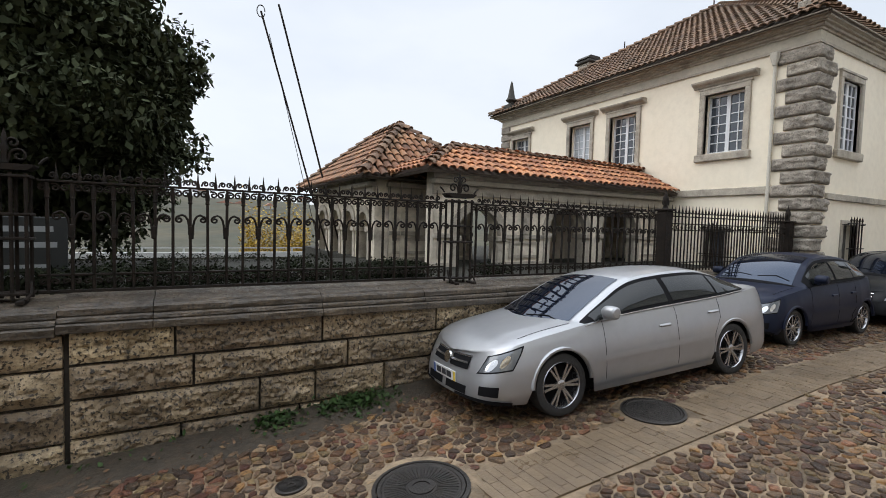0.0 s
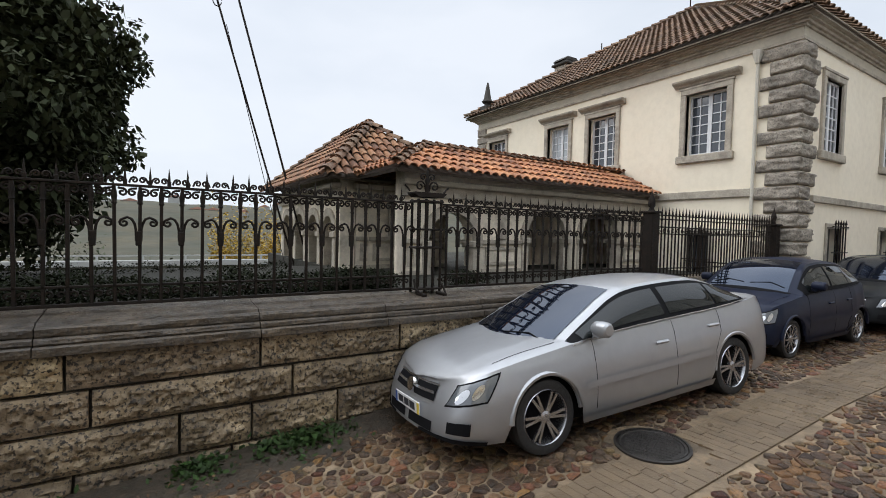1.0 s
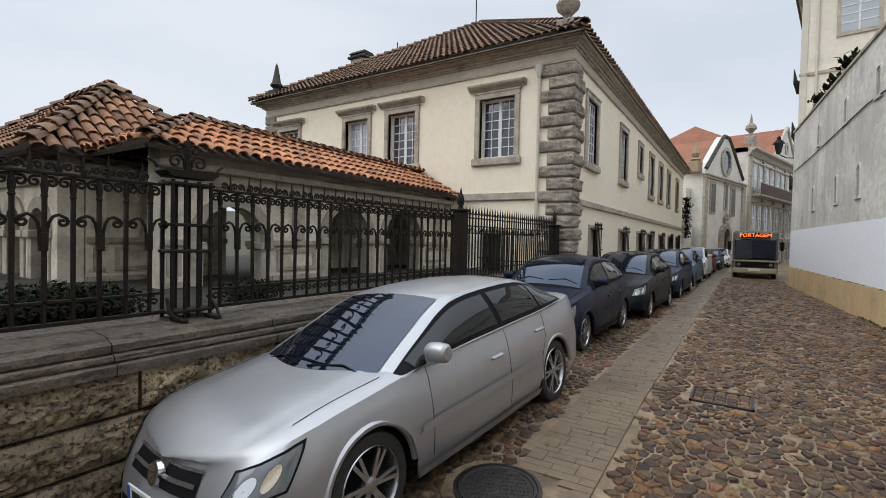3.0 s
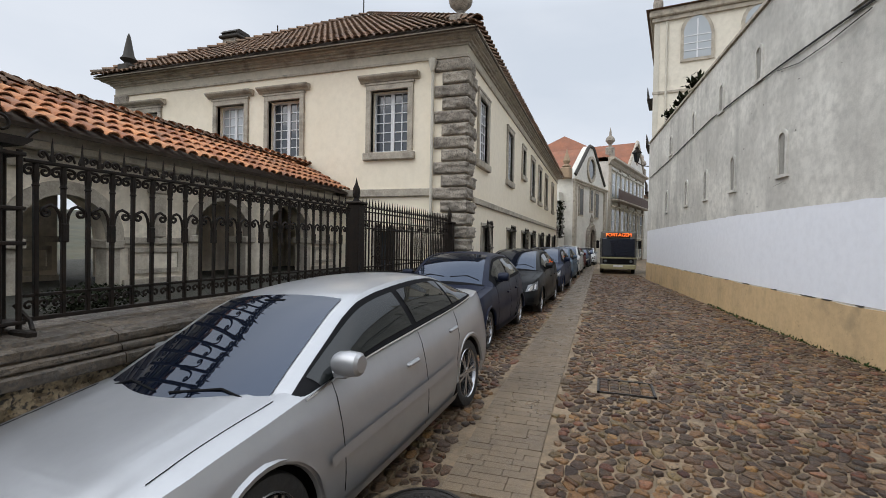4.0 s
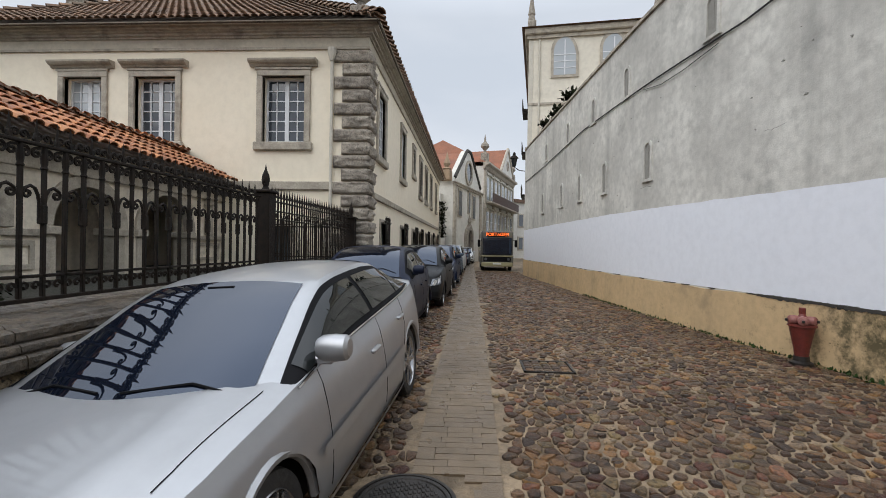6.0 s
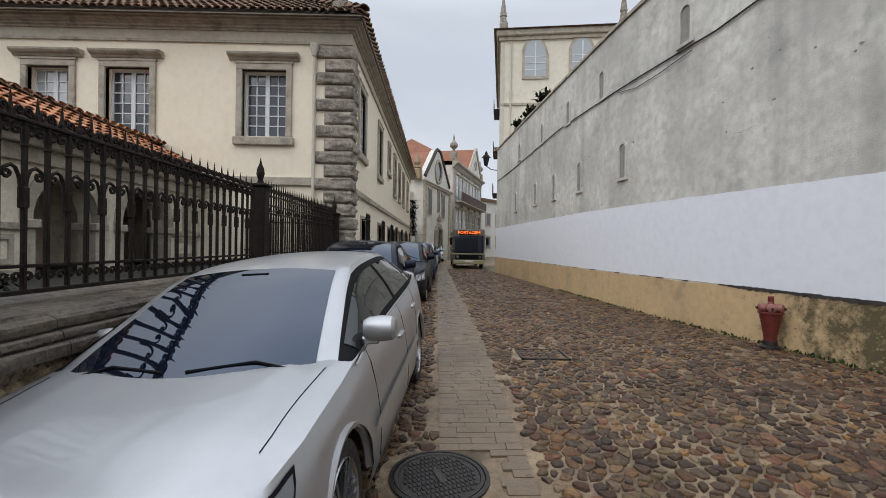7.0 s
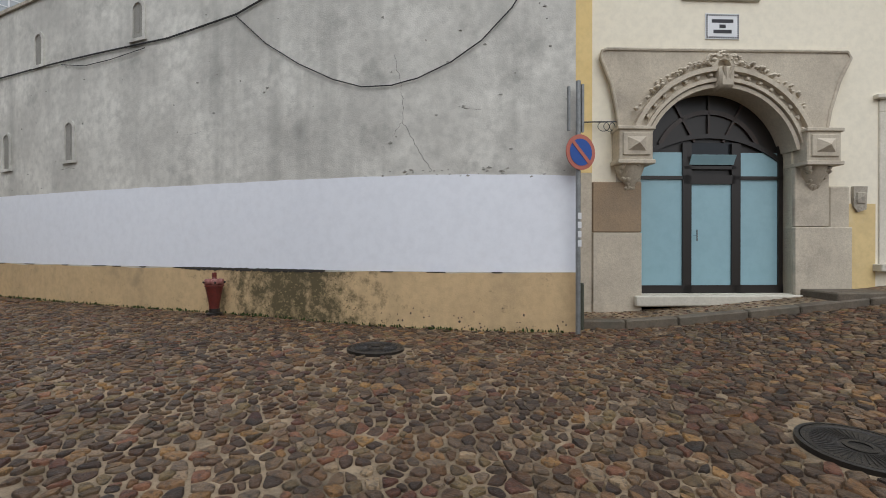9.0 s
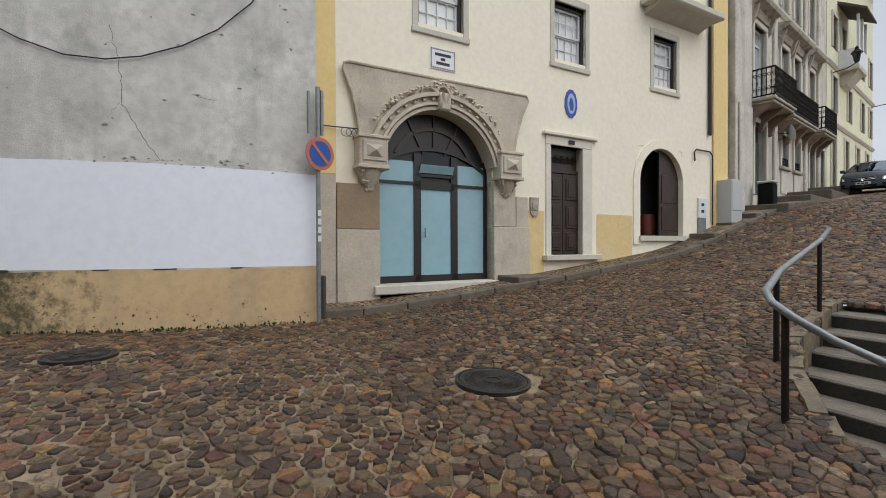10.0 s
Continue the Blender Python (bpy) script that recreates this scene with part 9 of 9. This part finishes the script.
def stone(poly, h, gap):
    """Rings of a low domed stone over the cell outline."""
    n = len(poly)
    r = sum(math.hypot(x_, y_) for x_, y_ in poly) / n
    k0 = max(0.5, 1 - gap / r)
    tx_, ty_ = random.gauss(0, 0.07), random.gauss(0, 0.07)
    vs = []
    for s_, z_ in ((k0, -0.03), (k0 * 0.985, h * 0.66), (k0 * 0.86, h)):
        vs += [(x_ * s_, y_ * s_, z_ + (x_ * tx_ + y_ * ty_ if z_ > 0 else 0)) for x_, y_ in poly]
    vs.append((random.gauss(0, 0.006), random.gauss(0, 0.006), h * random.uniform(0.95, 1.15)))
    fs = []
    for r_ in (0, 1):
        fs += [(r_ * n + k, r_ * n + (k + 1) % n, (r_ + 1) * n + (k + 1) % n, (r_ + 1) * n + k) for k in range(n)]
    return vs, fs + [(2 * n + k, 2 * n + (k + 1) % n, 3 * n) for k in range(n)]


def field(x0, x1, y0, y1, px, py, keep):
    """Stones over a stretch of street; returns one joined mesh's data, and up to 295 singles."""
    nx, ny = int((x1 - x0) / px), int((y1 - y0) / py)
    rnd = np.random.RandomState(5)
    jx, jy = rnd.uniform(-0.46, 0.46, (nx, ny)), rnd.uniform(-0.44, 0.44, (nx, ny))
    gone = rnd.uniform(0, 1, (nx, ny)) < 0.10
    gx = x0 + (np.arange(nx)[:, None] + jx) * px
    gy = y0 + (np.arange(ny)[None, :] + jy + 0.5 * (np.arange(nx)[:, None] % 2)) * py
    vv, ff, singles = [], [], []
    offs = [(a, b) for a in (-2, -1, 0, 1, 2) for b in (-2, -1, 0, 1, 2) if (a or b)]
    for i in range(2, nx - 2):
        for j in range(2, ny - 2):
            cx, cy = float(gx[i, j]), float(gy[i, j])
            if gone[i, j] or not (y0 < cy < 5.04) or not free_spot(cx, cy) or random.random() < 0.008:
                continue
            s_ = (cx - 2) * -0.848 + (cy + 4.8) * -0.53
            if s_ > 25 or (cx < -6 and s_ < -2):
                continue
            poly = clip_cell(cx, cy, [(float(gx[i + a, j + b]), float(gy[i + a, j + b])) for a, b in offs if not gone[i + a, j + b]])
            if not poly:
                continue
            vs, fs = stone(round_poly(poly, random.uniform(0.1, 0.24)), random.uniform(0.011, 0.021) + 0.010 * min(1.0, max(0.0, 0.7 - cx * 0.5)), random.uniform(0.005, 0.009) + 0.009 * min(1.0, max(0.0, cx * 0.5 + 0.5)) * (0.6 + noise.noise(Vector((cx * 1.3, cy * 1.3, 4)))))
            z = ground_z(cx, cy)
            sx_, sy_ = (ground_z(cx + 0.05, cy) - z) / 0.05, (ground_z(cx, cy + 0.05) - z) / 0.05
            vs = [(a, b, c + a * sx_ + b * sy_) for a, b, c in vs]
            if keep and 1.7 < cx < 4.1 and 0.3 < cy < 2.3 and len(singles) < 295:
                singles.append((cx, cy, z, vs, fs))
                continue
            b0 = len(vv)
            vv += [(cx + a, cy + b, z + c) for a, b, c in vs]
            ff += [tuple(k + b0 for k in f) for f in fs]
    return vv, ff, singles


def lay(vv, ff, label):
    me = bpy.data.meshes.new("cobbles")
    me.from_pydata(vv, [], ff)
    me.materials.append(M_COBBLE)
    me.polygons.foreach_set("use_smooth", [True] * len(me.polygons))
    me.set_sharp_from_angle(angle=radians(50))
    tagged(new("cobbles", me), label, "cobbles", kind="stuff")


vv, ff, singles = field(-6.2, 12.2, -12.0, 5.3, 0.092, 0.098, True)
lay(vv, ff, "worn wet brown river cobbles paving the street")
for cx, cy, z, vs, fs in singles:
    me = bpy.data.meshes.new("cobble")
    me.from_pydata(vs, [], fs)
    me.materials.append(M_COBBLE)
    me.polygons.foreach_set("use_smooth", [True] * len(me.polygons))
    ob = new("cobble", me)
    ob.parent = road
    ob.matrix_basis = Matrix.Translation((cx, cy, z))
vv, ff, _ = field(11.80, 30.0, -1.6, 5.3, 0.12, 0.145, False)
lay(vv, ff, "worn wet brown cobbles further down the street")
vv, ff, _ = field(-21.0, -5.78, -21.0, 1.0, 0.13, 0.155, False)
lay(vv, ff, "worn wet brown cobbles up the sloping street")
SHAPES = []
while len(SHAPES) < 12:
    q = [(0.5 * math.cos(k * 0.7854 + 0.2) * random.uniform(0.85, 1.1), 0.5 * math.sin(k * 0.7854 + 0.2) * random.uniform(0.85, 1.1)) for k in range(8)]
    SHAPES.append(stone(q, 0.025, 0.03))
# small flat stones on the raised pavement
g = Geo()
for i in range(90):
    for j in range(5):
        u, d = -2.8 + i * 0.13 + random.uniform(-0.02, 0.02), -0.08 - j * 0.115
        p, q = HOUSE @ Vector((u, d, 0)), HOUSE @ Vector((u, -0.8, 0))
        vs, fs = SHAPES[(i * 7 + j) % 12]
        g.add([(v[0] * 0.115, v[1] * 0.1, v[2] * 0.3) for v in vs], fs, pose(p.x, p.y, ground_z(q.x, q.y) + 0.145 - 0.03 * (-d / 0.66), 0, -6, 212 + random.uniform(-8, 8)))
part("paving_pebbles", g, M_COBBLE, pave, smooth=True, kind="stuff")


# grass in the joints and along the wall foot, fallen leaves
def tufts(n, fn, size, label):
    tagged(part("grass_tufts", leaf_cloud(n, fn, size, -0.9), M_WEED), label, "grass", kind="stuff")


def foot():
    x = random.uniform(2.1, 16)
    p, q, a = wall_at(x)
    o_ = abs(random.gauss(0.03, 0.05)) + 0.03
    return (p.x + q.x * o_, p.y + q.y * o_, ground_z(p.x, p.y) + 0.005)


tufts(900, foot, 0.05, "short grass along the foot of the grey wall")
